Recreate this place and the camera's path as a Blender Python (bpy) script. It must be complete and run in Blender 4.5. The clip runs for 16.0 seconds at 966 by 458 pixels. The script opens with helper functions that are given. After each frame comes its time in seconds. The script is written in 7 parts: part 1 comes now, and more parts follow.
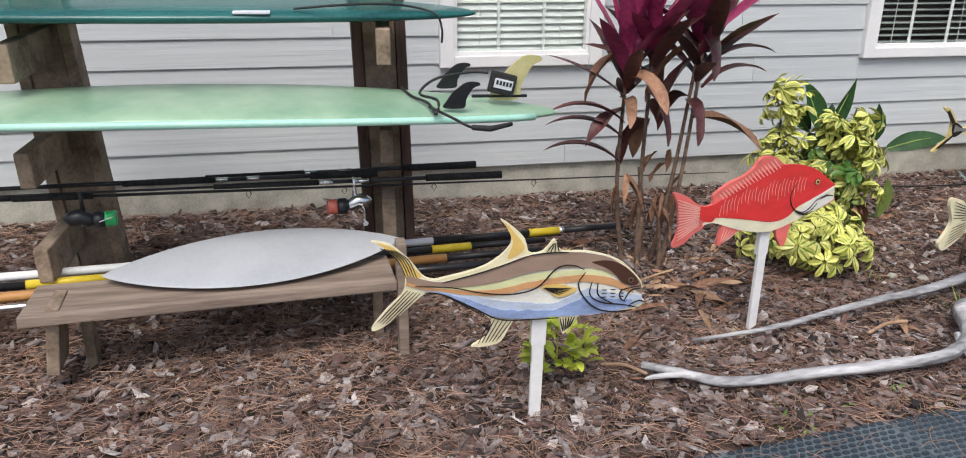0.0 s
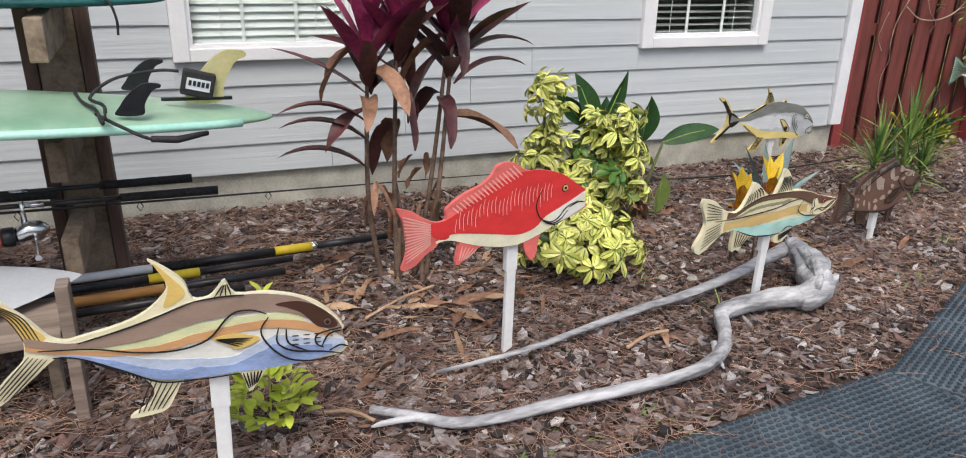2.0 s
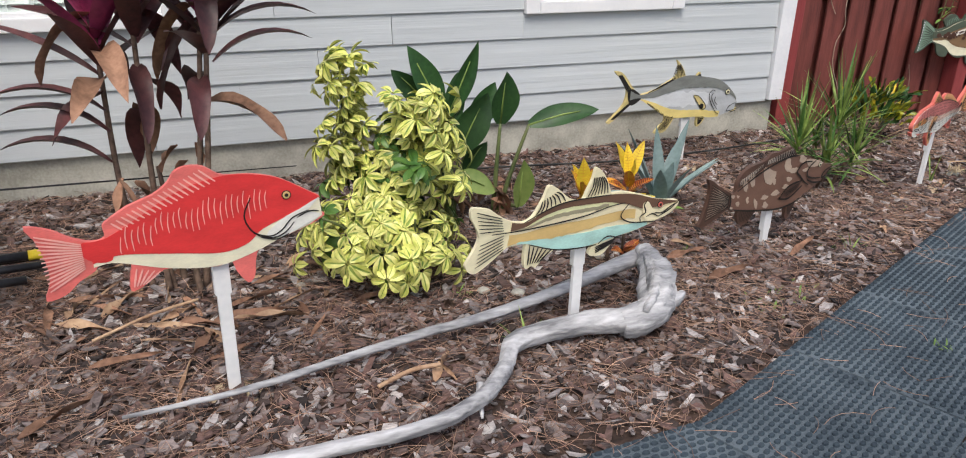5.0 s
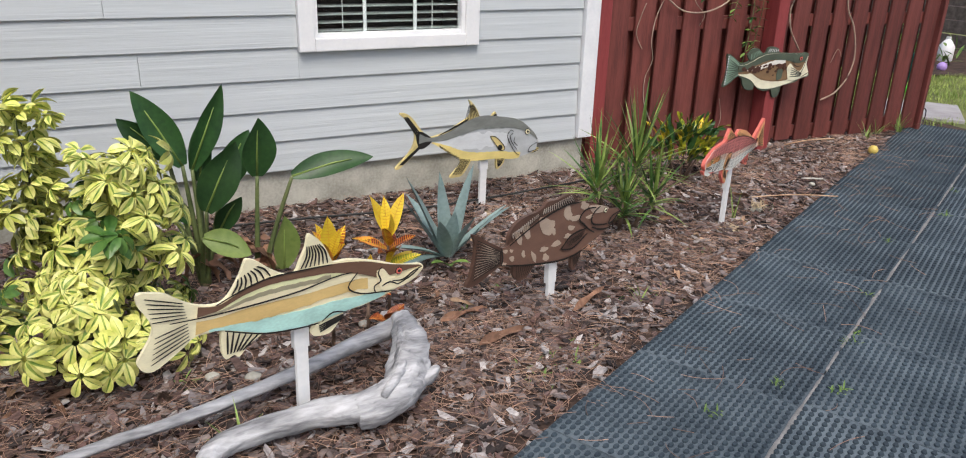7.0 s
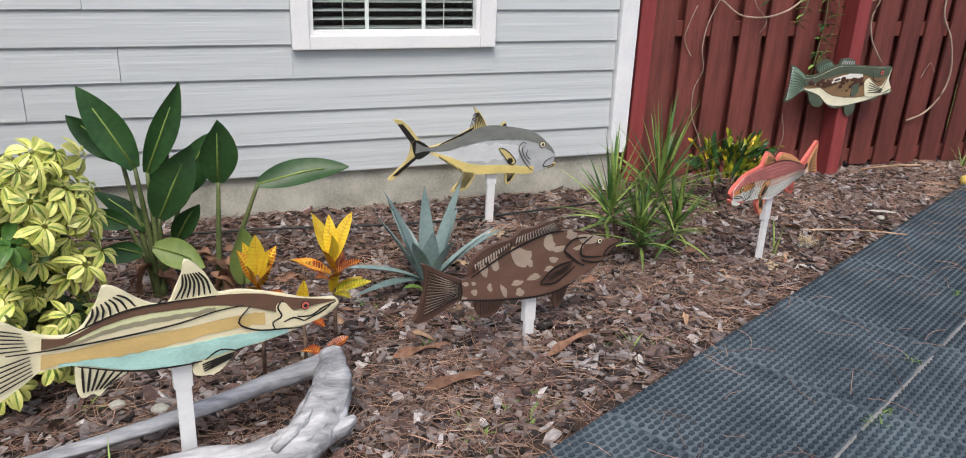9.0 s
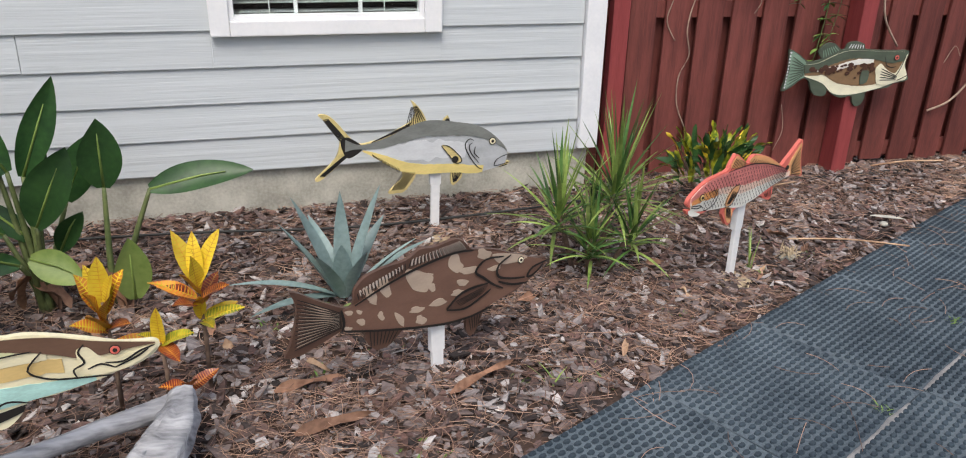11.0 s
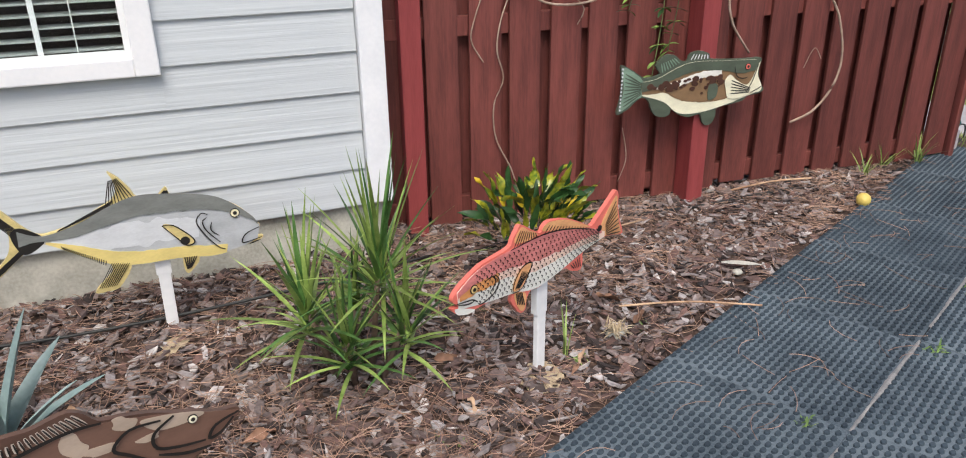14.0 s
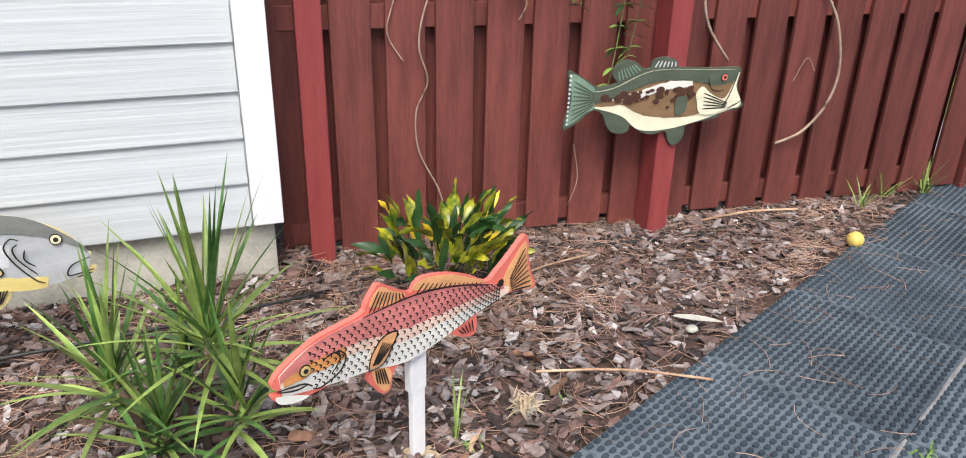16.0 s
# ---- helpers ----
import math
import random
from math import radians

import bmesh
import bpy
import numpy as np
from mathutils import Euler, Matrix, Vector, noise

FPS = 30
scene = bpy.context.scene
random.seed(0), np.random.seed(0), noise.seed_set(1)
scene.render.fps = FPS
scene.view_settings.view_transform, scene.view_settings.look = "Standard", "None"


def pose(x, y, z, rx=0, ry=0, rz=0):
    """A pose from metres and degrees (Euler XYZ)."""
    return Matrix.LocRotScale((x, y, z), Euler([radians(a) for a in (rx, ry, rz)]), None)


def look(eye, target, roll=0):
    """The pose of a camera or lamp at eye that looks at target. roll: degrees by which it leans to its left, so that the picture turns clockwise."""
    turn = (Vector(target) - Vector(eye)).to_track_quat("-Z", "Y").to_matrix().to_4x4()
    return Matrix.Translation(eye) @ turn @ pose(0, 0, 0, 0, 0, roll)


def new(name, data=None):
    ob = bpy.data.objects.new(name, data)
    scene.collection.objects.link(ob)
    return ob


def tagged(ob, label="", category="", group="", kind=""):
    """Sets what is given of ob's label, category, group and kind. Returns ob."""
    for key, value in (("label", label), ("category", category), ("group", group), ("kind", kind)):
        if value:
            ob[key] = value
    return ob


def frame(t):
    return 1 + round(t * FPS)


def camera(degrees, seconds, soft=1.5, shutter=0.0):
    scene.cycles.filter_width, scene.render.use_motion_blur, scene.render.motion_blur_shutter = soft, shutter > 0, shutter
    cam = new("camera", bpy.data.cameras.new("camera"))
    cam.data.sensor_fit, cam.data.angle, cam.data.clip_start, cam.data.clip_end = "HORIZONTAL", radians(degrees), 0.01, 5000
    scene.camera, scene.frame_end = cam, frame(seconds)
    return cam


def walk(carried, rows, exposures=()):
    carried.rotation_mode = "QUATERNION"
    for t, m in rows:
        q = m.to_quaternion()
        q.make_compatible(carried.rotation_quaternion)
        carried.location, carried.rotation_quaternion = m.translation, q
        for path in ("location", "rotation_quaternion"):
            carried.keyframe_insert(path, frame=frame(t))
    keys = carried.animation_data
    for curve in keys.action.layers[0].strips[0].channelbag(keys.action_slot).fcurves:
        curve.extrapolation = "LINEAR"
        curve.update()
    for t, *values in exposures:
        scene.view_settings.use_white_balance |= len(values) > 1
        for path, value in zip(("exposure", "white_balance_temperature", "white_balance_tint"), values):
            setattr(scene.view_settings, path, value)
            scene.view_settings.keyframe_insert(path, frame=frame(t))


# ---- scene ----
cam = camera(63.7, 16.0, soft=1.05)
PATH = [
    (0, (0.809, 0.228, 1.573), (1.196, 2.068, 0.891), 0.4),
    (0.5, (0.883, 0.385, 1.565), (1.472, 2.161, 0.86), 1.3),
    (1, (0.986, 0.5, 1.553), (1.768, 2.185, 0.813), 0.8),
    (1.5, (1.182, 0.521, 1.548), (1.969, 2.198, 0.795), 0.8),
    (2, (1.427, 0.522, 1.547), (2.163, 2.243, 0.842), 1.7),
    (2.5, (1.62, 0.603, 1.516), (2.349, 2.312, 0.776), 1.0),
    (3, (1.83, 0.64, 1.514), (2.555, 2.324, 0.714), -1.0),
    (3.2, (1.928, 0.624, 1.513), (2.649, 2.311, 0.717), -0.1),
    (5.3, (2.758, 0.688, 1.539), (3.355, 2.424, 0.746), 1.2),
    (5.5, (2.823, 0.669, 1.549), (3.438, 2.408, 0.775), 2.2),
    (6, (2.979, 0.665, 1.545), (3.756, 2.359, 0.819), 3.0),
    (6.5, (3.185, 0.765, 1.514), (4.034, 2.434, 0.81), 2.0),
    (7, (3.337, 0.848, 1.508), (4.215, 2.495, 0.789), 1.7),
    (7.5, (3.558, 0.854, 1.484), (4.353, 2.538, 0.754), 1.1),
    (8, (3.761, 0.839, 1.467), (4.412, 2.581, 0.73), 1.2),
    (8.5, (3.854, 0.883, 1.461), (4.476, 2.629, 0.708), 0.4),
    (9, (3.977, 1.012, 1.471), (4.62, 2.762, 0.748), 2.1),
    (9.2, (4.031, 1.048, 1.464), (4.687, 2.798, 0.751), 1.0),
    (11.5, (4.73, 1.318, 1.486), (5.241, 3.082, 0.694), 1.6),
    (12, (4.903, 1.398, 1.503), (5.436, 3.16, 0.722), 0.9),
    (12.5, (5.156, 1.436, 1.507), (5.655, 3.21, 0.73), 2.8),
    (13, (5.28, 1.496, 1.506), (5.719, 3.278, 0.711), 0.5),
    (13.5, (5.366, 1.65, 1.484), (5.924, 3.395, 0.682), 0.5),
    (14, (5.473, 1.843, 1.485), (6.154, 3.547, 0.69), -0.7),
    (14.5, (5.591, 1.974, 1.466), (6.372, 3.625, 0.65), 0.1),
    (15, (5.781, 2.123, 1.457), (6.58, 3.744, 0.601), -0.5),
    (15.5, (5.897, 2.187, 1.434), (6.67, 3.817, 0.572), -0.3),
    (16, (6.04, 2.256, 1.413), (6.691, 3.959, 0.592), 1.4),
]
walk(cam, [(t, look(eye, target, roll)) for t, eye, target, roll in PATH], exposures=[(0.0, 0.54), (12.5, 0.6), (13.5, 0.6), (14.0, 0.76), (15.0, 0.80), (15.5, 1.04), (16.0, 1.1)])

# ---- light: bright overcast day ----
world = bpy.data.worlds.new("overcast_sky")
scene.world = world
world.use_nodes = True
_wt = world.node_tree
_sky = _wt.nodes.new("ShaderNodeTexSky")
_sky.sky_type, _sky.sun_disc = "NISHITA", False
_sky.sun_elevation, _sky.sun_rotation = radians(58), radians(200)
_sky.air_density, _sky.dust_density, _sky.ozone_density = 1.0, 4.0, 1.0
_wt.links.new(_sky.outputs["Color"], _wt.nodes["Background"].inputs["Color"])
_wt.nodes["Background"].inputs["Strength"].default_value = 0.12
_sun = bpy.data.lights.new("sun", "SUN")
_sun.energy, _sun.angle, _sun.color = 1.2, radians(25), (1.0, 0.97, 0.92)
_sun_ob = new("sun", _sun)
_sun_ob.matrix_world = look((0, 0, 20), (0 + 0.34 * 12.5, 0.94 * 12.5, 0))


# ---- materials ----
def material(name, dark, light, scale=6.0, rough=0.6, bump=0.15, stretch=(1, 1, 1), fine=60.0, metal=0.0,
             per_piece=0.0, island=False, detail=4.0, spec=0.4, dist=0.01):
    """A two-colour surface with coarse patches, fine grain and relief, in metres of the object's own space."""
    m = bpy.data.materials.new(name)
    m.use_nodes = True
    nt = m.node_tree
    n, l = nt.nodes, nt.links
    bsdf = n["Principled BSDF"]
    tc = n.new("ShaderNodeTexCoord")
    mp = n.new("ShaderNodeMapping")
    mp.inputs["Scale"].default_value = stretch
    l.new(tc.outputs["Object"], mp.inputs["Vector"])
    a = n.new("ShaderNodeTexNoise")
    a.inputs["Scale"].default_value, a.inputs["Detail"].default_value = scale, detail
    b = n.new("ShaderNodeTexNoise")
    b.inputs["Scale"].default_value, b.inputs["Detail"].default_value = fine, 3.0
    l.new(mp.outputs["Vector"], a.inputs["Vector"])
    l.new(mp.outputs["Vector"], b.inputs["Vector"])
    mix = n.new("ShaderNodeMath")
    mix.operation = "MULTIPLY_ADD"
    l.new(b.outputs["Fac"], mix.inputs[0])
    mix.inputs[1].default_value = 0.45
    l.new(a.outputs["Fac"], mix.inputs[2])
    ramp = n.new("ShaderNodeValToRGB")
    ramp.color_ramp.elements[0].position, ramp.color_ramp.elements[1].position = 0.52, 0.92
    ramp.color_ramp.elements[0].color = (*dark, 1)
    ramp.color_ramp.elements[1].color = (*light, 1)
    l.new(mix.outputs[0], ramp.inputs["Fac"])
    out = ramp.outputs["Color"]
    if per_piece:
        if island:
            src = n.new("ShaderNodeNewGeometry").outputs["Random Per Island"]
        else:
            src = n.new("ShaderNodeObjectInfo").outputs["Random"]
        mr = n.new("ShaderNodeMapRange")
        mr.inputs["To Min"].default_value, mr.inputs["To Max"].default_value = 1 - per_piece, 1 + per_piece
        l.new(src, mr.inputs["Value"])
        hsv = n.new("ShaderNodeHueSaturation")
        l.new(mr.outputs["Result"], hsv.inputs["Value"])
        l.new(out, hsv.inputs["Color"])
        out = hsv.outputs["Color"]
    l.new(out, bsdf.inputs["Base Color"])
    bsdf.inputs["Roughness"].default_value, bsdf.inputs["Metallic"].default_value = rough, metal
    bsdf.inputs["Specular IOR Level"].default_value = spec
    if bump:
        bp = n.new("ShaderNodeBump")
        bp.inputs["Strength"].default_value, bp.inputs["Distance"].default_value = bump, dist
        l.new(mix.outputs[0], bp.inputs["Height"])
        l.new(bp.outputs["Normal"], bsdf.inputs["Normal"])
    return m


def paint(name, c, vary=0.12, rough=0.42, bump=0.06):
    """Hand-brushed paint of one colour with faint brush streaks."""
    d = tuple(max(0.0, v * (1 - vary)) for v in c)
    li = tuple(min(1.0, v * (1 + vary * 0.6)) for v in c)
    return material(name, d, li, scale=9, rough=rough, bump=bump, stretch=(1, 1, 2.5), fine=90, dist=0.004)


M_SIDING = material("siding_paint", (0.50, 0.535, 0.55), (0.56, 0.595, 0.61), scale=3, rough=0.55, bump=0.7, stretch=(0.2, 1, 9), fine=11, per_piece=0.025, dist=0.005)
M_TRIM = material("white_trim_paint", (0.74, 0.76, 0.78), (0.84, 0.85, 0.86), scale=5, rough=0.45, bump=0.05)
M_VINYL = material("white_vinyl", (0.78, 0.79, 0.8), (0.86, 0.86, 0.86), scale=4, rough=0.35, bump=0.02)
M_CONCRETE = material("foundation_stucco", (0.31, 0.30, 0.255), (0.54, 0.53, 0.46), scale=7, rough=0.9, bump=0.5, fine=70, dist=0.008)
M_FENCE = material("red_stained_wood", (0.10, 0.029, 0.024), (0.20, 0.057, 0.046), scale=4, rough=0.55, bump=0.3, stretch=(5, 5, 0.5), fine=30, per_piece=0.22, dist=0.005)
M_POST = material("bright_red_post_paint", (0.22, 0.038, 0.04), (0.30, 0.06, 0.058), scale=4, rough=0.5, bump=0.25, stretch=(5, 5, 0.6), fine=30, per_piece=0.1, dist=0.005)
M_RACK = material("weathered_lumber", (0.13, 0.095, 0.065), (0.34, 0.26, 0.19), scale=3.5, rough=0.85, bump=0.5, stretch=(3, 3, 3), fine=22, per_piece=0.25, dist=0.006)
M_PLANK = material("grey_brown_plank", (0.15, 0.11, 0.085), (0.33, 0.26, 0.21), scale=3, rough=0.8, bump=0.4, stretch=(0.6, 7, 7), fine=20, dist=0.005)
M_RACK_DARK = material("dark_brown_lumber", (0.05, 0.03, 0.024), (0.12, 0.075, 0.058), scale=3.5, rough=0.8, bump=0.4, stretch=(4, 4, 0.6), fine=22, dist=0.005)
M_DRIFT = material("silvered_driftwood", (0.17, 0.172, 0.18), (0.60, 0.60, 0.61), scale=16, rough=0.85, bump=0.9, stretch=(0.22, 1, 1), fine=70, dist=0.012)
M_SOIL = material("bed_soil", (0.028, 0.018, 0.014), (0.095, 0.058, 0.042), scale=9, rough=0.95, bump=0.8, fine=60, dist=0.02)


def bark(name, island):
    """Bark whose flakes run from near black over red-brown to weathered grey."""
    m = material(name, (0.42, 0.42, 0.42), (1.0, 1.0, 1.0), scale=26, rough=0.9, bump=0.6, fine=90, dist=0.006, stretch=(1, 2.5, 1))
    nt = m.node_tree
    n, l = nt.nodes, nt.links
    src = n.new("ShaderNodeNewGeometry").outputs["Random Per Island"] if island else n.new("ShaderNodeObjectInfo").outputs["Random"]
    ramp = n.new("ShaderNodeValToRGB")
    ramp.color_ramp.interpolation = "LINEAR"
    stops = ((0.0, (0.030, 0.024, 0.023)), (0.2, (0.086, 0.062, 0.055)), (0.38, (0.215, 0.125, 0.105)), (0.54, (0.165, 0.13, 0.123)), (0.70, (0.31, 0.24, 0.215)), (0.86, (0.33, 0.295, 0.29)), (1.0, (0.70, 0.65, 0.62)))
    e = ramp.color_ramp.elements
    e[0].position, e[0].color = stops[0][0], (*stops[0][1], 1)
    e[1].position, e[1].color = stops[-1][0], (*stops[-1][1], 1)
    for p, c in stops[1:-1]:
        q = e.new(p)
        q.color = (*c, 1)
    l.new(src, ramp.inputs["Fac"])
    mix = n.new("ShaderNodeMixRGB")
    mix.blend_type = "MULTIPLY"
    mix.inputs["Fac"].default_value = 1.0
    bsdf = n["Principled BSDF"]
    l.new(bsdf.inputs["Base Color"].links[0].from_socket, mix.inputs["Color1"])
    l.new(ramp.outputs["Color"], mix.inputs["Color2"])
    l.new(mix.outputs["Color"], bsdf.inputs["Base Color"])
    return m


M_CHIP, M_CHIP_ONE = bark("bark_mulch", True), bark("bark_chip_bark", False)
M_NEEDLE = material("dry_pine_needles", (0.14, 0.075, 0.053), (0.40, 0.26, 0.185), scale=4, rough=0.75, bump=0.0, per_piece=0.55, island=True)
M_STRAW = material("dry_straw_leaf", (0.25, 0.14, 0.08), (0.52, 0.36, 0.23), scale=8, rough=0.75, bump=0.2, per_piece=0.3)
M_RUBBER = material("dusty_black_rubber", (0.041, 0.056, 0.070), (0.135, 0.165, 0.186), scale=2.6, rough=0.9, bump=0.3, fine=120, per_piece=0.14, dist=0.004, spec=0.12)
M_STUD = material("worn_rubber_studs", (0.018, 0.026, 0.035), (0.050, 0.069, 0.085), scale=2.6, rough=0.8, bump=0.2, fine=120, per_piece=0.14, dist=0.003, spec=0.15)
M_GLASS = bpy.data.materials.new("window_glass")
M_GLASS.use_nodes = True
_g = M_GLASS.node_tree.nodes["Principled BSDF"]
_g.inputs["Base Color"].default_value = (0.9, 0.95, 0.95, 1)
_g.inputs["Transmission Weight"].default_value, _g.inputs["Roughness"].default_value, _g.inputs["IOR"].default_value = 1.0, 0.02, 1.45
M_BLIND = material("blind_slat_vinyl", (0.66, 0.68, 0.66), (0.76, 0.78, 0.76), scale=4, rough=0.45, bump=0.0)
# The slat vinyl again, its colour darkened to stand for shade in window_2.
M_BLIND_SHADED = material("shaded_blind_slat", (0.30, 0.33, 0.32), (0.42, 0.45, 0.43), scale=4, rough=0.5, bump=0.0)
# Near-black colour that stands in for the darkness of the unlit room.
M_DARK = material("unlit_room_black", (0.012, 0.013, 0.014), (0.03, 0.032, 0.034), scale=2, rough=0.9, bump=0.0)
M_BLACK = paint("black_line_paint", (0.018, 0.016, 0.014), rough=0.5)
M_PVC = material("white_painted_stake", (0.72, 0.73, 0.73), (0.85, 0.85, 0.84), scale=6, rough=0.5, bump=0.12, fine=40, dist=0.003)
M_LAWN = material("lawn_soil", (0.08, 0.10, 0.03), (0.22, 0.23, 0.08), scale=3, rough=0.95, bump=0.6, fine=50, dist=0.02)
M_GRASS = material("grass_blades", (0.16, 0.25, 0.05), (0.42, 0.48, 0.14), scale=2, rough=0.6, bump=0.0, per_piece=0.4, island=True)
M_SLAB = material("concrete_slab", (0.30, 0.28, 0.28), (0.42, 0.40, 0.40), scale=5, rough=0.85, bump=0.3, fine=80, dist=0.004)
M_OLDWOOD = material("grey_old_fence_wood", (0.06, 0.05, 0.045), (0.15, 0.125, 0.11), scale=3, rough=0.9, bump=0.4, stretch=(0.5, 4, 4), fine=20, dist=0.006)


# ---- mesh helpers ----
def finish(bm, name, mat, smooth=False):
    bmesh.ops.recalc_face_normals(bm, faces=bm.faces)
    me = bpy.data.meshes.new(name)
    bm.to_mesh(me)
    bm.free()
    me.materials.append(mat)
    if smooth:
        me.polygons.foreach_set("use_smooth", [True] * len(me.polygons))
    return me


def thing(name, m, label, category, group="", kind=""):
    ob = new(name)
    ob.empty_display_size = 0.1
    ob.matrix_world = m
    return tagged(ob, label, category, group, kind)


def part(name, bm, mat, parent, label="", smooth=False, kind="", m=None):
    me = bm if isinstance(bm, bpy.types.Mesh) else finish(bm, name, mat, smooth)
    ob = new(name, me)
    ob.parent = parent
    if m is not None:
        ob.matrix_local = m
    return tagged(ob, label, kind=kind)


def structure(name, bm, mat, label, smooth=False, category=""):
    return tagged(new(name, finish(bm, name, mat, smooth)), label, category, kind="structure")


def box(x0, x1, y0, y1, z0, z1, bevel=0.0, bm=None, m=None):
    bm = bm or bmesh.new()
    mat = Matrix.Translation(((x0 + x1) / 2, (y0 + y1) / 2, (z0 + z1) / 2)) @ Matrix.Diagonal((x1 - x0, y1 - y0, z1 - z0, 1))
    r = bmesh.ops.create_cube(bm, size=1.0, matrix=(m or Matrix()) @ mat)
    if bevel:
        edges = list({e for v in r["verts"] for e in v.link_edges})
        bmesh.ops.bevel(bm, geom=edges, offset=bevel, segments=2, affect="EDGES", profile=0.6)
    return bm


def tube(points, radii, sides=10, bm=None, caps=True, rough=0.0, seed=0):
    """A round tube of varying radius along a line of points."""
    bm = bm or bmesh.new()
    rng = random.Random(seed)
    pts = [Vector(p) for p in points]
    rings, up = [], Vector((0, 0, 1))
    for i, p in enumerate(pts):
        d = (pts[min(i + 1, len(pts) - 1)] - pts[max(i - 1, 0)]).normalized()
        ref = up if abs(d.dot(up)) < 0.9 else Vector((1, 0, 0))
        a = d.cross(ref).normalized()
        b = d.cross(a)
        ring = []
        for k in range(sides):
            t = 2 * math.pi * k / sides
            r = radii[i] * (1 + rough * (noise.noise(Vector((math.cos(t) * 2.2, math.sin(t) * 2.2, i * 0.07 + seed * 5))) + 0.12 * rng.uniform(-1, 1) + 0.4 * noise.noise(Vector((math.cos(t), math.sin(t), i * 0.3 + seed)))))
            ring.append(bm.verts.new(p + (a * math.cos(t) + b * math.sin(t)) * r))
        rings.append(ring)
    for r0, r1 in zip(rings, rings[1:]):
        for k in range(sides):
            bm.faces.new((r0[k], r0[(k + 1) % sides], r1[(k + 1) % sides], r1[k]))
    if caps:
        bm.faces.new(rings[0])
        bm.faces.new(rings[-1])
    return bm


def catmull(points, per=4, closed=False):
    pts = [Vector(p) for p in points]
    n, out = len(pts), []
    for i in range(n if closed else n - 1):
        g = (lambda k: pts[k % n]) if closed else (lambda k: pts[min(max(k, 0), n - 1)])
        p0, p1, p2, p3 = g(i - 1), g(i), g(i + 1), g(i + 2)
        for s in range(per):
            t = s / per
            out.append(0.5 * (2 * p1 + (p2 - p0) * t + (2 * p0 - 5 * p1 + 4 * p2 - p3) * t * t + (3 * p1 - p0 - 3 * p2 + p3) * t ** 3))
    if not closed:
        out.append(pts[-1])
    return out


def sheet_cut(outline, y0, y1, bm=None):
    """A flat cut-out in the local xz plane between depths y0 (front) and y1."""
    bm = bm or bmesh.new()
    front = [bm.verts.new((p[0], y0, p[1])) for p in outline]
    back = [bm.verts.new((p[0], y1, p[1])) for p in outline]
    f = bm.faces.new(front)
    g = bm.faces.new(back[::-1])
    f.normal_update()
    g.normal_update()
    n = len(outline)
    for i in range(n):
        bm.faces.new((front[i], front[(i + 1) % n], back[(i + 1) % n], back[i]))
    bmesh.ops.triangulate(bm, faces=[f, g])
    return bm


def leaf(bm, base, way, length, width, droop=0.3, fold=0.25, n=5, up=(0, 0, 1), shape=0.9, wave=0.0, twist=0.0):
    """A tapering leaf blade with a mid-fold that bends down along its length."""
    base, way, up = Vector(base), Vector(way).normalized(), Vector(up)
    side = way.cross(up)
    side = side.normalized() if side.length > 1e-3 else Vector((1, 0, 0))
    p, rows = base.copy(), []
    d = way.copy()
    for i in range(n + 1):
        t = i / n
        w = width * 0.5 * (math.sin(math.pi * min(1, (0.06 + 0.94 * t) ** shape)) ** 0.8 if i < n else 0.02)
        s = (Matrix.Rotation(twist * t, 3, d) @ side)
        nrm = s.cross(d).normalized()
        rise = nrm * (w * fold)
        wv = nrm * (wave * width * math.sin(t * 9.0))
        rows.append((bm.verts.new(p - s * w + rise + wv), bm.verts.new(p), bm.verts.new(p + s * w + rise - wv)))
        d = (d + Vector((0, 0, -droop / n))).normalized()
        p = p + d * (length / n)
    for r0, r1 in zip(rows, rows[1:]):
        bm.faces.new((r0[0], r0[1], r1[1], r1[0]))
        bm.faces.new((r0[1], r0[2], r1[2], r1[1]))
    return bm


def variegated_leaf(bm, base, way, length, width, droop, core, n=5):
    """A blade whose green core lies inside paler margins; the core's faces take the second material."""
    p, d = Vector(base), Vector(way).normalized()
    side = d.cross(Vector((0, 0, 1)))
    side = side.normalized() if side.length > 1e-3 else Vector((1, 0, 0))
    rows = []
    for i in range(n + 1):
        t = i / n
        w = width * 0.5 * (math.sin(math.pi * min(1, (0.08 + 0.92 * t) ** 1.25)) ** 0.75 if i < n else 0.03)
        c = w * core * (1.15 - 0.75 * t) * (1 + 0.35 * math.sin(7 * t + length * 90))
        nrm = side.cross(d).normalized()
        rows.append([bm.verts.new(p + side * x + nrm * (abs(x) * 0.28)) for x in (-w, -min(c, w * 0.9), 0, min(c, w * 0.9), w)])
        d = (d + Vector((0, 0, -droop / n))).normalized()
        p = p + d * (length / n)
    for r0, r1 in zip(rows, rows[1:]):
        for k in range(4):
            f = bm.faces.new((r0[k], r0[k + 1], r1[k + 1], r1[k]))
            f.material_index = 1 if k in (1, 2) else 0
    return bm


# ---- ground ----
def mat_edge(x):
    return 2.215 + 0.083 * (x - 2.293) if x < 3.99 else 2.714 + 0.471 * (x - 4.75)


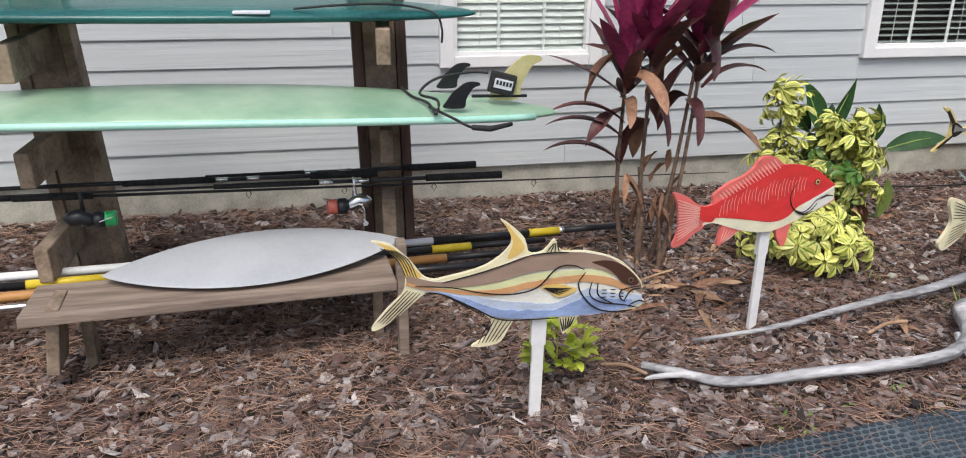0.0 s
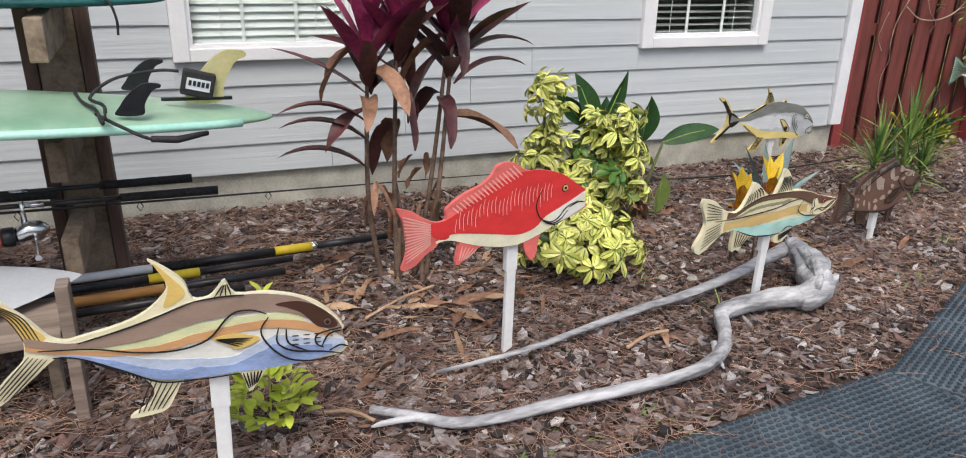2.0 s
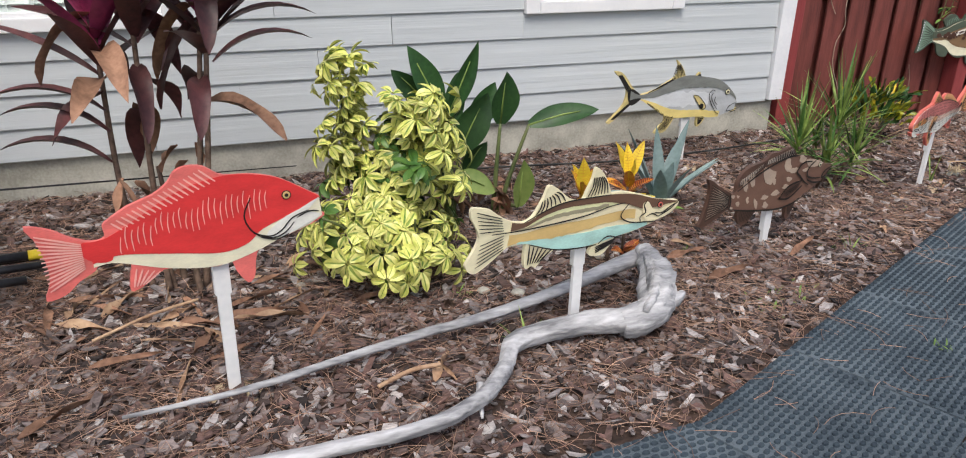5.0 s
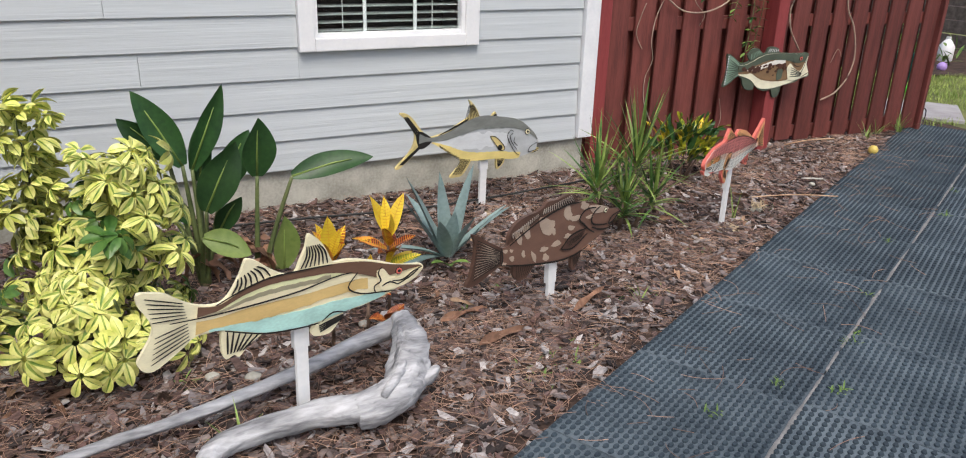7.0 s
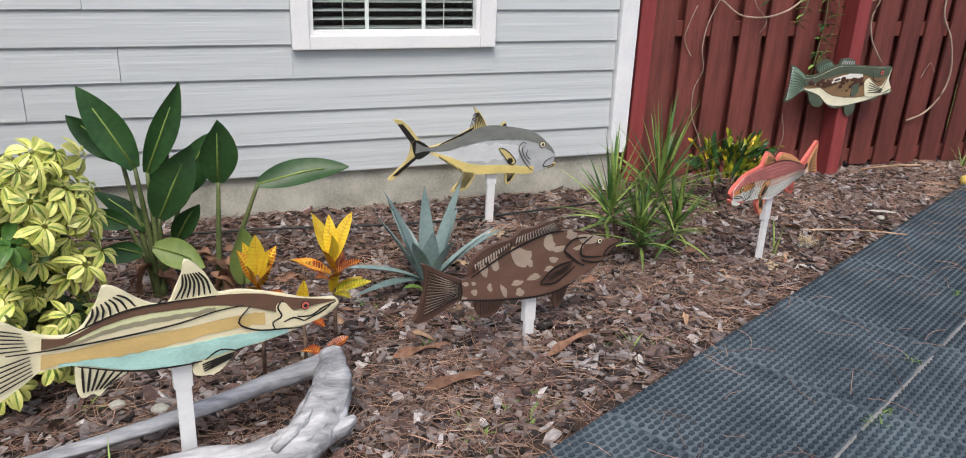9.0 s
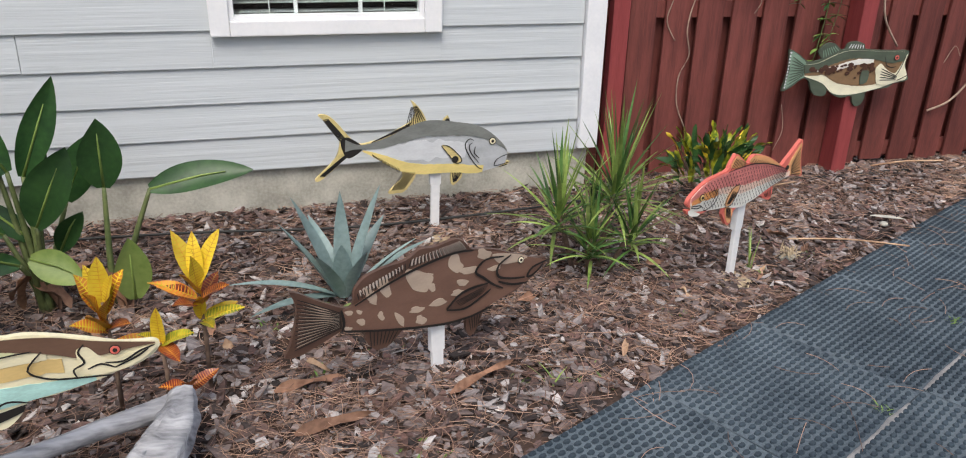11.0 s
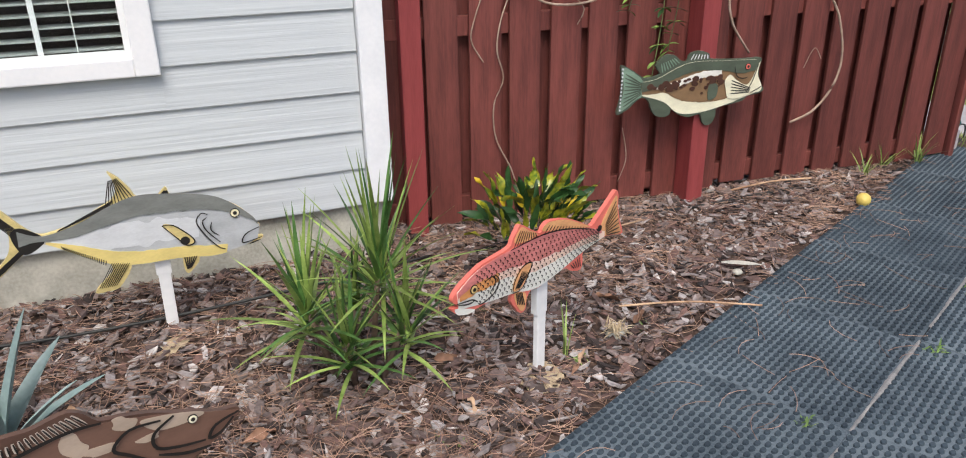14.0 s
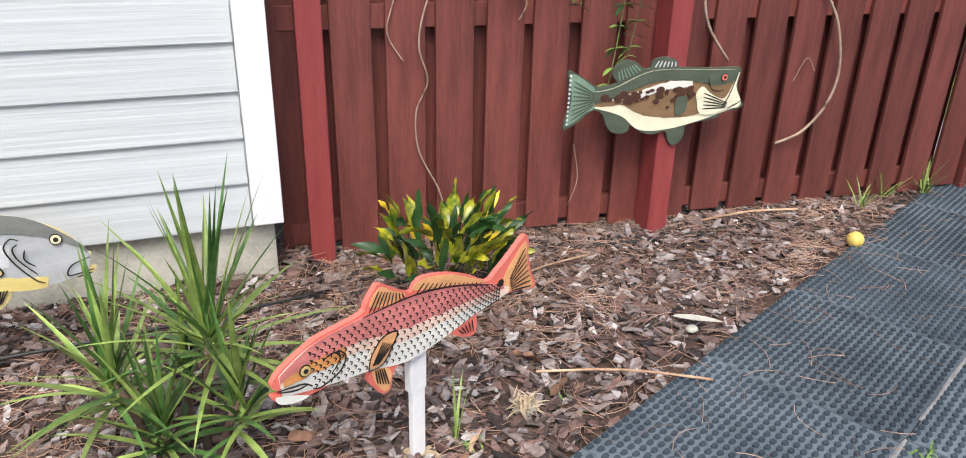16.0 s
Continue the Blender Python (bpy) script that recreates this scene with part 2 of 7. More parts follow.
def ground_z(x, y):
    d = y - mat_edge(x)
    n = noise.noise(Vector((x * 2.3, y * 2.3, 0))) * 0.014 + noise.noise(Vector((x * 9, y * 9, 3))) * 0.006
    if x > 10.2 or x < -4 or y < 0 or y > 5.4:
        return -0.015
    k = min(max(d / 0.15, 0), 1)
    return -0.015 + k * (-0.010 + n) + 0.05 * min(max((y - 4.3) / 0.6, 0), 1) * (1 if x < 6.4 else 0.4)


def axis(lo, hi, step, far):
    a = [lo - far, lo - far * 0.3, lo - far * 0.08, lo - 2]
    k = int(round((hi - lo) / step))
    return a + [lo + step * i for i in range(k + 1)] + [hi + 2, hi + far * 0.08, hi + far * 0.3, hi + far]


_xs, _ys = axis(-2.5, 10.5, 0.07, 600.0), axis(1.9, 5.6, 0.07, 600.0)
_me = bpy.data.meshes.new("ground")
_me.from_pydata([(x, y, ground_z(x, y)) for y in _ys for x in _xs], [],
                [(j * len(_xs) + i, j * len(_xs) + i + 1, (j + 1) * len(_xs) + i + 1, (j + 1) * len(_xs) + i)
                 for j in range(len(_ys) - 1) for i in range(len(_xs) - 1)])
_me.materials.append(M_SOIL)
_me.polygons.foreach_set("use_smooth", [True] * len(_me.polygons))
GROUND = tagged(new("ground", _me), "dark brown soil under a mulched garden bed", "ground", kind="structure")

# ---- house wall ----
WALL_Y, CORNER_X = 4.94, 6.285
COURSE_0, COURSE = 0.25, 0.1643
WINDOWS = ((1.524, 2.545, 0.885, 2.15), (4.395, 5.44, 0.885, 2.15))
LEFT_X, TOP_Z = -4.0, 2.8


def wall_block(x0, x1, z0, z1, bm):
    return box(x0, x1, WALL_Y + 0.02, WALL_Y + 0.16, z0, z1, bm=bm)


_bm = bmesh.new()
_cuts = [LEFT_X] + [v for w in WINDOWS for v in (w[0] + 0.05, w[1] - 0.05)] + [CORNER_X - 0.02]
for _a, _b in zip(_cuts[::2], _cuts[1::2]):
    wall_block(_a, _b, COURSE_0, TOP_Z, _bm)
for _w in WINDOWS:
    wall_block(_w[0] + 0.05, _w[1] - 0.05, COURSE_0, _w[2] + 0.05, _bm)
    wall_block(_w[0] + 0.05, _w[1] - 0.05, _w[3] - 0.05, TOP_Z, _bm)
WALL = structure("wall_south", _bm, M_SIDING, "pale grey lap-sided house wall", category="wall")
structure("foundation", box(LEFT_X, CORNER_X - 0.03, WALL_Y + 0.03, WALL_Y + 0.25, -0.2, COURSE_0 - 0.002, bevel=0.006), M_CONCRETE,
          "weathered tan concrete foundation below the siding", category="foundation")
structure("wall_east", box(CORNER_X - 0.16, CORNER_X - 0.025, WALL_Y + 0.165, 12.0, -0.2, TOP_Z), M_SIDING, "grey side wall of the house", category="wall")
structure("wall_west", box(LEFT_X, LEFT_X + 0.14, WALL_Y + 0.165, 12.0, -0.2, TOP_Z), M_SIDING, "grey side wall of the house", category="wall")
structure("wall_north", box(LEFT_X, CORNER_X - 0.03, 12.0, 12.14, -0.2, TOP_Z), M_SIDING, "grey rear wall of the house", category="wall")
structure("ceiling", box(LEFT_X + 0.15, CORNER_X - 0.17, WALL_Y + 0.17, 11.99, TOP_Z - 0.12, TOP_Z - 0.02), M_TRIM, "plain ceiling inside the house", category="ceiling")
_bm = bmesh.new()
_v = [_bm.verts.new(p) for p in ((LEFT_X - 0.2, WALL_Y - 0.25, TOP_Z), (CORNER_X + 0.2, WALL_Y - 0.25, TOP_Z), (CORNER_X + 0.2, 12.4, TOP_Z), (LEFT_X - 0.2, 12.4, TOP_Z),
                                 (LEFT_X - 0.2, 8.6, 4.6), (CORNER_X + 0.2, 8.6, 4.6))]
for f in ((0, 1, 5, 4), (2, 3, 4, 5), (1, 2, 5), (3, 0, 4), (0, 3, 2, 1)):
    _bm.faces.new([_v[i] for i in f])
structure("roof", _bm, M_OLDWOOD, "plain pitched house roof", category="roof")
structure("trim", box(CORNER_X - 0.105, CORNER_X, WALL_Y - 0.028, WALL_Y + 0.09, 0.262, TOP_Z, bevel=0.004), M_TRIM, "white painted corner board of the house", category="trim")


def plank_mesh(length, h=COURSE):
    """One lap board: bottom edge proud, top tucked under the next."""
    bm = bmesh.new()
    n = max(2, int(length / 0.4))
    prof = ((0.0, 0.0), (-0.019, 0.0), (-0.021, 0.004), (-0.021 + 0.013 * h / COURSE, h + 0.004), (0.0, h + 0.004))
    rows = [[bm.verts.new((length * i / n, y, z)) for y, z in prof] for i in range(n + 1)]
    for r0, r1 in zip(rows, rows[1:]):
        for k in range(len(prof)):
            bm.faces.new((r0[k], r0[(k + 1) % 5], r1[(k + 1) % 5], r1[k]))
    bm.faces.new(rows[0])
    bm.faces.new(rows[-1])
    return finish(bm, "plank", M_SIDING)


# butt joints between the boards of each course, from the bottom course up
JOINTS = {0: (2.34,), 1: (2.79,), 2: (0.3, 3.21), 3: (3.62,), 4: (-1.0, 3.0), 5: (0.9, 3.5)}


def siding():
    k = 0
    while COURSE_0 + k * COURSE < TOP_Z - 0.05:
        z = COURSE_0 + k * COURSE
        spans, cuts = [], [LEFT_X, *JOINTS.get(k, (-2.0 + (k * 1.37) % 2, 1.2 + (k * 0.9) % 3)), CORNER_X - 0.107]
        for a, b in zip(cuts, cuts[1:]):
            pieces = [(a, b)]
            for w in WINDOWS:
                if z + COURSE > w[2] + 0.01 and z < w[3] - 0.01:
                    nxt = []
                    for p, q in pieces:
                        if q <= w[0] or p >= w[1]:
                            nxt.append((p, q))
                        else:
                            nxt += [(p, w[0] + 0.002)] if p < w[0] else []
                            nxt += [(w[1] - 0.002, q)] if q > w[1] else []
                    pieces = nxt
            spans += pieces
        for a, b in spans:
            part("plank", plank_mesh(b - a - 0.003), M_SIDING, WALL, m=Matrix.Translation((a, WALL_Y + 0.02, z)))
        for w in WINDOWS:
            if z < w[2] < z + COURSE:
                part("plank", plank_mesh(w[1] - w[0], w[2] - z - 0.004), M_SIDING, WALL, m=Matrix.Translation((w[0], WALL_Y + 0.02, z)))
        k += 1


def window(name, x0, x1, z0, z1, slat_mat, tilt, label):
    w = thing(name, Matrix.Translation((x0, WALL_Y, z0)), label, "window", kind="structure")
    W, H, f = x1 - x0, z1 - z0, 0.085
    fr = part("window_frame", box(0, f, -0.035, 0.05, 0, H, 0.006), M_VINYL, w)
    part("frame_side", box(W - f, W, -0.035, 0.05, 0, H, 0.006), M_VINYL, fr)
    part("frame_head", box(f, W - f, -0.033, 0.05, H - f, H, 0.006), M_VINYL, fr)
    part("window_sill", box(f, W - f, -0.033, 0.05, 0, f * 0.8, 0.006), M_VINYL, w)
    s = 0.022
    sash = part("sash", box(f, f + s, -0.016, 0.04, f * 0.8, H - f, 0.003), M_VINYL, w)
    part("sash_rail", box(f, W - f, -0.014, 0.04, f * 0.8, f * 0.8 + s, 0.003), M_VINYL, sash)
    part("sash_rail", box(f, W - f, -0.014, 0.04, H * 0.5, H * 0.5 + 0.04, 0.003), M_VINYL, sash)
    part("sash_stile", box(W - f - s, W - f, -0.016, 0.04, f * 0.8, H - f, 0.003), M_VINYL, sash)
    pane = part("pane", box(f + s, W - f - s, 0.012, 0.016, f, H - f), M_GLASS, w)
    pane.visible_shadow = False
    for k in (1, 2):
        xm = f + (W - 2 * f) * k / 3
        part("muntin", box(xm - 0.009, xm + 0.009, 0.02, 0.028, f, H - f), M_BLIND if tilt > 40 else M_VINYL, w)
    blind = thing("blind", Matrix.Translation((x0, WALL_Y + 0.075, z0)), "white horizontal slat blind behind the window glass", "blind")
    n = int((H - 2 * f) / 0.042)
    sm = finish(box(f + 0.01, W - f - 0.01, -0.022, 0.022, -0.0015, 0.0015), "slat", slat_mat)
    for k in range(n):
        part("slat", sm, slat_mat, blind, m=Matrix.Translation((0, 0, f + 0.012 + 0.042 * k)) @ pose(0, 0, 0, tilt))
    for fx in (0.25, 0.75):
        part("cord", box(W * fx - 0.002, W * fx + 0.002, -0.026, -0.023, f, H - f), M_BLIND, blind)
    # black sheet added behind the blind in place of the room's darkness
    structure("unlit_room_panel", box(f - 0.03, W - f + 0.03, 0.35, 0.36, 0, H, m=Matrix.Translation((x0, WALL_Y, z0))), M_DARK, "near-black panel standing for the unlit room behind the blind", category="room")


siding()
window("window_1", *WINDOWS[0], M_BLIND, 62, "white framed window with pale closed blinds")
window("window_2", *WINDOWS[1], M_BLIND_SHADED, 12, "white framed window with half-open dark blinds")


# ---- red fence ----
FENCE_FRAME = pose(6.335, 5.15, 0, 0, 0, -3.6)
FENCE = thing("fence", FENCE_FRAME, "dark red stained wooden board fence", "fence", kind="structure")


def fence():
    h, gap = 1.83, 0.1985
    for z in (0.09, 0.94, 1.62):
        part("rail", box(0.0, 3.355, 0.026, 0.064, z - 0.045, z + 0.045, 0.004), M_FENCE, FENCE)
    me = finish(box(-0.076, 0.076, 0, 0.021, 0.0, h, 0.004), "fence_board", M_FENCE)
    rng = random.Random(4)
    for k in range(16):
        x = 0.27 + gap * k + (0.02 if k > 6 else 0)
        part("fence_board", me, M_FENCE, FENCE, m=pose(x, rng.uniform(0, 0.006), rng.uniform(0.0, 0.03), rng.uniform(-0.15, 0.15), rng.uniform(-0.3, 0.3)))
        part("fence_board", me, M_FENCE, FENCE, m=pose(x - gap / 2, 0.07, 0.02))
    part("fence_board", me, M_FENCE, FENCE, m=pose(0.04, 0.03, 0.02))
    for x, y in ((0.112, -0.072), (1.556, -0.13)):
        part("post", box(x - 0.047, x + 0.047, y, -0.004, -0.15, 1.95, 0.006), M_POST, FENCE, "brighter red square fence post")
    part("end_board", box(3.358, 3.395, -0.03, 0.12, 0, h, 0.004), M_FENCE, FENCE)


fence()


# ---- painted fish cut-outs on stakes ----
C_CREAM = paint("cream_paint", (0.80, 0.72, 0.48))
C_YELLOW = paint("fin_yellow_paint", (0.74, 0.52, 0.16))
C_PALE = paint("pale_fin_paint", (0.80, 0.74, 0.50))
C_TAUPE = paint("taupe_paint", (0.33, 0.235, 0.18))
C_LIME = paint("pale_lime_paint", (0.68, 0.69, 0.40))
C_ORANGE = paint("orange_tan_paint", (0.62, 0.34, 0.16))
C_WHITE = paint("off_white_paint", (0.78, 0.77, 0.70))
C_BLUE = paint("sky_blue_paint", (0.28, 0.37, 0.60), vary=0.3)
C_LIGHTBLUE = paint("pale_blue_paint", (0.50, 0.57, 0.70), vary=0.2)
C_MASK = paint("dark_brown_paint", (0.075, 0.034, 0.022))
C_RED = paint("bright_red_paint", (0.70, 0.045, 0.045))
C_PINK = paint("salmon_fin_paint", (0.76, 0.17, 0.15), vary=0.2)
C_LINE_PINK = paint("pale_pink_line_paint", (0.85, 0.42, 0.36))
C_TAN = paint("golden_tan_paint", (0.66, 0.47, 0.19))
C_AQUA = paint("aqua_paint", (0.44, 0.70, 0.63), vary=0.2)
C_BROWN = paint("brown_back_paint", (0.15, 0.085, 0.055))
C_OLIVE = paint("olive_line_paint", (0.33, 0.30, 0.20))
C_GREY = paint("blue_grey_back_paint", (0.20, 0.21, 0.195), vary=0.2)
C_STRAW = paint("straw_fin_paint", (0.64, 0.52, 0.22), vary=0.25)
C_SILVER = paint("silver_grey_paint", (0.46, 0.48, 0.49), vary=0.16)
C_PALEGREY = paint("pale_grey_paint", (0.62, 0.64, 0.65), vary=0.12)
C_BELLY = paint("belly_yellow_paint", (0.74, 0.60, 0.22))
C_GOLD = paint("old_gold_paint", (0.55, 0.38, 0.12), vary=0.25)
C_GROUPER = paint("grouper_brown_paint", (0.165, 0.092, 0.066))
C_SPOT = paint("tan_blotch_paint", (0.42, 0.33, 0.255))
C_FINBROWN = paint("dark_fin_brown_paint", (0.10, 0.055, 0.04), vary=0.25)
C_FINGREY = paint("fin_highlight_paint", (0.50, 0.44, 0.38))
C_CORAL = paint("coral_edge_paint", (0.70, 0.17, 0.13))
C_FINORANGE = paint("fin_orange_paint", (0.74, 0.38, 0.17), vary=0.2)
C_ROSE = paint("rose_scale_paint", (0.62, 0.21, 0.19), vary=0.3)
C_BLUSH = paint("blush_scale_paint", (0.84, 0.62, 0.50), vary=0.22)
C_CHEEK = paint("orange_cheek_paint", (0.68, 0.30, 0.10), vary=0.2)
C_GREEN = paint("dark_olive_green_paint", (0.085, 0.105, 0.075), vary=0.2)
C_FINGREEN = paint("sage_fin_paint", (0.20, 0.30, 0.22), vary=0.25)
C_BASSBROWN = paint("bass_flank_brown_paint", (0.235, 0.145, 0.075), vary=0.15)
C_IVORY = paint("ivory_paint", (0.80, 0.76, 0.56))

STEP = 0.0016


class Sign:
    """A fish cut out of board on a stake, with its paint laid on in thin coats."""

    def __init__(self, name, m, label, back, belly, top, bot, edge_mat, stake_top=0.40, stake=True, per=3):
        self.ob = thing(name, m, label, "fish sign", "painted fish yard signs")
        self.top, self.bot, self.level = top, bot, 0
        self.board = part("board", sheet_cut(catmull([(p[0], p[1], 0) for p in back + belly], per, True), 0, 0.016), edge_mat, self.ob)
        if stake:
            part("stake", box(-0.021, 0.021, 0.017, 0.036, -0.14, stake_top - 0.08, 0.003), M_PVC, self.ob, "white painted wooden stake")
            part("bracket", box(-0.026, 0.026, 0.0165, 0.044, stake_top - 0.14, stake_top + 0.04, 0.003), M_PVC, self.ob)

    def shape(self, name, outline, mat, lift=1, label=""):
        self.level += 0.02
        y = -STEP * (lift + self.level * 0.1)
        return part(name, sheet_cut(outline, y, y + STEP * 0.9), mat, self.board, label)

    def patch(self, name, pts, mat, lift=1, per=4):
        return self.shape(name, catmull([(p[0], p[1], 0) for p in pts], per, True), mat, lift)

    def at(self, s, f):
        def along(c):
            k = s * (len(c) - 1)
            i = min(int(k), len(c) - 2)
            return Vector(c[i]).lerp(Vector(c[i + 1]), k - i)
        return along(self.t_fine).lerp(along(self.b_fine), f)

    def band(self, name, f0, f1, mat, lift=1, s0=0.0, s1=1.0, n=44, ripple=0.0):
        """A stripe between two shares of the body's depth; shares are given along the body."""
        if not hasattr(self, "t_fine"):
            def even(c):
                c = catmull([(p[0], p[1], 0) for p in c], 6)
                d = [0.0]
                for a, b in zip(c, c[1:]):
                    d.append(d[-1] + (b - a).length)
                xs = np.linspace(0, d[-1], 60)
                return [(float(np.interp(x, d, [v.x for v in c])), float(np.interp(x, d, [v.y for v in c]))) for x in xs]
            self.t_fine, self.b_fine = even(self.top), even(self.bot)
        g = lambda f, s: float(np.interp(s, np.linspace(0, 1, len(f)), f)) if isinstance(f, (tuple, list)) else f
        up, low = [], []
        for i in range(n + 1):
            s = s0 + (s1 - s0) * i / n
            w = ripple * noise.noise(Vector((s * 30, lift, len(name))))
            up.append(self.at(s, g(f0, s) + w * (g(f0, s) > 0.02)))
            low.append(self.at(s, max(g(f1, s) + w * (g(f1, s) < 0.98), g(f0, s) + 0.012)))
        return self.shape(name, up + low[::-1], mat, lift)

    def strokes(self, name, lines, width, mat=None, lift=3, taper=True):
        """Brush lines, all in one coat."""
        y = -STEP * lift
        single = len(lines) <= 30
        bm, made = bmesh.new(), None
        for line in lines:
            pts = catmull([(p[0], p[1], 0) for p in line], 4)
            m = len(pts) - 1
            left, right = [], []
            for i, p in enumerate(pts):
                d = (pts[min(i + 1, m)] - pts[max(i - 1, 0)])
                nrm = Vector((-d.y, d.x, 0)).normalized()
                w = width * 0.5 * ((0.35 + 0.65 * math.sin(math.pi * (0.12 + 0.76 * i / m))) if taper else 1)
                a, b = p + nrm * w, p - nrm * w
                left.append(bm.verts.new((a.x, y, a.y)))
                right.append(bm.verts.new((b.x, y, b.y)))
            for i in range(m):
                bm.faces.new((left[i], left[i + 1], right[i + 1], right[i]))
            if single:
                made = part(name[:-1] if name.endswith("s") else name, bm, mat or M_BLACK, self.board)
                bm = bmesh.new()
        if not single:
            made = part(name, bm, mat or M_BLACK, self.board, kind="stuff")
        return made

    def rays(self, name, p0, p1, q0, q1, n, width=0.005, mat=None, bend=0.0, lift=2.5):
        """Fin rays from the fin's root p0-p1 to its rim q0-q1."""
        lines = []
        for i in range(n):
            t = (i + 0.5) / n
            a, b = Vector(p0).lerp(Vector(p1), t), Vector(q0).lerp(Vector(q1), t)
            mid = a.lerp(b, 0.5) + Vector((-(b - a).y, (b - a).x)) * bend
            lines.append((a, mid, a.lerp(b, 0.9)))
        return self.strokes(name, lines, width, mat, lift)

    def dot(self, name, c, r, mat, lift, sy=1.0):
        return self.shape(name, [Vector((c[0] + r * math.cos(a), c[1] + r * sy * math.sin(a), 0)) for a in np.linspace(0, 2 * math.pi, 16, False)], mat, lift)

    def eye(self, c, r, iris, lift=4):
        self.dot("eye_rim", c, r * 1.25, M_BLACK, lift)
        self.dot("iris", c, r, iris, lift + 1)
        self.dot("pupil", c, r * 0.5, M_BLACK, lift + 2)


def amberjack():
    s = Sign("fish_sign", pose(1.492, 2.536, 0, 0, 1.0, -4.9) @ Matrix.Scale(1.019, 4), "taupe, orange and blue striped jack fish cut-out on a white stake",
             [(-0.558, 0.658), (-0.502, 0.647), (-0.467, 0.619), (-0.43, 0.581), (-0.395, 0.535), (-0.361, 0.521), (-0.328, 0.527), (-0.228, 0.552),
             (-0.167, 0.581), (-0.122, 0.622), (-0.109, 0.652), (-0.12, 0.692), (-0.147, 0.726), (-0.1, 0.693), (-0.065, 0.656), (-0.049, 0.609),
             (-0.011, 0.608), (0.013, 0.629), (0.035, 0.653), (0.059, 0.612), (0.14, 0.609), (0.213, 0.592), (0.268, 0.567), (0.315, 0.525),
             (0.34, 0.491), (0.325, 0.479), (0.344, 0.482)],
             [(0.321, 0.442), (0.354, 0.427), (0.328, 0.399), (0.246, 0.389), (0.169, 0.378), (0.132, 0.378), (0.108, 0.345), (0.079, 0.31),
             (0.062, 0.365), (0.039, 0.377), (-0.016, 0.372), (-0.07, 0.372), (-0.091, 0.37), (-0.118, 0.317), (-0.147, 0.281), (-0.232, 0.272),
             (-0.18, 0.308), (-0.165, 0.35), (-0.183, 0.385), (-0.239, 0.423), (-0.287, 0.45), (-0.331, 0.471), (-0.358, 0.48), (-0.391, 0.472),
             (-0.436, 0.432), (-0.49, 0.383), (-0.542, 0.348), (-0.564, 0.354), (-0.508, 0.425), (-0.462, 0.474), (-0.452, 0.52), (-0.456, 0.548),
             (-0.478, 0.597), (-0.511, 0.634)],
             [(-0.446, 0.543), (-0.393, 0.526), (-0.33, 0.516), (-0.229, 0.537), (-0.143, 0.568), (-0.05, 0.603), (0.059, 0.61), (0.14, 0.607),
             (0.231, 0.584), (0.315, 0.521), (0.336, 0.487)],
             [(-0.45, 0.506), (-0.382, 0.482), (-0.331, 0.472), (-0.239, 0.425), (-0.157, 0.385), (-0.07, 0.374), (0.039, 0.379), (0.132, 0.38),
             (0.246, 0.391), (0.348, 0.419)], C_PALE, 0.40)
    s.band("belly_paint", 0.0, 1.0, C_WHITE, 1)
    s.band("blue_belly_paint", (0.9, 0.82, 0.66, 0.68, 0.74, 0.80, 0.55, 0.62, 0.6), 1.0, C_LIGHTBLUE, 2, ripple=0.02)
    s.band("deep_blue_paint", (0.97, 0.9, 0.8, 0.84, 0.86, 0.9, 0.68, 0.74, 0.75), 1.0, C_BLUE, 3, s0=0.12, s1=0.95, ripple=0.03)
    s.band("lime_stripe", (0.45, 0.42, 0.34, 0.30, 0.28, 0.22, 0.2), (0.78, 0.58, 0.5, 0.46, 0.40, 0.34, 0.36), C_LIME, 2.2, s1=0.84, ripple=0.01)
    s.band("orange_stripe", (0.62, 0.56, 0.49, 0.45, 0.40, 0.34, 0.34, 0.5), (0.98, 0.8, 0.63, 0.56, 0.50, 0.45, 0.48, 0.6), C_ORANGE, 3.2, s1=0.95, ripple=0.012)
    s.band("back_paint", 0.0, (0.6, 0.44, 0.36, 0.31, 0.28, 0.24, 0.22, 0.28, 0.5), C_TAUPE, 4.2, ripple=0.01)
    s.patch("dark_mask", [(0.16, 0.575), (0.225, 0.578), (0.285, 0.548), (0.325, 0.502), (0.31, 0.487), (0.27, 0.497), (0.23, 0.54), (0.19, 0.562)], C_MASK, 5.2)
    s.eye((0.297, 0.508), 0.011, C_GROUPER, 6)
    s.patch("pectoral_fin", [(-0.005, 0.487), (0.04, 0.499), (0.10, 0.487), (0.113, 0.476), (0.085, 0.458), (0.05, 0.452), (0.025, 0.47)], C_YELLOW, 5)
    s.rays("pectoral_rays", (0.0, 0.488), (0.01, 0.482), (0.112, 0.484), (0.06, 0.455), 5, 0.004, lift=6.5)
    s.patch("upper_tail_fin", [(-0.54, 0.652), (-0.49, 0.637), (-0.44, 0.583), (-0.40, 0.535), (-0.445, 0.53), (-0.47, 0.585), (-0.51, 0.63)], C_YELLOW, 1)
    s.rays("tail_rays", (-0.41, 0.53), (-0.45, 0.525), (-0.49, 0.640), (-0.545, 0.65), 5, 0.0035, bend=-0.12)
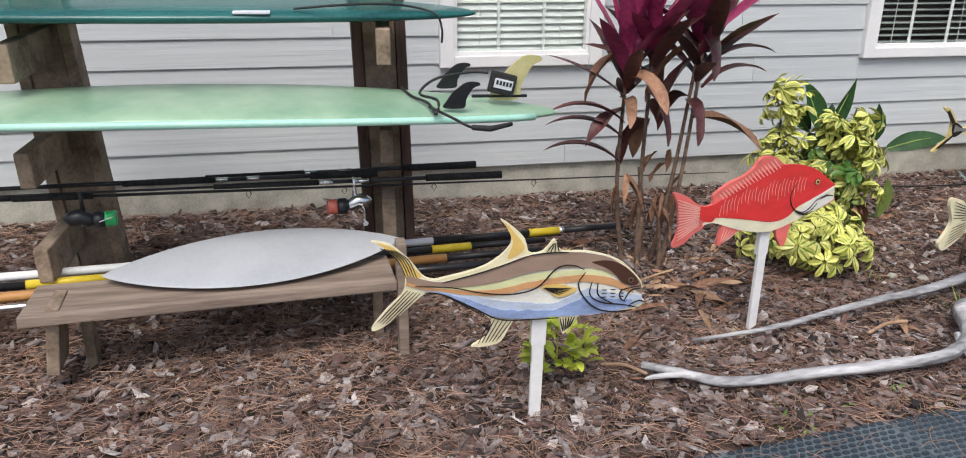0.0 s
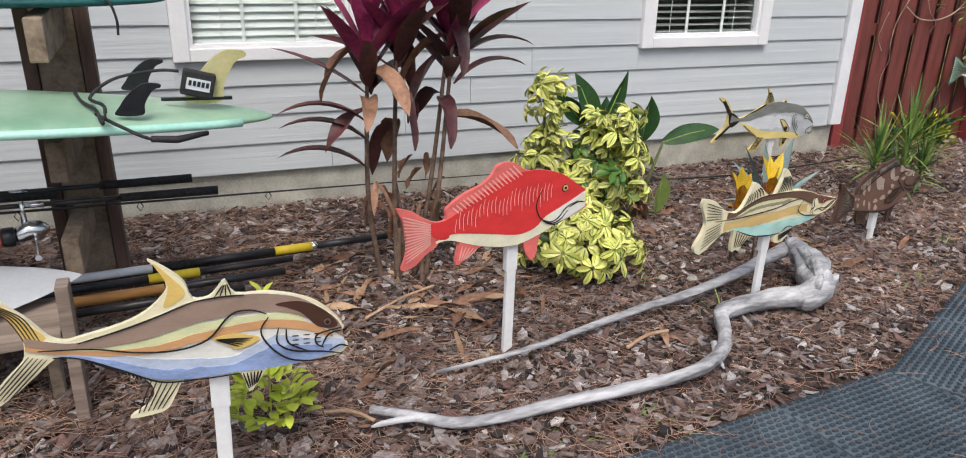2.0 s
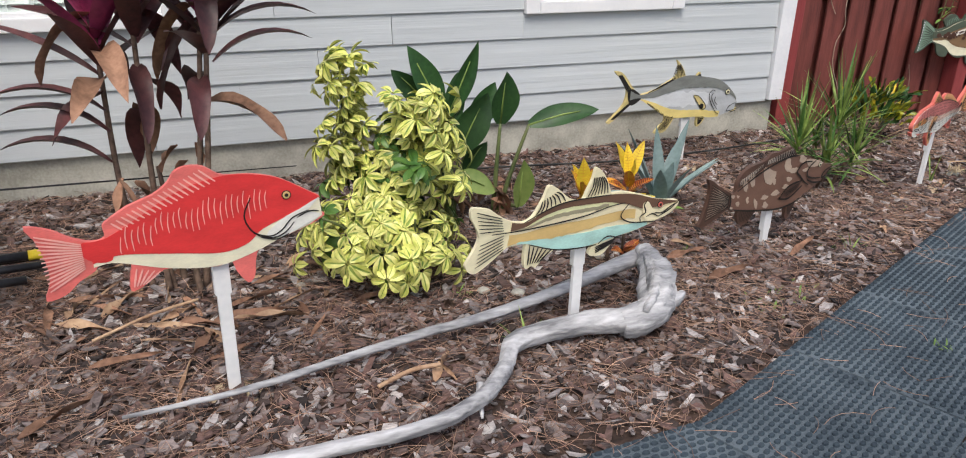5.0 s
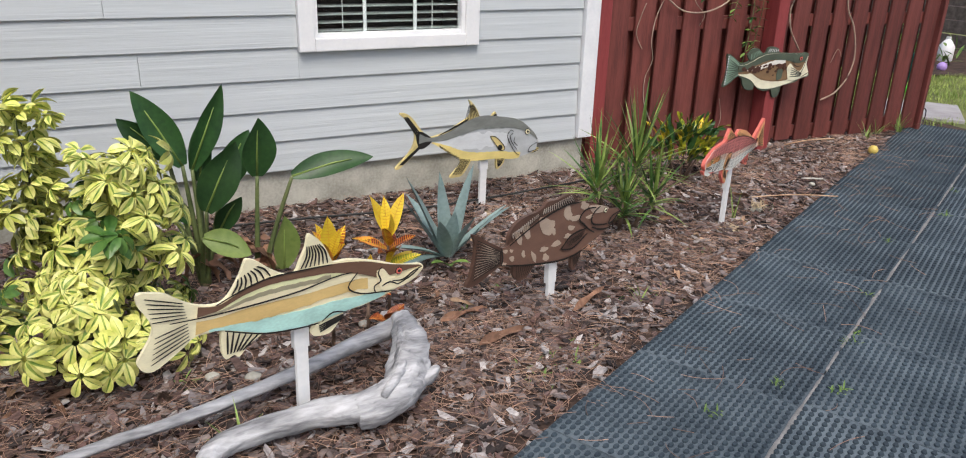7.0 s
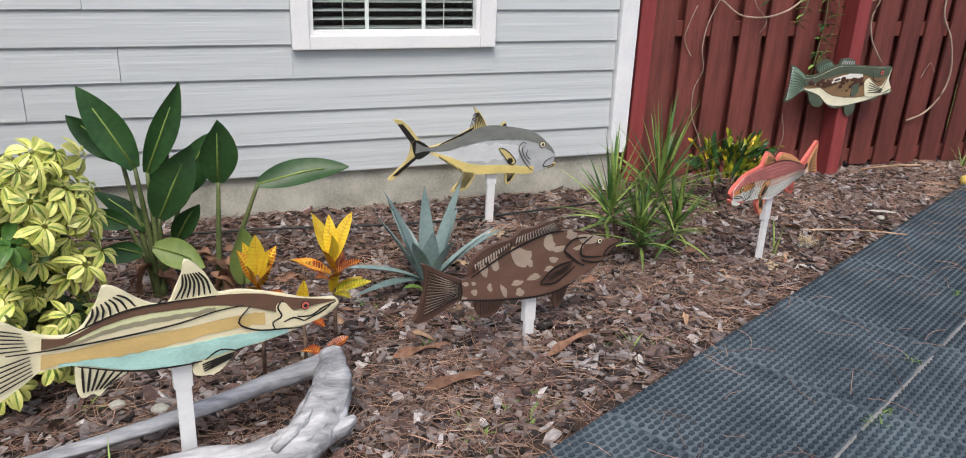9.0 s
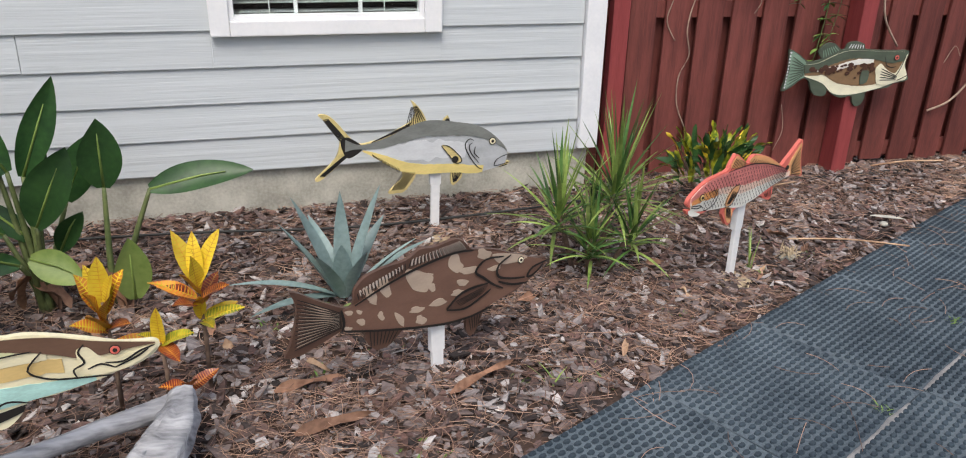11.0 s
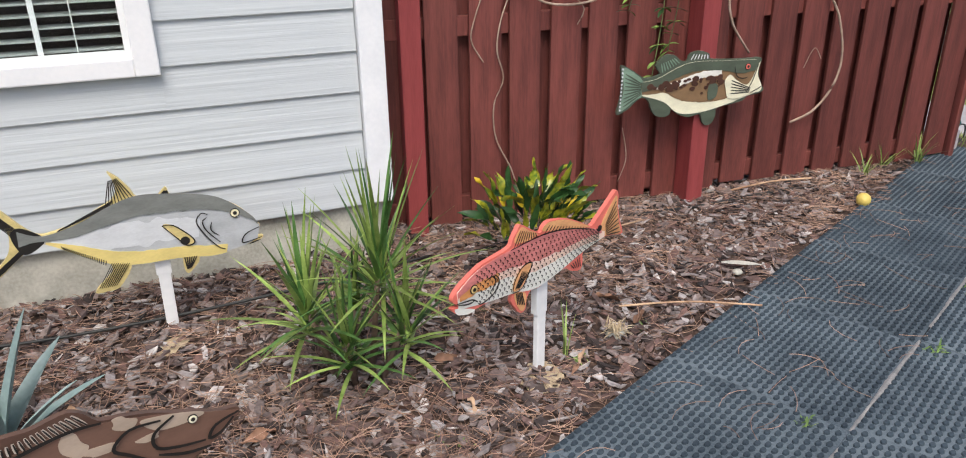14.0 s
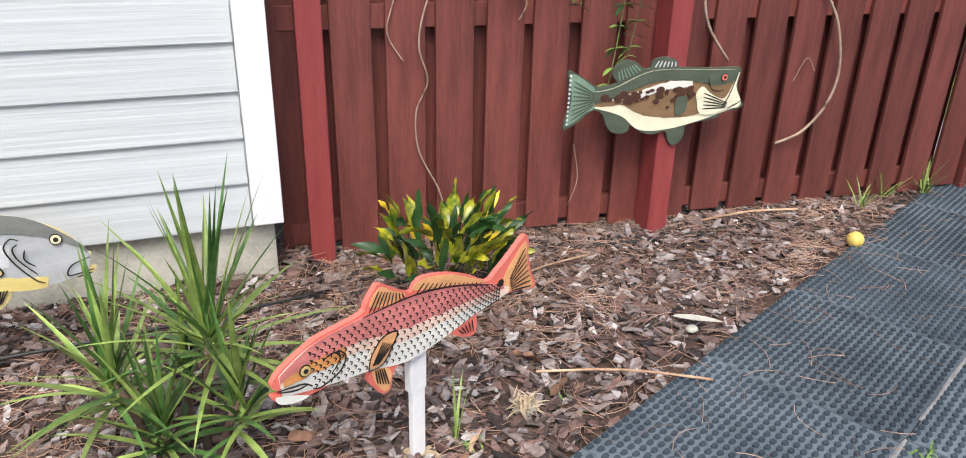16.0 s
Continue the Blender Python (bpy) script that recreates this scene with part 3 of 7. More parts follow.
    s.rays("tail_rays", (-0.40, 0.475), (-0.45, 0.49), (-0.515, 0.355), (-0.56, 0.365), 5, 0.0035)
    s.patch("dorsal_fin", [(-0.135, 0.715), (-0.1, 0.68), (-0.065, 0.625), (-0.12, 0.59), (-0.105, 0.65)], C_YELLOW, 1)
    s.rays("anal_rays", (-0.095, 0.365), (-0.175, 0.385), (-0.15, 0.285), (-0.22, 0.275), 6, 0.0038)
    s.rays("anal_ridge_rays", (-0.33, 0.47), (-0.19, 0.4), (-0.30, 0.452), (-0.19, 0.382), 14, 0.004)
    s.rays("pelvic_rays", (0.12, 0.375), (0.06, 0.372), (0.10, 0.335), (0.078, 0.315), 6, 0.005)
    s.rays("front_dorsal_rays", (0.0, 0.61), (0.055, 0.613), (0.03, 0.645), (0.04, 0.648), 4, 0.004)
    s.strokes("outlines", [[(-0.33, 0.516), (-0.2, 0.55), (-0.05, 0.603)], [(-0.05, 0.604), (0.02, 0.612), (0.08, 0.612)],
                           [(-0.39, 0.482), (-0.33, 0.473), (-0.23, 0.423), (-0.15, 0.38), (-0.07, 0.373), (0.06, 0.377)],
                           [(-0.42, 0.505), (-0.3, 0.497), (-0.2, 0.475), (-0.1, 0.468), (-0.02, 0.49), (0.03, 0.545), (0.06, 0.565), (0.1, 0.565), (0.135, 0.55)],
                           [(0.14, 0.54), (0.118, 0.5), (0.14, 0.45), (0.19, 0.405), (0.26, 0.392), (0.31, 0.4)],
                           [(0.165, 0.505), (0.16, 0.46), (0.2, 0.43), (0.28, 0.418), (0.335, 0.405)],
                           [(0.185, 0.5), (0.19, 0.455), (0.24, 0.425)],
                           [(0.335, 0.487), (0.27, 0.473), (0.265, 0.445), (0.285, 0.43)], [(0.28, 0.435), (0.3, 0.47), (0.335, 0.478)],
                           [(0.3, 0.418), (0.33, 0.432), (0.352, 0.426)]], 0.0055, lift=7)
    s.strokes("gill_marks", [[(0.2 + 0.03 * (k % 3), 0.475 - 0.013 * (k // 3)), (0.218 + 0.03 * (k % 3), 0.474 - 0.013 * (k // 3))] for k in range(9)], 0.004, lift=6.8)


def red_snapper():
    s = Sign("fish_sign", pose(2.612, 2.982, 0.052, 0, 0.4, 10.1) @ Matrix.Scale(0.98, 4), "bright red snapper cut-out with white belly on a white stake",
             [(-0.506, 0.638), (-0.442, 0.617), (-0.399, 0.586), (-0.347, 0.564), (-0.312, 0.57), (-0.313, 0.604), (-0.299, 0.619), (-0.241, 0.653),
             (-0.167, 0.678), (-0.123, 0.708), (-0.1, 0.739), (-0.063, 0.751), (-0.015, 0.742), (0.027, 0.712), (0.07, 0.703), (0.121, 0.698),
             (0.191, 0.678), (0.247, 0.647), (0.305, 0.609), (0.332, 0.591), (0.316, 0.572)],
             [(0.29, 0.549), (0.343, 0.53), (0.327, 0.513), (0.281, 0.494), (0.194, 0.471), (0.142, 0.465), (0.117, 0.437), (0.107, 0.398),
             (0.1, 0.353), (0.077, 0.336), (0.046, 0.383), (0.033, 0.421), (-0.006, 0.413), (-0.073, 0.421), (-0.154, 0.437), (-0.185, 0.425),
             (-0.23, 0.395), (-0.266, 0.385), (-0.262, 0.433), (-0.255, 0.475), (-0.294, 0.49), (-0.339, 0.486), (-0.353, 0.471), (-0.396, 0.448),
             (-0.438, 0.414), (-0.489, 0.406), (-0.473, 0.452), (-0.468, 0.499), (-0.475, 0.549), (-0.486, 0.594)],
             [(-0.356, 0.563), (-0.306, 0.569), (-0.224, 0.609), (-0.12, 0.664), (-0.027, 0.692), (0.07, 0.7), (0.191, 0.675), (0.297, 0.613),
             (0.328, 0.592)],
             [(-0.353, 0.484), (-0.294, 0.487), (-0.154, 0.439), (-0.007, 0.415), (0.117, 0.442), (0.194, 0.471), (0.281, 0.497), (0.336, 0.525)], C_PINK, 0.44)
    s.band("belly_paint", 0.0, 1.0, C_IVORY, 1)
    s.bot = [(-0.354, 0.496), (-0.28, 0.51), (-0.125, 0.483), (0.007, 0.458), (0.09, 0.474), (0.138, 0.513), (0.239, 0.55), (0.318, 0.585)]
    del s.t_fine
    s.band("red_flank_paint", -0.03, 1.0, C_RED, 2, ripple=0.0)
    s.patch("jaw", [(0.15, 0.49), (0.2, 0.535), (0.26, 0.56), (0.325, 0.588), (0.29, 0.55), (0.33, 0.53), (0.27, 0.5), (0.2, 0.476)], C_WHITE, 2.6)
    s.patch("peduncle_paint", [(-0.375, 0.565), (-0.34, 0.562), (-0.3, 0.56), (-0.3, 0.5), (-0.345, 0.5), (-0.38, 0.53)], C_RED, 1.5)
    s.rays("dorsal_rays", (-0.27, 0.585), (0.02, 0.697), (-0.3, 0.612), (-0.03, 0.745), 18, 0.006, C_LINE_PINK)
    s.rays("tail_rays", (-0.375, 0.565), (-0.375, 0.485), (-0.5, 0.62), (-0.485, 0.42), 14, 0.006, C_LINE_PINK, lift=2)
    s.rays("anal_rays", (-0.17, 0.432), (-0.25, 0.46), (-0.225, 0.4), (-0.262, 0.39), 5, 0.006, C_LINE_PINK)
    rng = random.Random(2)
    lines = []
    for k in range(26):
        u = -0.27 + 0.43 * k / 25
        top = 0.60 + 0.06 * math.sin((u + 0.25) * 4.5)
        a = top - rng.uniform(0.0, 0.03)
        lines.append([(u, a), (u - 0.006, a - rng.uniform(0.015, 0.04)), (u - 0.004, a - rng.uniform(0.05, 0.08))])
    s.strokes("scale_highlights", lines, 0.003, C_LINE_PINK, 3)
    s.strokes("outlines", [[(0.11, 0.625), (0.085, 0.57), (0.1, 0.52), (0.13, 0.49)], [(0.11, 0.505), (0.16, 0.485), (0.2, 0.5), (0.235, 0.535), (0.29, 0.553)],
                           [(0.12, 0.495), (0.17, 0.478), (0.21, 0.49), (0.24, 0.52)], [(0.13, 0.487), (0.18, 0.471), (0.22, 0.483)], [(0.25, 0.533), (0.29, 0.548), (0.325, 0.543)]], 0.005, lift=4)
    s.eye((0.222, 0.616), 0.012, C_TAN)


def snook():
    s = Sign("fish_sign", pose(3.850, 2.975, 0.053, 0, 1.0, 10) @ Matrix.Scale(0.979, 4), "tan and aqua snook cut-out with dark back on a white stake",
             [(-0.474, 0.533), (-0.443, 0.53), (-0.401, 0.517), (-0.368, 0.491), (-0.333, 0.468), (-0.296, 0.454), (-0.257, 0.45), (-0.231, 0.464),
             (-0.212, 0.488), (-0.191, 0.522), (-0.176, 0.556), (-0.166, 0.569), (-0.138, 0.558), (-0.093, 0.52), (-0.056, 0.497), (-0.019, 0.493),
             (-0.001, 0.527), (0.02, 0.569), (0.031, 0.608), (0.061, 0.587), (0.084, 0.553), (0.103, 0.51), (0.115, 0.498), (0.161, 0.497),
             (0.217, 0.483), (0.292, 0.458), (0.351, 0.435), (0.411, 0.425), (0.436, 0.422), (0.448, 0.407)],
             [(0.426, 0.381), (0.388, 0.363), (0.346, 0.355), (0.315, 0.344), (0.265, 0.334), (0.205, 0.322), (0.147, 0.319), (0.125, 0.288),
             (0.094, 0.259), (0.066, 0.255), (0.033, 0.262), (0.027, 0.28), (0.043, 0.304), (-0.003, 0.305), (-0.074, 0.31), (-0.125, 0.319),
             (-0.147, 0.31), (-0.18, 0.292), (-0.209, 0.263), (-0.224, 0.273), (-0.25, 0.266), (-0.26, 0.293), (-0.259, 0.343), (-0.258, 0.367),
             (-0.293, 0.366), (-0.333, 0.366), (-0.368, 0.342), (-0.411, 0.314), (-0.453, 0.292), (-0.482, 0.3), (-0.495, 0.327), (-0.481, 0.352),
             (-0.454, 0.393), (-0.445, 0.429), (-0.461, 0.47), (-0.477, 0.501)],
             [(-0.319, 0.459), (-0.257, 0.45), (-0.172, 0.485), (-0.087, 0.5), (0.017, 0.498), (0.115, 0.496), (0.216, 0.481), (0.311, 0.45),
             (0.436, 0.42)],
             [(-0.333, 0.368), (-0.258, 0.367), (-0.125, 0.321), (-0.003, 0.307), (0.071, 0.312), (0.147, 0.321), (0.265, 0.336), (0.347, 0.357),
             (0.443, 0.399)], C_PALE, 0.36)
    s.band("belly_paint", 0.0, 1.0, C_CREAM, 1)
    s.band("aqua_belly", (0.98, 0.8, 0.72, 0.70, 0.72, 0.8, 0.93, 0.98), 1.0, C_AQUA, 2, s0=0.05, s1=0.8, ripple=0.02)
    s.band("tan_flank", (0.50, 0.46, 0.44, 0.42, 0.40, 0.34, 0.3), (0.95, 0.8, 0.68, 0.62, 0.62, 0.7, 0.85), C_TAN, 2.4, s1=0.72, ripple=0.03)
    s.band("pale_stripe", (0.32, 0.28, 0.26, 0.24, 0.2), (0.5, 0.45, 0.42, 0.38, 0.3), C_CREAM, 3, s1=0.68)
    s.band("upper_stripe", (0.0, 0.12, 0.14, 0.12, 0.08), (0.3, 0.3, 0.27, 0.23, 0.2), C_LIME, 3.2, s0=0.08, s1=0.6)
    s.band("olive_line", (0.24, 0.21, 0.19, 0.17, 0.15), (0.34, 0.29, 0.26, 0.23, 0.2), C_OLIVE, 3.8, s1=0.55, ripple=0.03)
    s.band("brown_back", 0.0, (0.34, 0.14, 0.13, 0.12, 0.12, 0.16, 0.26, 0.42, 0.34, 0.2), C_BROWN, 4.2, ripple=0.01)
    s.patch("cheek", [(0.26, 0.43), (0.285, 0.44), (0.31, 0.41), (0.345, 0.395), (0.4, 0.41), (0.44, 0.41), (0.4, 0.378), (0.345, 0.36), (0.28, 0.365)], C_CREAM, 4.8)
    s.eye((0.345, 0.42), 0.011, C_CORAL, 5.5)
    s.rays("tail_rays", (-0.36, 0.485), (-0.35, 0.43), (-0.47, 0.53), (-0.455, 0.435), 6, 0.004)
    s.rays("tail_rays", (-0.35, 0.42), (-0.35, 0.36), (-0.45, 0.40), (-0.475, 0.30), 6, 0.004)
    s.rays("rear_dorsal_rays", (-0.23, 0.468), (-0.09, 0.507), (-0.2, 0.52), (-0.14, 0.55), 7, 0.006, bend=-0.1)
    s.rays("front_dorsal_rays", (-0.01, 0.503), (0.095, 0.505), (0.02, 0.58), (0.06, 0.58), 7, 0.006, bend=-0.1)
    s.rays("anal_rays", (-0.25, 0.36), (-0.14, 0.32), (-0.25, 0.275), (-0.2, 0.28), 6, 0.0065)
    s.rays("pelvic_rays", (0.14, 0.315), (0.13, 0.295), (0.04, 0.295), (0.045, 0.265), 4, 0.0065)
    s.strokes("outlines", [[(-0.4, 0.43), (-0.3, 0.425), (-0.2, 0.425), (-0.1, 0.428), (0.0, 0.435), (0.1, 0.452), (0.17, 0.455)],
                           [(0.19, 0.45), (0.155, 0.405), (0.2, 0.372), (0.27, 0.36), (0.33, 0.352)],
                           [(0.28, 0.45), (0.265, 0.43), (0.275, 0.4), (0.25, 0.385), (0.255, 0.362)], [(0.28, 0.38), (0.31, 0.388), (0.34, 0.372)],
                           [(0.32, 0.39), (0.36, 0.385), (0.4, 0.405), (0.435, 0.415)], [(0.34, 0.372), (0.39, 0.39), (0.42, 0.408)],
                           [(-0.27, 0.452), (-0.17, 0.487), (-0.08, 0.502), (0.1, 0.498)], [(-0.25, 0.365), (-0.13, 0.322), (-0.01, 0.308), (0.05, 0.308)],
                           [(0.06, 0.31), (0.1, 0.332), (0.15, 0.318)]], 0.0055, lift=6)


def jack_crevalle():
    s = Sign("fish_sign", pose(5.334, 4.594, -0.035, 0, 0.9, 2.7) @ Matrix.Scale(1.017, 4), "grey and yellow jack cut-out on a white stake near the wall",
             [(-0.523, 0.615), (-0.487, 0.616), (-0.451, 0.588), (-0.42, 0.549), (-0.388, 0.509), (-0.355, 0.482), (-0.308, 0.485), (-0.235, 0.505),
             (-0.173, 0.539), (-0.136, 0.558), (-0.116, 0.575), (-0.103, 0.601), (-0.109, 0.639), (-0.12, 0.665), (-0.09, 0.639), (-0.062, 0.599),
             (-0.043, 0.565), (0.011, 0.555), (0.049, 0.588), (0.065, 0.553), (0.136, 0.545), (0.2, 0.524), (0.265, 0.489), (0.304, 0.451),
             (0.331, 0.408), (0.345, 0.399), (0.324, 0.375), (0.286, 0.357)],
             [(0.351, 0.357), (0.332, 0.338), (0.265, 0.328), (0.225, 0.319), (0.186, 0.315), (0.128, 0.321), (0.12, 0.294), (0.08, 0.257),
             (0.068, 0.283), (0.063, 0.328), (0.005, 0.334), (-0.071, 0.333), (-0.092, 0.332), (-0.111, 0.294), (-0.15, 0.247), (-0.188, 0.241),
             (-0.225, 0.243), (-0.186, 0.285), (-0.16, 0.311), (-0.166, 0.347), (-0.218, 0.377), (-0.265, 0.404), (-0.299, 0.432), (-0.346, 0.447),
             (-0.37, 0.443), (-0.419, 0.414), (-0.469, 0.37), (-0.527, 0.325), (-0.547, 0.332), (-0.491, 0.384), (-0.453, 0.427), (-0.438, 0.473),
             (-0.439, 0.511), (-0.465, 0.563)],
             [(-0.412, 0.502), (-0.344, 0.476), (-0.236, 0.497), (-0.137, 0.537), (-0.044, 0.56), (0.065, 0.55), (0.2, 0.521), (0.304, 0.449),
             (0.342, 0.4)],
             [(-0.416, 0.446), (-0.346, 0.45), (-0.265, 0.406), (-0.158, 0.349), (-0.071, 0.333), (0.063, 0.331), (0.186, 0.318), (0.292, 0.335),
             (0.332, 0.352)], C_STRAW, 0.40)
    s.band("flank_paint", -0.03, 1.02, C_SILVER, 1)
    s.band("pale_flank", (0.4, 0.3, 0.34, 0.36, 0.4, 0.4), (0.95, 0.8, 0.76, 0.72, 0.7, 0.7), C_PALEGREY, 1.5, s0=0.12, s1=0.72, ripple=0.06)
    s.band("yellow_belly", (0.85, 0.7, 0.78, 0.84, 0.84, 0.84, 0.95), 1.04, C_BELLY, 2.2, s0=0.1, s1=0.85, ripple=0.02)
    s.band("grey_back", -0.06, (0.9, 0.5, 0.32, 0.27, 0.25, 0.2, 0.15, 0.05), C_GREY, 3, s1=0.985, ripple=0.03)
    s.patch("tail_root", [(-0.43, 0.5), (-0.4, 0.515), (-0.345, 0.478), (-0.345, 0.45), (-0.4, 0.42), (-0.425, 0.455)], M_BLACK, 2)
    s.rays("tail_rays", (-0.40, 0.5), (-0.43, 0.49), (-0.49, 0.612), (-0.515, 0.61), 7, 0.0042)
    s.rays("tail_rays", (-0.39, 0.44), (-0.42, 0.435), (-0.52, 0.335), (-0.54, 0.338), 6, 0.0042)
    s.rays("dorsal_rays", (-0.05, 0.57), (-0.15, 0.545), (-0.10, 0.65), (-0.12, 0.645), 9, 0.0038)
    s.rays("dorsal_ridge", (-0.3, 0.485), (-0.13, 0.545), (-0.28, 0.495), (-0.12, 0.57), 30, 0.0042)
    s.rays("front_dorsal_rays", (0.02, 0.556), (0.06, 0.555), (0.045, 0.58), (0.052, 0.58), 3, 0.007)
    s.rays("anal_rays", (-0.1, 0.335), (-0.16, 0.345), (-0.16, 0.25), (-0.22, 0.247), 9, 0.0032)
    s.rays("anal_ridge", (-0.3, 0.435), (-0.17, 0.355), (-0.29, 0.418), (-0.175, 0.335), 20, 0.0035)
    s.rays("pelvic_rays", (0.12, 0.32), (0.07, 0.322), (0.09, 0.275), (0.078, 0.268), 6, 0.0042)
    s.patch("pectoral_fin", [(0.02, 0.452), (0.05, 0.45), (0.1, 0.405), (0.115, 0.375), (0.09, 0.37), (0.06, 0.4)], C_STRAW, 3.5)
    s.dot("fin_spot", (0.085, 0.385), 0.016, M_BLACK, 4)
    s.strokes("outlines", [[(0.018, 0.453), (0.055, 0.448), (0.105, 0.4), (0.115, 0.375), (0.09, 0.367), (0.06, 0.4), (0.018, 0.453)],
                           [(0.17, 0.47), (0.15, 0.478), (0.13, 0.45), (0.15, 0.4), (0.19, 0.345), (0.215, 0.33)],
                           [(0.165, 0.46), (0.15, 0.445), (0.16, 0.41), (0.2, 0.36)], [(0.18, 0.44), (0.175, 0.41), (0.2, 0.385)],
                           [(0.34, 0.395), (0.29, 0.375), (0.275, 0.345), (0.3, 0.345), (0.345, 0.355)], [(0.3, 0.335), (0.34, 0.345)]], 0.0048, lift=5)
    s.eye((0.262, 0.462), 0.014, C_PALE, 5)


def grouper():
    s = Sign("fish_sign", pose(5.092, 3.450, -0.027, 0, -0.4, 15.3), "brown grouper cut-out with tan blotches on a white stake",
             [(-0.495, 0.44), (-0.467, 0.429), (-0.428, 0.401), (-0.388, 0.376), (-0.346, 0.351), (-0.317, 0.34), (-0.301, 0.351), (-0.297, 0.388),
             (-0.282, 0.412), (-0.254, 0.433), (-0.213, 0.445), (-0.165, 0.451), (-0.129, 0.454), (-0.095, 0.468), (-0.073, 0.482), (-0.048, 0.482),
             (-0.014, 0.479), (0.021, 0.485), (0.06, 0.49), (0.091, 0.474), (0.117, 0.443), (0.163, 0.432), (0.22, 0.416), (0.278, 0.39),
             (0.318, 0.374), (0.369, 0.351), (0.417, 0.343), (0.424, 0.328)],
             [(0.401, 0.303), (0.348, 0.273), (0.297, 0.242), (0.236, 0.226), (0.176, 0.211), (0.161, 0.182), (0.144, 0.143), (0.118, 0.113),
             (0.1, 0.139), (0.098, 0.19), (0.07, 0.192), (0.005, 0.193), (-0.067, 0.199), (-0.118, 0.211), (-0.144, 0.207), (-0.181, 0.173),
             (-0.224, 0.164), (-0.247, 0.178), (-0.268, 0.212), (-0.269, 0.249), (-0.31, 0.262), (-0.344, 0.267), (-0.388, 0.252), (-0.435, 0.234),
             (-0.481, 0.221), (-0.526, 0.227), (-0.507, 0.262), (-0.49, 0.314), (-0.479, 0.367), (-0.483, 0.408)],
             [(-0.335, 0.342), (-0.301, 0.347), (-0.219, 0.382), (-0.136, 0.411), (-0.051, 0.438), (0.037, 0.446), (0.126, 0.434), (0.239, 0.403),
             (0.318, 0.372), (0.422, 0.333)],
             [(-0.343, 0.271), (-0.269, 0.251), (-0.118, 0.213), (0.005, 0.195), (0.117, 0.195), (0.236, 0.229), (0.348, 0.27), (0.418, 0.321)], C_FINBROWN, 0.22)
    s.band("brown_body", 0.0, 1.0, C_GROUPER, 1)
    sizes = [(0.05, 0.055), (0.022, 0.045), (0.02, 0.045), (0.028, 0.04), (0.04, 0.018), (0.018, 0.010), (0.014, 0.022), (0.024, 0.016), (0.035, 0.014), (0.03, 0.012),
             (0.03, 0.012), (0.022, 0.018), (0.014, 0.036), (0.011, 0.02), (0.014, 0.012), (0.010, 0.01), (0.014, 0.018), (0.014, 0.010), (0.03, 0.022), (0.03, 0.012)]
    rng = random.Random(8)
    for (u, v), (a, b) in zip([(-0.08, 0.377), (-0.196, 0.379), (-0.245, 0.364), (0.056, 0.407), (0.105, 0.368), (-0.045, 0.387), (-0.031, 0.339), (0.081, 0.329),
             (-0.008, 0.279), (0.065, 0.296), (-0.088, 0.274), (-0.073, 0.232), (-0.149, 0.255), (-0.212, 0.285), (-0.319, 0.325), (-0.285, 0.319),
             (-0.28, 0.282), (-0.325, 0.271), (0.163, 0.415), (0.209, 0.352)], sizes):
        ph = rng.uniform(0, 6)
        s.patch("blotch", [(u + 0.85 * a * (1 + 0.28 * math.sin(3 * t + ph)) * math.cos(t) - 0.3 * b * math.sin(t), v + 0.85 * b * (1 + 0.22 * math.cos(2 * t + ph)) * math.sin(t))
                           for t in np.linspace(0, 2 * math.pi, 9, False)], C_SPOT, 2)
    s.patch("head_markings", [(0.2, 0.405), (0.27, 0.392), (0.34, 0.365), (0.3, 0.355), (0.24, 0.36), (0.21, 0.38)], C_SPOT, 2.2)
    s.rays("dorsal_highlights", (-0.28, 0.37), (-0.13, 0.43), (-0.285, 0.395), (-0.13, 0.448), 14, 0.008, C_FINGREY, lift=2)
    s.rays("dorsal_rays", (-0.29, 0.36), (-0.12, 0.425), (-0.295, 0.385), (-0.12, 0.455), 15, 0.004, lift=3)
    s.rays("front_dorsal_highlights", (-0.11, 0.435), (0.1, 0.447), (-0.1, 0.46), (0.07, 0.486), 15, 0.008, C_FINGREY, lift=2)
    s.rays("front_dorsal_rays", (-0.12, 0.43), (0.1, 0.447), (-0.11, 0.458), (0.07, 0.484), 16, 0.004, lift=3)
    s.rays("tail_rays", (-0.345, 0.335), (-0.345, 0.28), (-0.49, 0.43), (-0.515, 0.235), 14, 0.004)
    s.rays("tail_highlights", (-0.35, 0.33), (-0.35, 0.285), (-0.48, 0.425), (-0.505, 0.245), 13, 0.0045, C_SPOT, lift=2)
    s.rays("anal_rays", (-0.26, 0.245), (-0.15, 0.217), (-0.255, 0.18), (-0.18, 0.175), 8, 0.004)
    s.rays("pelvic_rays", (0.16, 0.205), (0.1, 0.195), (0.145, 0.15), (0.115, 0.125), 5, 0.004)
    s.patch("pectoral_fin", [(0.18, 0.30), (0.12, 0.305), (0.05, 0.27), (0.02, 0.245), (0.08, 0.235), (0.15, 0.262)], C_FINBROWN, 3)
    s.rays("pectoral_rays", (0.17, 0.298), (0.16, 0.27), (0.04, 0.265), (0.06, 0.24), 5, 0.003, lift=4)
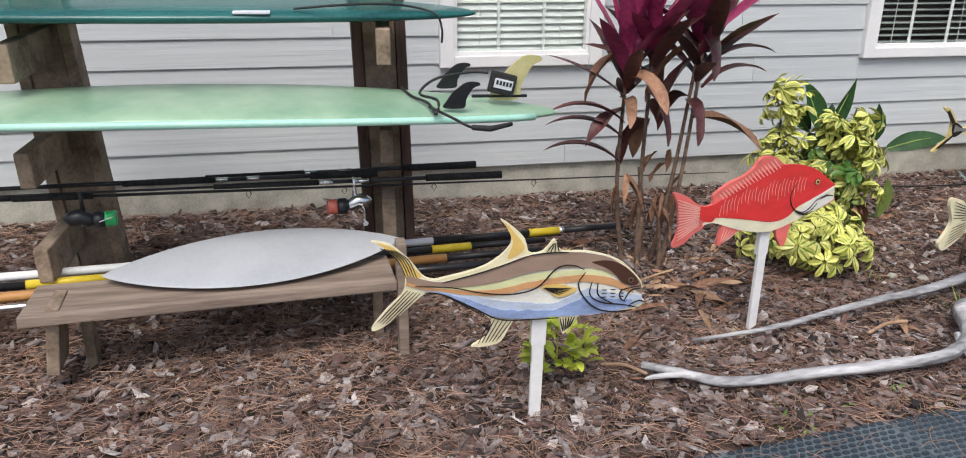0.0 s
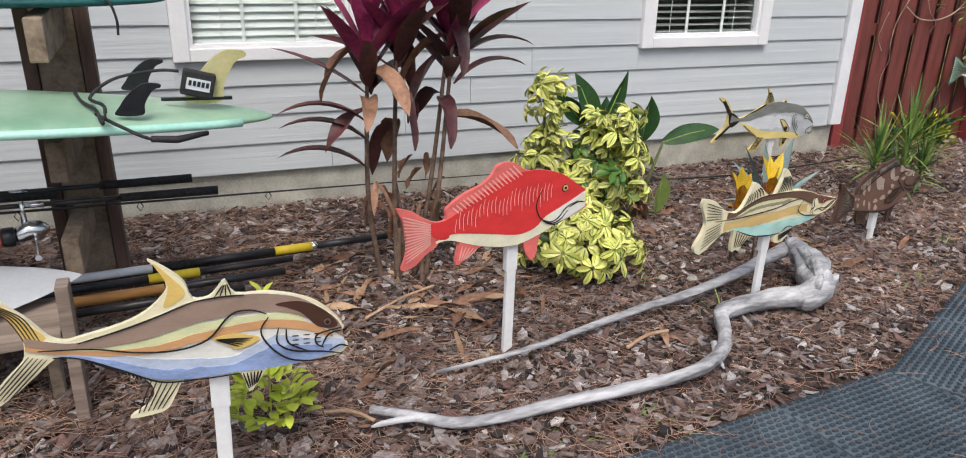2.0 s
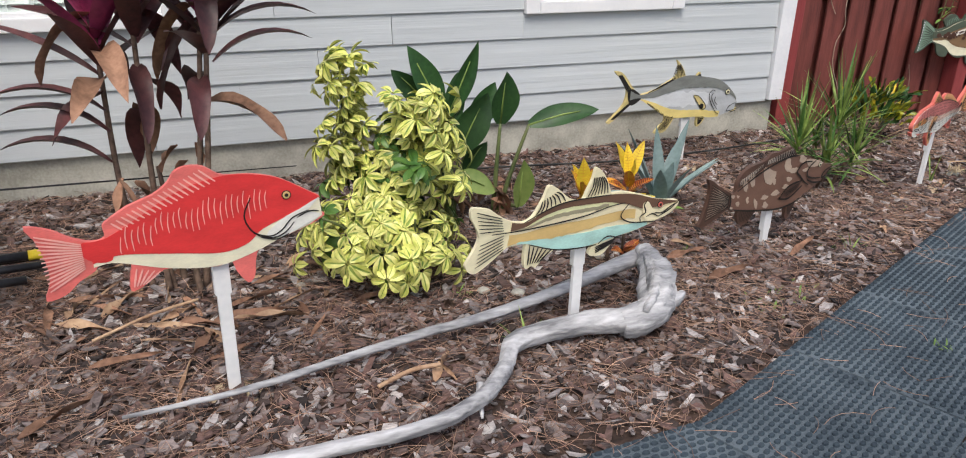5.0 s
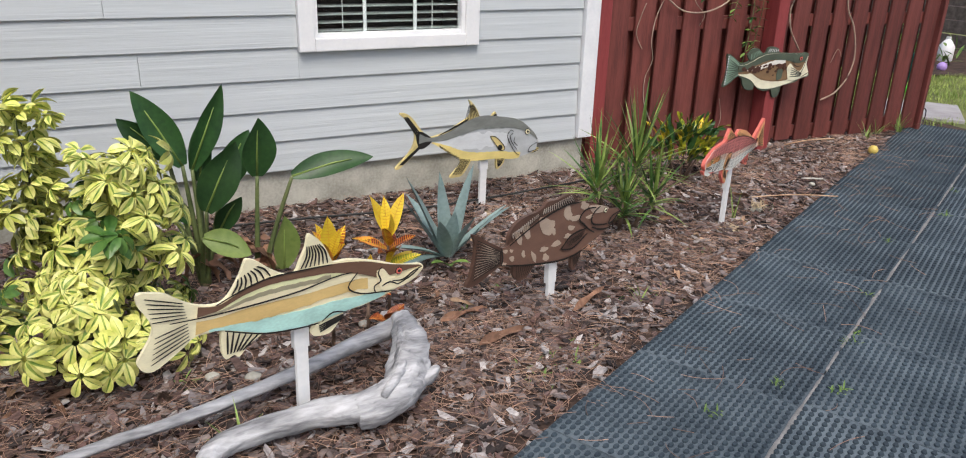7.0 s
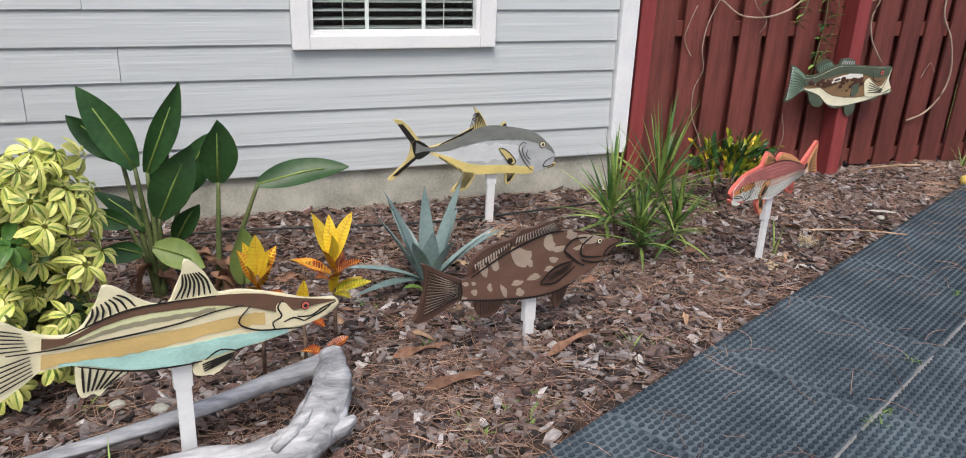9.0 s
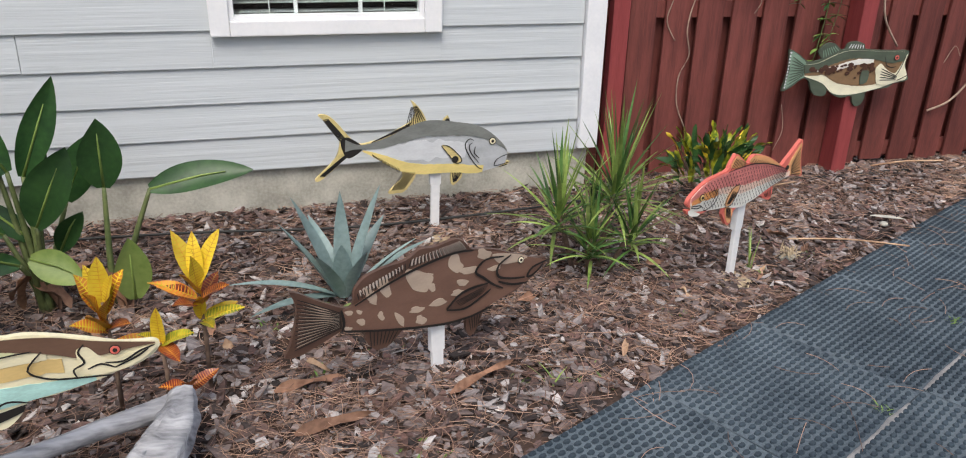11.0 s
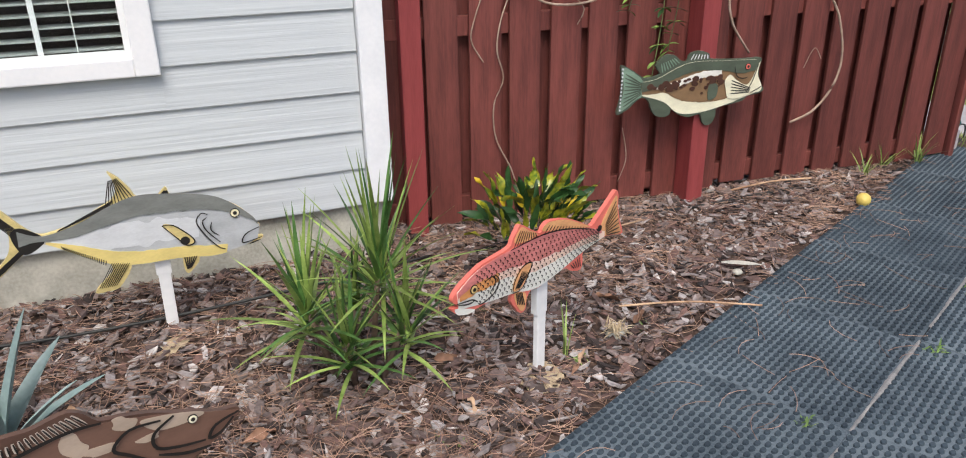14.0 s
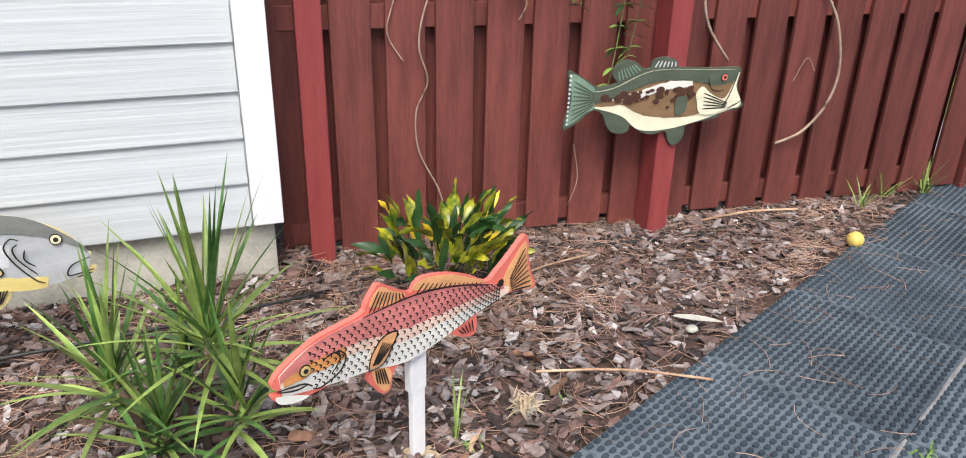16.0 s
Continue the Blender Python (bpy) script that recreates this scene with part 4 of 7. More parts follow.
    s.strokes("outlines", [[(0.02, 0.246), (0.08, 0.295), (0.18, 0.305)], [(0.02, 0.244), (0.09, 0.232), (0.16, 0.262), (0.19, 0.28)],
                           [(-0.3, 0.348), (-0.14, 0.41), (0.03, 0.445), (0.12, 0.44)], [(-0.345, 0.345), (-0.338, 0.3), (-0.345, 0.27)],
                           [(-0.34, 0.27), (-0.2, 0.233), (0.0, 0.196), (0.12, 0.196), (0.2, 0.215)],
                           [(0.24, 0.39), (0.17, 0.395), (0.13, 0.36), (0.16, 0.33), (0.2, 0.295), (0.24, 0.27)], [(0.27, 0.39), (0.22, 0.36), (0.22, 0.32), (0.27, 0.3), (0.33, 0.29)],
                           [(0.42, 0.335), (0.36, 0.32), (0.34, 0.29), (0.37, 0.295), (0.405, 0.325)], [(0.22, 0.3), (0.28, 0.275), (0.34, 0.268)]], 0.009, lift=5)
    s.eye((0.31, 0.361), 0.010, C_IVORY, 5)


def redfish():
    s = Sign("fish_sign", pose(6.496, 3.853, -0.022, 0, 0, 22.8), "rose and white scaled drum fish cut-out diving on a white stake",
             [(-0.413, 0.436), (-0.398, 0.459), (-0.358, 0.483), (-0.299, 0.508), (-0.239, 0.516), (-0.176, 0.525), (-0.162, 0.546), (-0.141, 0.573),
             (-0.125, 0.584), (-0.087, 0.561), (-0.036, 0.529), (-0.019, 0.545), (0.01, 0.556), (0.09, 0.538), (0.167, 0.504), (0.222, 0.471),
             (0.258, 0.491), (0.306, 0.525), (0.357, 0.563), (0.373, 0.542), (0.374, 0.501), (0.389, 0.445), (0.41, 0.388), (0.354, 0.399)],
             [(0.294, 0.407), (0.237, 0.398), (0.186, 0.387), (0.186, 0.357), (0.175, 0.326), (0.126, 0.339), (0.1, 0.358), (0.061, 0.359),
             (-0.002, 0.347), (-0.039, 0.339), (-0.075, 0.342), (-0.094, 0.322), (-0.101, 0.285), (-0.125, 0.279), (-0.15, 0.31), (-0.167, 0.337),
             (-0.16, 0.366), (-0.208, 0.37), (-0.27, 0.375), (-0.331, 0.373), (-0.388, 0.382), (-0.41, 0.399), (-0.412, 0.411), (-0.376, 0.403),
             (-0.399, 0.418)],
             [(-0.408, 0.447), (-0.359, 0.478), (-0.299, 0.503), (-0.176, 0.518), (-0.036, 0.522), (0.09, 0.504), (0.23, 0.463), (0.299, 0.43)],
             [(-0.404, 0.401), (-0.27, 0.377), (-0.165, 0.365), (-0.051, 0.342), (0.061, 0.359), (0.181, 0.39), (0.3, 0.409)], C_CORAL, 0.36)
    s.band("belly_paint", 0.02, 1.0, C_WHITE, 1, s0=0.02)
    s.band("blush_flank", 0.03, (0.45, 0.5, 0.6, 0.66, 0.66, 0.7, 0.9), C_BLUSH, 2, s0=0.02, ripple=0.04)
    s.band("orange_cheek", 0.2, (0.6, 0.62, 0.62), C_CHEEK, 2.6, s0=0.03, s1=0.26, ripple=0.05)
    s.band("rose_back", 0.0, (0.3, 0.34, 0.4, 0.46, 0.48, 0.45, 0.3), C_ROSE, 3, s0=0.02, s1=0.97, ripple=0.05)
    lines = []
    for r in range(9):
        for c in range(30):
            q = s.at(0.13 + 0.83 * (c + 0.5 * (r % 2)) / 30.5, 0.10 + 0.80 * r / 8)
            lines.append([(q.x, q.y + 0.005), (q.x + 0.007, q.y), (q.x + 0.003, q.y - 0.006)])
    s.strokes("scale_mark", lines, 0.0036, lift=4)
    s.rays("tail_rays", (0.30, 0.455), (0.31, 0.41), (0.36, 0.545), (0.40, 0.39), 8, 0.005)
    s.patch("tail_fin", [(0.28, 0.46), (0.32, 0.51), (0.36, 0.545), (0.368, 0.5), (0.38, 0.445), (0.395, 0.395), (0.34, 0.405), (0.30, 0.415)], C_FINORANGE, 1)
    s.patch("rear_dorsal_fin", [(-0.025, 0.532), (0.005, 0.553), (0.09, 0.536), (0.16, 0.503), (0.215, 0.472), (0.09, 0.505)], C_FINORANGE, 1)
    s.rays("rear_dorsal_rays", (-0.03, 0.522), (0.2, 0.472), (0.0, 0.548), (0.2, 0.478), 14, 0.004)
    s.patch("front_dorsal_fin", [(-0.155, 0.535), (-0.125, 0.575), (-0.09, 0.555), (-0.05, 0.53), (-0.1, 0.522)], C_FINORANGE, 1)
    s.rays("front_dorsal_rays", (-0.165, 0.52), (-0.05, 0.523), (-0.13, 0.575), (-0.06, 0.54), 9, 0.004)
    s.rays("anal_rays", (0.17, 0.38), (0.11, 0.365), (0.175, 0.335), (0.135, 0.343), 5, 0.004)
    s.patch("pelvic_paint", [(-0.155, 0.36), (-0.145, 0.32), (-0.122, 0.287), (-0.105, 0.295), (-0.1, 0.335), (-0.12, 0.355)], C_FINORANGE, 1.4)
    s.rays("pelvic_rays", (-0.15, 0.36), (-0.12, 0.355), (-0.145, 0.315), (-0.103, 0.295), 5, 0.005)
    s.patch("pectoral_fin", [(-0.165, 0.375), (-0.16, 0.41), (-0.125, 0.445), (-0.085, 0.445), (-0.1, 0.41), (-0.13, 0.375)], C_FINORANGE, 5)
    s.rays("pectoral_rays", (-0.16, 0.38), (-0.14, 0.378), (-0.125, 0.44), (-0.09, 0.42), 6, 0.004, lift=6)
    s.strokes("outlines", [[(-0.17, 0.37), (-0.16, 0.41), (-0.125, 0.447), (-0.083, 0.446), (-0.1, 0.41), (-0.13, 0.372), (-0.17, 0.37)],
                           [(-0.18, 0.52), (-0.035, 0.525), (0.09, 0.506), (0.22, 0.465)], [(-0.25, 0.465), (-0.23, 0.44), (-0.25, 0.405), (-0.3, 0.388), (-0.32, 0.395)],
                           [(-0.29, 0.455), (-0.26, 0.462), (-0.245, 0.44), (-0.27, 0.41)], [(-0.405, 0.425), (-0.37, 0.42), (-0.34, 0.415), (-0.32, 0.4)], [(-0.4, 0.42), (-0.36, 0.408), (-0.33, 0.41)]], 0.005, lift=6)
    s.eye((-0.335, 0.447), 0.012, C_TAN, 6)
    s.dot("tail_spot", (0.262, 0.455), 0.011, M_BLACK, 6)
    s.patch("lower_jaw", [(-0.408, 0.408), (-0.38, 0.4), (-0.33, 0.378), (-0.36, 0.374), (-0.4, 0.388)], C_WHITE, 4)


def bass():
    s = Sign("fish_sign", pose(7.755, 4.908, 0.045, 0, 0.4, -1.0) @ Matrix.Scale(0.94, 4), "green and brown bass cut-out mounted on the red fence post",
             [(-0.387, 0.746), (-0.317, 0.713), (-0.253, 0.673), (-0.197, 0.675), (-0.162, 0.688), (-0.19, 0.728), (-0.144, 0.776), (-0.087, 0.773),
             (-0.05, 0.746), (-0.01, 0.739), (0.008, 0.775), (0.064, 0.785), (0.119, 0.768), (0.134, 0.741), (0.236, 0.731), (0.357, 0.726),
             (0.452, 0.722), (0.445, 0.664), (0.461, 0.594), (0.494, 0.551)],
             [(0.454, 0.531), (0.394, 0.525), (0.36, 0.501), (0.281, 0.489), (0.203, 0.477), (0.2, 0.442), (0.182, 0.4), (0.144, 0.39),
             (0.118, 0.416), (0.1, 0.455), (0.03, 0.446), (-0.033, 0.466), (-0.08, 0.498), (-0.086, 0.474), (-0.11, 0.461), (-0.163, 0.469),
             (-0.197, 0.504), (-0.22, 0.555), (-0.262, 0.573), (-0.302, 0.55), (-0.334, 0.524), (-0.397, 0.499), (-0.386, 0.559), (-0.377, 0.625),
             (-0.383, 0.691)],
             [(-0.275, 0.653), (-0.176, 0.665), (0.001, 0.729), (0.237, 0.724), (0.45, 0.715)],
             [(-0.26, 0.583), (-0.128, 0.54), (-0.035, 0.473), (0.105, 0.465), (0.279, 0.496), (0.374, 0.522), (0.486, 0.551)], C_GREEN, stake=False)
    s.band("belly_paint", 0.0, 1.0, C_IVORY, 1, s1=0.96)
    s.band("brown_flank", 0.1, (0.9, 0.62, 0.72, 0.8, 0.86, 0.8, 0.7), C_BASSBROWN, 2, s1=0.95, ripple=0.02)
    s.band("white_flash", (0.4, 0.32, 0.2, 0.16, 0.16), (0.55, 0.44, 0.33, 0.3, 0.28), C_WHITE, 3, s0=0.1, s1=0.66, ripple=0.03)
    s.band("green_back", 0.0, (0.7, 0.3, 0.2, 0.17, 0.2, 0.35, 0.3), C_GREEN, 4, s1=0.97, ripple=0.03)
    rng = random.Random(5)
    for k in range(64):
        q = s.at(rng.uniform(0.06, 0.68), min(0.8, abs(rng.gauss(0, 0.12)) + 0.31))
        s.dot("speckle", (q.x, q.y), rng.uniform(0.008, 0.021), C_MASK, 5, sy=rng.uniform(0.4, 0.9))
    s.patch("gill_cover", [(0.26, 0.65), (0.3, 0.62), (0.36, 0.59), (0.39, 0.6), (0.42, 0.66), (0.442, 0.705), (0.435, 0.64), (0.47, 0.575), (0.46, 0.545), (0.4, 0.54), (0.33, 0.52), (0.26, 0.53), (0.24, 0.58), (0.23, 0.62)], C_IVORY, 5)
    s.rays("gill_lines", (0.4, 0.57), (0.39, 0.545), (0.255, 0.635), (0.26, 0.54), 5, 0.006, lift=6)
    s.patch("tail_fin", [(-0.378, 0.73), (-0.31, 0.7), (-0.26, 0.655), (-0.26, 0.585), (-0.3, 0.565), (-0.385, 0.515), (-0.368, 0.62)], C_FINGREEN, 1)
    s.rays("tail_rays", (-0.27, 0.65), (-0.27, 0.59), (-0.375, 0.72), (-0.38, 0.52), 9, 0.007, C_GREEN)
    s.rays("tail_edge", (-0.385, 0.74), (-0.39, 0.51), (-0.375, 0.73), (-0.38, 0.515), 12, 0.01, C_PALEGREY, lift=2)
    s.rays("rear_dorsal_rays", (-0.16, 0.69), (-0.05, 0.735), (-0.17, 0.74), (-0.09, 0.765), 7, 0.007, C_FINGREEN)
    s.rays("front_dorsal_rays", (0.0, 0.745), (0.12, 0.742), (0.02, 0.775), (0.115, 0.765), 6, 0.007, C_PALEGREY)
    s.patch("pectoral_fin", [(0.13, 0.6), (0.16, 0.612), (0.185, 0.605), (0.19, 0.56), (0.175, 0.535), (0.135, 0.53)], C_GREEN, 5)
    s.strokes("outlines", [[(0.28, 0.69), (0.3, 0.64), (0.34, 0.625), (0.37, 0.63)], [(0.37, 0.55), (0.4, 0.6), (0.43, 0.69)], [(0.4, 0.545), (0.44, 0.56), (0.47, 0.575)]], 0.006, lift=7)
    s.eye((0.365, 0.685), 0.014, C_CORAL, 6)


amberjack()
red_snapper()
snook()
jack_crevalle()
grouper()
redfish()
bass()


# ---- driftwood ----
def driftwood():
    d = thing("driftwood", Matrix.Translation((4.2, 3.15, 0)), "silver-grey forked driftwood branch lying on the mulch", "driftwood")
    o = Vector((4.2, 3.15, 0))

    def limb(name, pts, r0, r1, r2, seed, rough=0.16):
        p = catmull([Vector(q) - o for q in pts], 8)
        n = len(p)
        rad = [float(np.interp(i / (n - 1), (0, 0.55, 1), (r0, r1, r2))) for i in range(n)]
        p = [v + Vector((noise.noise(v * 9), noise.noise(v * 9 + Vector((7, 0, 0))), 0)) * 0.006 for v in p]
        return part(name, tube(p, rad, 18, rough=rough, seed=seed), M_DRIFT, d, smooth=True)
    limb("thin_limb", [(2.27, 2.90, 0.025), (2.66, 2.915, 0.04), (3.12, 3.02, 0.05), (3.6, 3.10, 0.065), (3.95, 3.19, 0.085), (4.15, 3.25, 0.10), (4.27, 3.28, 0.11)], 0.006, 0.022, 0.036, 1, 0.2)
    limb("thick_limb", [(1.98, 2.74, 0.03), (2.12, 2.64, 0.03), (2.27, 2.55, 0.03), (2.69, 2.525, 0.045), (3.13, 2.53, 0.055), (3.34, 2.61, 0.06), (3.465, 2.74, 0.055),
                        (3.55, 2.87, 0.06), (3.68, 2.92, 0.06), (3.86, 2.925, 0.065), (4.02, 2.89, 0.07), (4.14, 2.93, 0.075)], 0.015, 0.028, 0.05, 2, 0.34)
    limb("root_end", [(3.98, 2.88, 0.06), (4.08, 2.885, 0.065), (4.18, 2.96, 0.075), (4.25, 3.08, 0.09), (4.285, 3.2, 0.12), (4.295, 3.285, 0.15)], 0.045, 0.078, 0.030, 3, 0.4)
    for k, (da, db) in enumerate(((0.03, 0.05), (-0.02, 0.065), (0.055, 0.015))):
        limb("splintered_ridge", [(4.09 + da, 2.86 + 0.2 * da, 0.05 + db), (4.18 + da, 2.95, 0.065 + db), (4.235 + da, 3.07, 0.085 + db * 0.9), (4.28 + da * 0.4, 3.22, 0.12 + db * 0.5)], 0.012, 0.026, 0.008, 20 + k, 0.5)
    limb("root_stub", [(4.2, 2.97, 0.06), (4.26, 2.965, 0.07), (4.315, 2.985, 0.085)], 0.045, 0.03, 0.010, 4, 0.5)
    limb("twig", [(2.12, 2.64, 0.03), (2.0, 2.66, 0.02), (1.96, 2.665, 0.012)], 0.014, 0.009, 0.003, 5)
    limb("twig", [(3.36, 2.68, 0.06), (3.34, 2.62, 0.03), (3.33, 2.57, 0.01)], 0.014, 0.01, 0.004, 9)


driftwood()


# ---- surfboard rack ----
def rack():
    r = thing("surfboard_rack", Matrix.Translation((0.275, 3.98, 0)), "weathered wooden rack with slanted arms for surfboards", "rack")
    o = Vector((0.3, 4.45, 0))
    for x, lean, fronts in ((1.14, -1.2, (0.40, 0.76, 1.18)), (-0.242, -4.0, (0.31, 0.72, 1.14))):
        post = pose(x - o.x, 0, 0, 0, lean)
        part("upright", box(-0.075, 0.075, -0.03, 0.06, -0.1, 1.9, 0.005), M_RACK, r, m=post)
        part("side_plank", box(-0.125, -0.078, -0.045, 0.075, -0.1, 1.9, 0.004), M_RACK_DARK if x > 0 else M_RACK, r, m=post)
        part("side_plank", box(0.078, 0.125, -0.045, 0.075, -0.1, 1.9, 0.004), M_RACK_DARK if x > 0 else M_RACK, r, m=post)
        for z in fronts:
            xa = (1.10 if x > 0 else -0.34) - o.x
            v0, v1 = Vector((xa + 0.03, -0.03, z + 0.03)), Vector((xa, -0.46, z))
            m = look(v0, v1)
            part("arm", box(-0.03, 0.03, -0.075, 0.075, -(v1 - v0).length, 0, 0.008, m=m), M_RACK, r, "sawn lumber arm with a worn end")


rack()


def shelf_bench():
    s = thing("plank_bench", Matrix.Translation((0.393, 3.155, 0)), "low bench of one weathered plank on short legs", "bench")
    part("plank", box(-0.70, 0.66, -0.13, 0.17, 0.285, 0.325, 0.006, m=pose(0, 0, 0, 0, 0, 3.2)), M_PLANK, s, "grey-brown worn plank")
    part("leg", box(0.668, 0.708, -0.09, -0.01, -0.05, 0.48, 0.005), M_PLANK, s)
    part("leg", box(-0.56, -0.52, 0.06, 0.12, -0.05, 0.284, 0.005), M_RACK, s)
    part("foot", box(-0.655, -0.61, -0.08, 0.10, -0.02, 0.25, 0.006, m=pose(0, 0, 0, 0, 8, 5)), M_RACK, s)
    part("leg", box(0.58, 0.62, 0.10, 0.16, -0.05, 0.284, 0.005), M_RACK, s)


shelf_bench()


def board_mesh(length, width, thick, nose=2.4, tail=2.4, rocker=0.03, n=40, k=14, full=0.62):
    """A lenticular board with rounded rails, lying along x from its nose (0) to its tail (length)."""
    bm = bmesh.new()
    rings = []
    for i in range(n + 1):
        t = i / n
        e = 0.5 - 0.5 * math.cos(math.pi * t)
        w = max(0.003, 0.5 * width * (1 - abs(2 * e - 1) ** (nose if e < 0.5 else tail)) ** full)
        h = max(0.002, 0.5 * thick * min(1, (w / (0.5 * width)) ** 0.6))
        zc = rocker * (2 * e - 1) ** 2
        ring = []
        for j in range(2 * k):
            a = math.pi * j / k
            c, s = math.cos(a), math.sin(a)
            ring.append(bm.verts.new((e * length, w * math.copysign(abs(c) ** 0.55, c), zc + h * math.copysign(abs(s) ** 0.9, s))))
        rings.append(ring)
    for r0, r1 in zip(rings, rings[1:]):
        for j in range(2 * k):
            bm.faces.new((r0[j], r0[(j + 1) % (2 * k)], r1[(j + 1) % (2 * k)], r1[j]))
    bm.faces.new(rings[0])
    bm.faces.new(rings[-1])
    return bm


M_SEAFOAM = material("seafoam_fibreglass", (0.20, 0.36, 0.24), (0.36, 0.52, 0.37), scale=2.2, rough=0.28, bump=0.02, fine=14)
M_RAIL = material("pale_aqua_rail", (0.33, 0.66, 0.54), (0.46, 0.76, 0.64), scale=3, rough=0.25, bump=0.02)
M_TEAL = material("dark_teal_fibreglass", (0.012, 0.085, 0.085), (0.03, 0.15, 0.14), scale=2, rough=0.22, bump=0.02)
M_FOAMWHITE = material("grey_white_foam_board", (0.40, 0.42, 0.45), (0.48, 0.50, 0.53), scale=3, rough=0.5, bump=0.05)
M_FIN = material("black_fin_plastic", (0.012, 0.013, 0.016), (0.03, 0.032, 0.036), scale=6, rough=0.35, bump=0.0)
M_FIN_Y = material("yellowed_fin_resin", (0.50, 0.47, 0.20), (0.68, 0.64, 0.36), scale=8, rough=0.35, bump=0.0)
M_NYLON = material("black_nylon", (0.012, 0.012, 0.013), (0.035, 0.035, 0.036), scale=40, rough=0.7, bump=0.1)
M_LABEL = material("pale_label", (0.62, 0.68, 0.72), (0.74, 0.78, 0.8), scale=20, rough=0.5, bump=0.0)


def fin(outline, thick, mat, parent, m, name="fin"):
    bm = sheet_cut(catmull([(p[0], p[1], 0) for p in outline], 4, True), -thick / 2, thick / 2)
    return part(name, bm, mat, parent, m=m)


def green_board():
    s = thing("surfboard", pose(-1.11, 3.545, 0.995, 6, 1.0, -1.5), "seafoam green surfboard resting fin-side up on the rack", "surfboard")
    body = part("body", board_mesh(2.93, 0.51, 0.075, tail=1.9, rocker=-0.05), M_SEAFOAM, s, smooth=True)
    for side in (-1, 1):
        pts = []
        for i in range(33):
            e = 0.03 + 0.93 * i / 32
            w = 0.5 * 0.51 * (1 - abs(2 * e - 1) ** (2.4 if e < 0.5 else 1.9)) ** 0.62
            pts.append((e * 2.93, side * (w - 0.004), -0.05 * (2 * e - 1) ** 2 - 0.004))
        part("rail", tube(pts, [0.016] * 33, 8), M_RAIL, body, "pale aqua rounded rail", smooth=True)
    curve = [(0, 0), (0.12, 0), (0.135, 0.05), (0.175, 0.11), (0.215, 0.128), (0.20, 0.143), (0.13, 0.14), (0.06, 0.09), (0.02, 0.04)]
    fin([(u * 0.68, v * 0.75) for u, v in curve], 0.008, M_FIN, s, pose(2.42, 0.15, 0.02, 0, 0, 4), "side_fin")
    fin([(u * 0.68, v * 0.75) for u, v in curve], 0.008, M_FIN, s, pose(2.41, -0.145, 0.02, 0, 0, -4), "side_fin")
    fin([(u * 1.0, v * 1.3) for u, v in curve], 0.009, M_FIN_Y, s, pose(2.63, 0.0, 0.012), "centre_fin")
    part("fin_slot", box(2.55, 2.79, -0.006, 0.006, 0.02, 0.031), M_FIN, s)


def leash():
    t = thing("surf_leash", pose(1.235, 3.469, 0.945), "black surf leash with padded cuff wrapped on the fins", "leash")
    loop = [(-0.08, 0.16, 0.05), (-0.05, 0.02, 0.035), (0.0, -0.12, 0.03), (0.02, -0.2, 0.0), (0.03, -0.17, 0.05), (-0.02, 0.0, 0.05), (0.06, 0.06, 0.10), (0.2, 0.02, 0.13), (0.27, -0.01, 0.13)]
    part("cord", tube(catmull(loop, 6), [0.006] * 49, 6), M_NYLON, t, smooth=True)
    loop2 = [(0.0, -0.14, 0.02), (0.08, -0.23, -0.01), (0.16, -0.24, -0.05), (0.26, -0.2, -0.065)]
    part("cord", tube(catmull(loop2, 6), [0.006] * 19, 6), M_NYLON, t, smooth=True)
    part("swivel", tube([(0.16, -0.24, -0.05), (0.24, -0.21, -0.065), (0.34, -0.16, -0.06)], [0.011, 0.013, 0.009], 8), M_NYLON, t, smooth=True)
    c = part("cuff", box(-0.055, 0.055, -0.022, 0.022, -0.045, 0.045, 0.008, m=pose(0.33, -0.02, 0.085, 0, 14, 0)), M_NYLON, t)
    part("cuff_label", box(-0.04, 0.04, -0.027, -0.0235, -0.02, 0.02, m=pose(0.33, -0.02, 0.085, 0, 14, 0)), M_LABEL, c, "pale printed strip")
    for k in range(5):
        part("print_bar", box(-0.033 + 0.0145 * k, -0.023 + 0.0145 * k, -0.029, -0.0275, -0.006, 0.012, m=pose(0.33, -0.02, 0.085, 0, 14, 0)), M_FIN, c)


def teal_board():
    s = thing("surfboard", pose(-1.22, 3.735, 1.35, 6, 0.6, -1), "dark teal surfboard lying on the upper rack arms", "surfboard")
    part("body", board_mesh(2.72, 0.54, 0.07, tail=1.9, rocker=-0.02), M_TEAL, s, smooth=True)
    part("deck_label", box(1.72, 1.86, -0.25, -0.2, 0.018, 0.024), M_LABEL, s, "pale printed strip")
    part("leash_cord", tube(catmull([(1.95, -0.2, 0.03), (2.1, -0.24, 0.05), (2.25, -0.2, 0.05), (2.4, -0.12, 0.03), (2.52, -0.13, 0.0), (2.55, -0.14, -0.06), (2.55, -0.14, -0.12)], 5), [0.005] * 31, 6), M_NYLON, s)


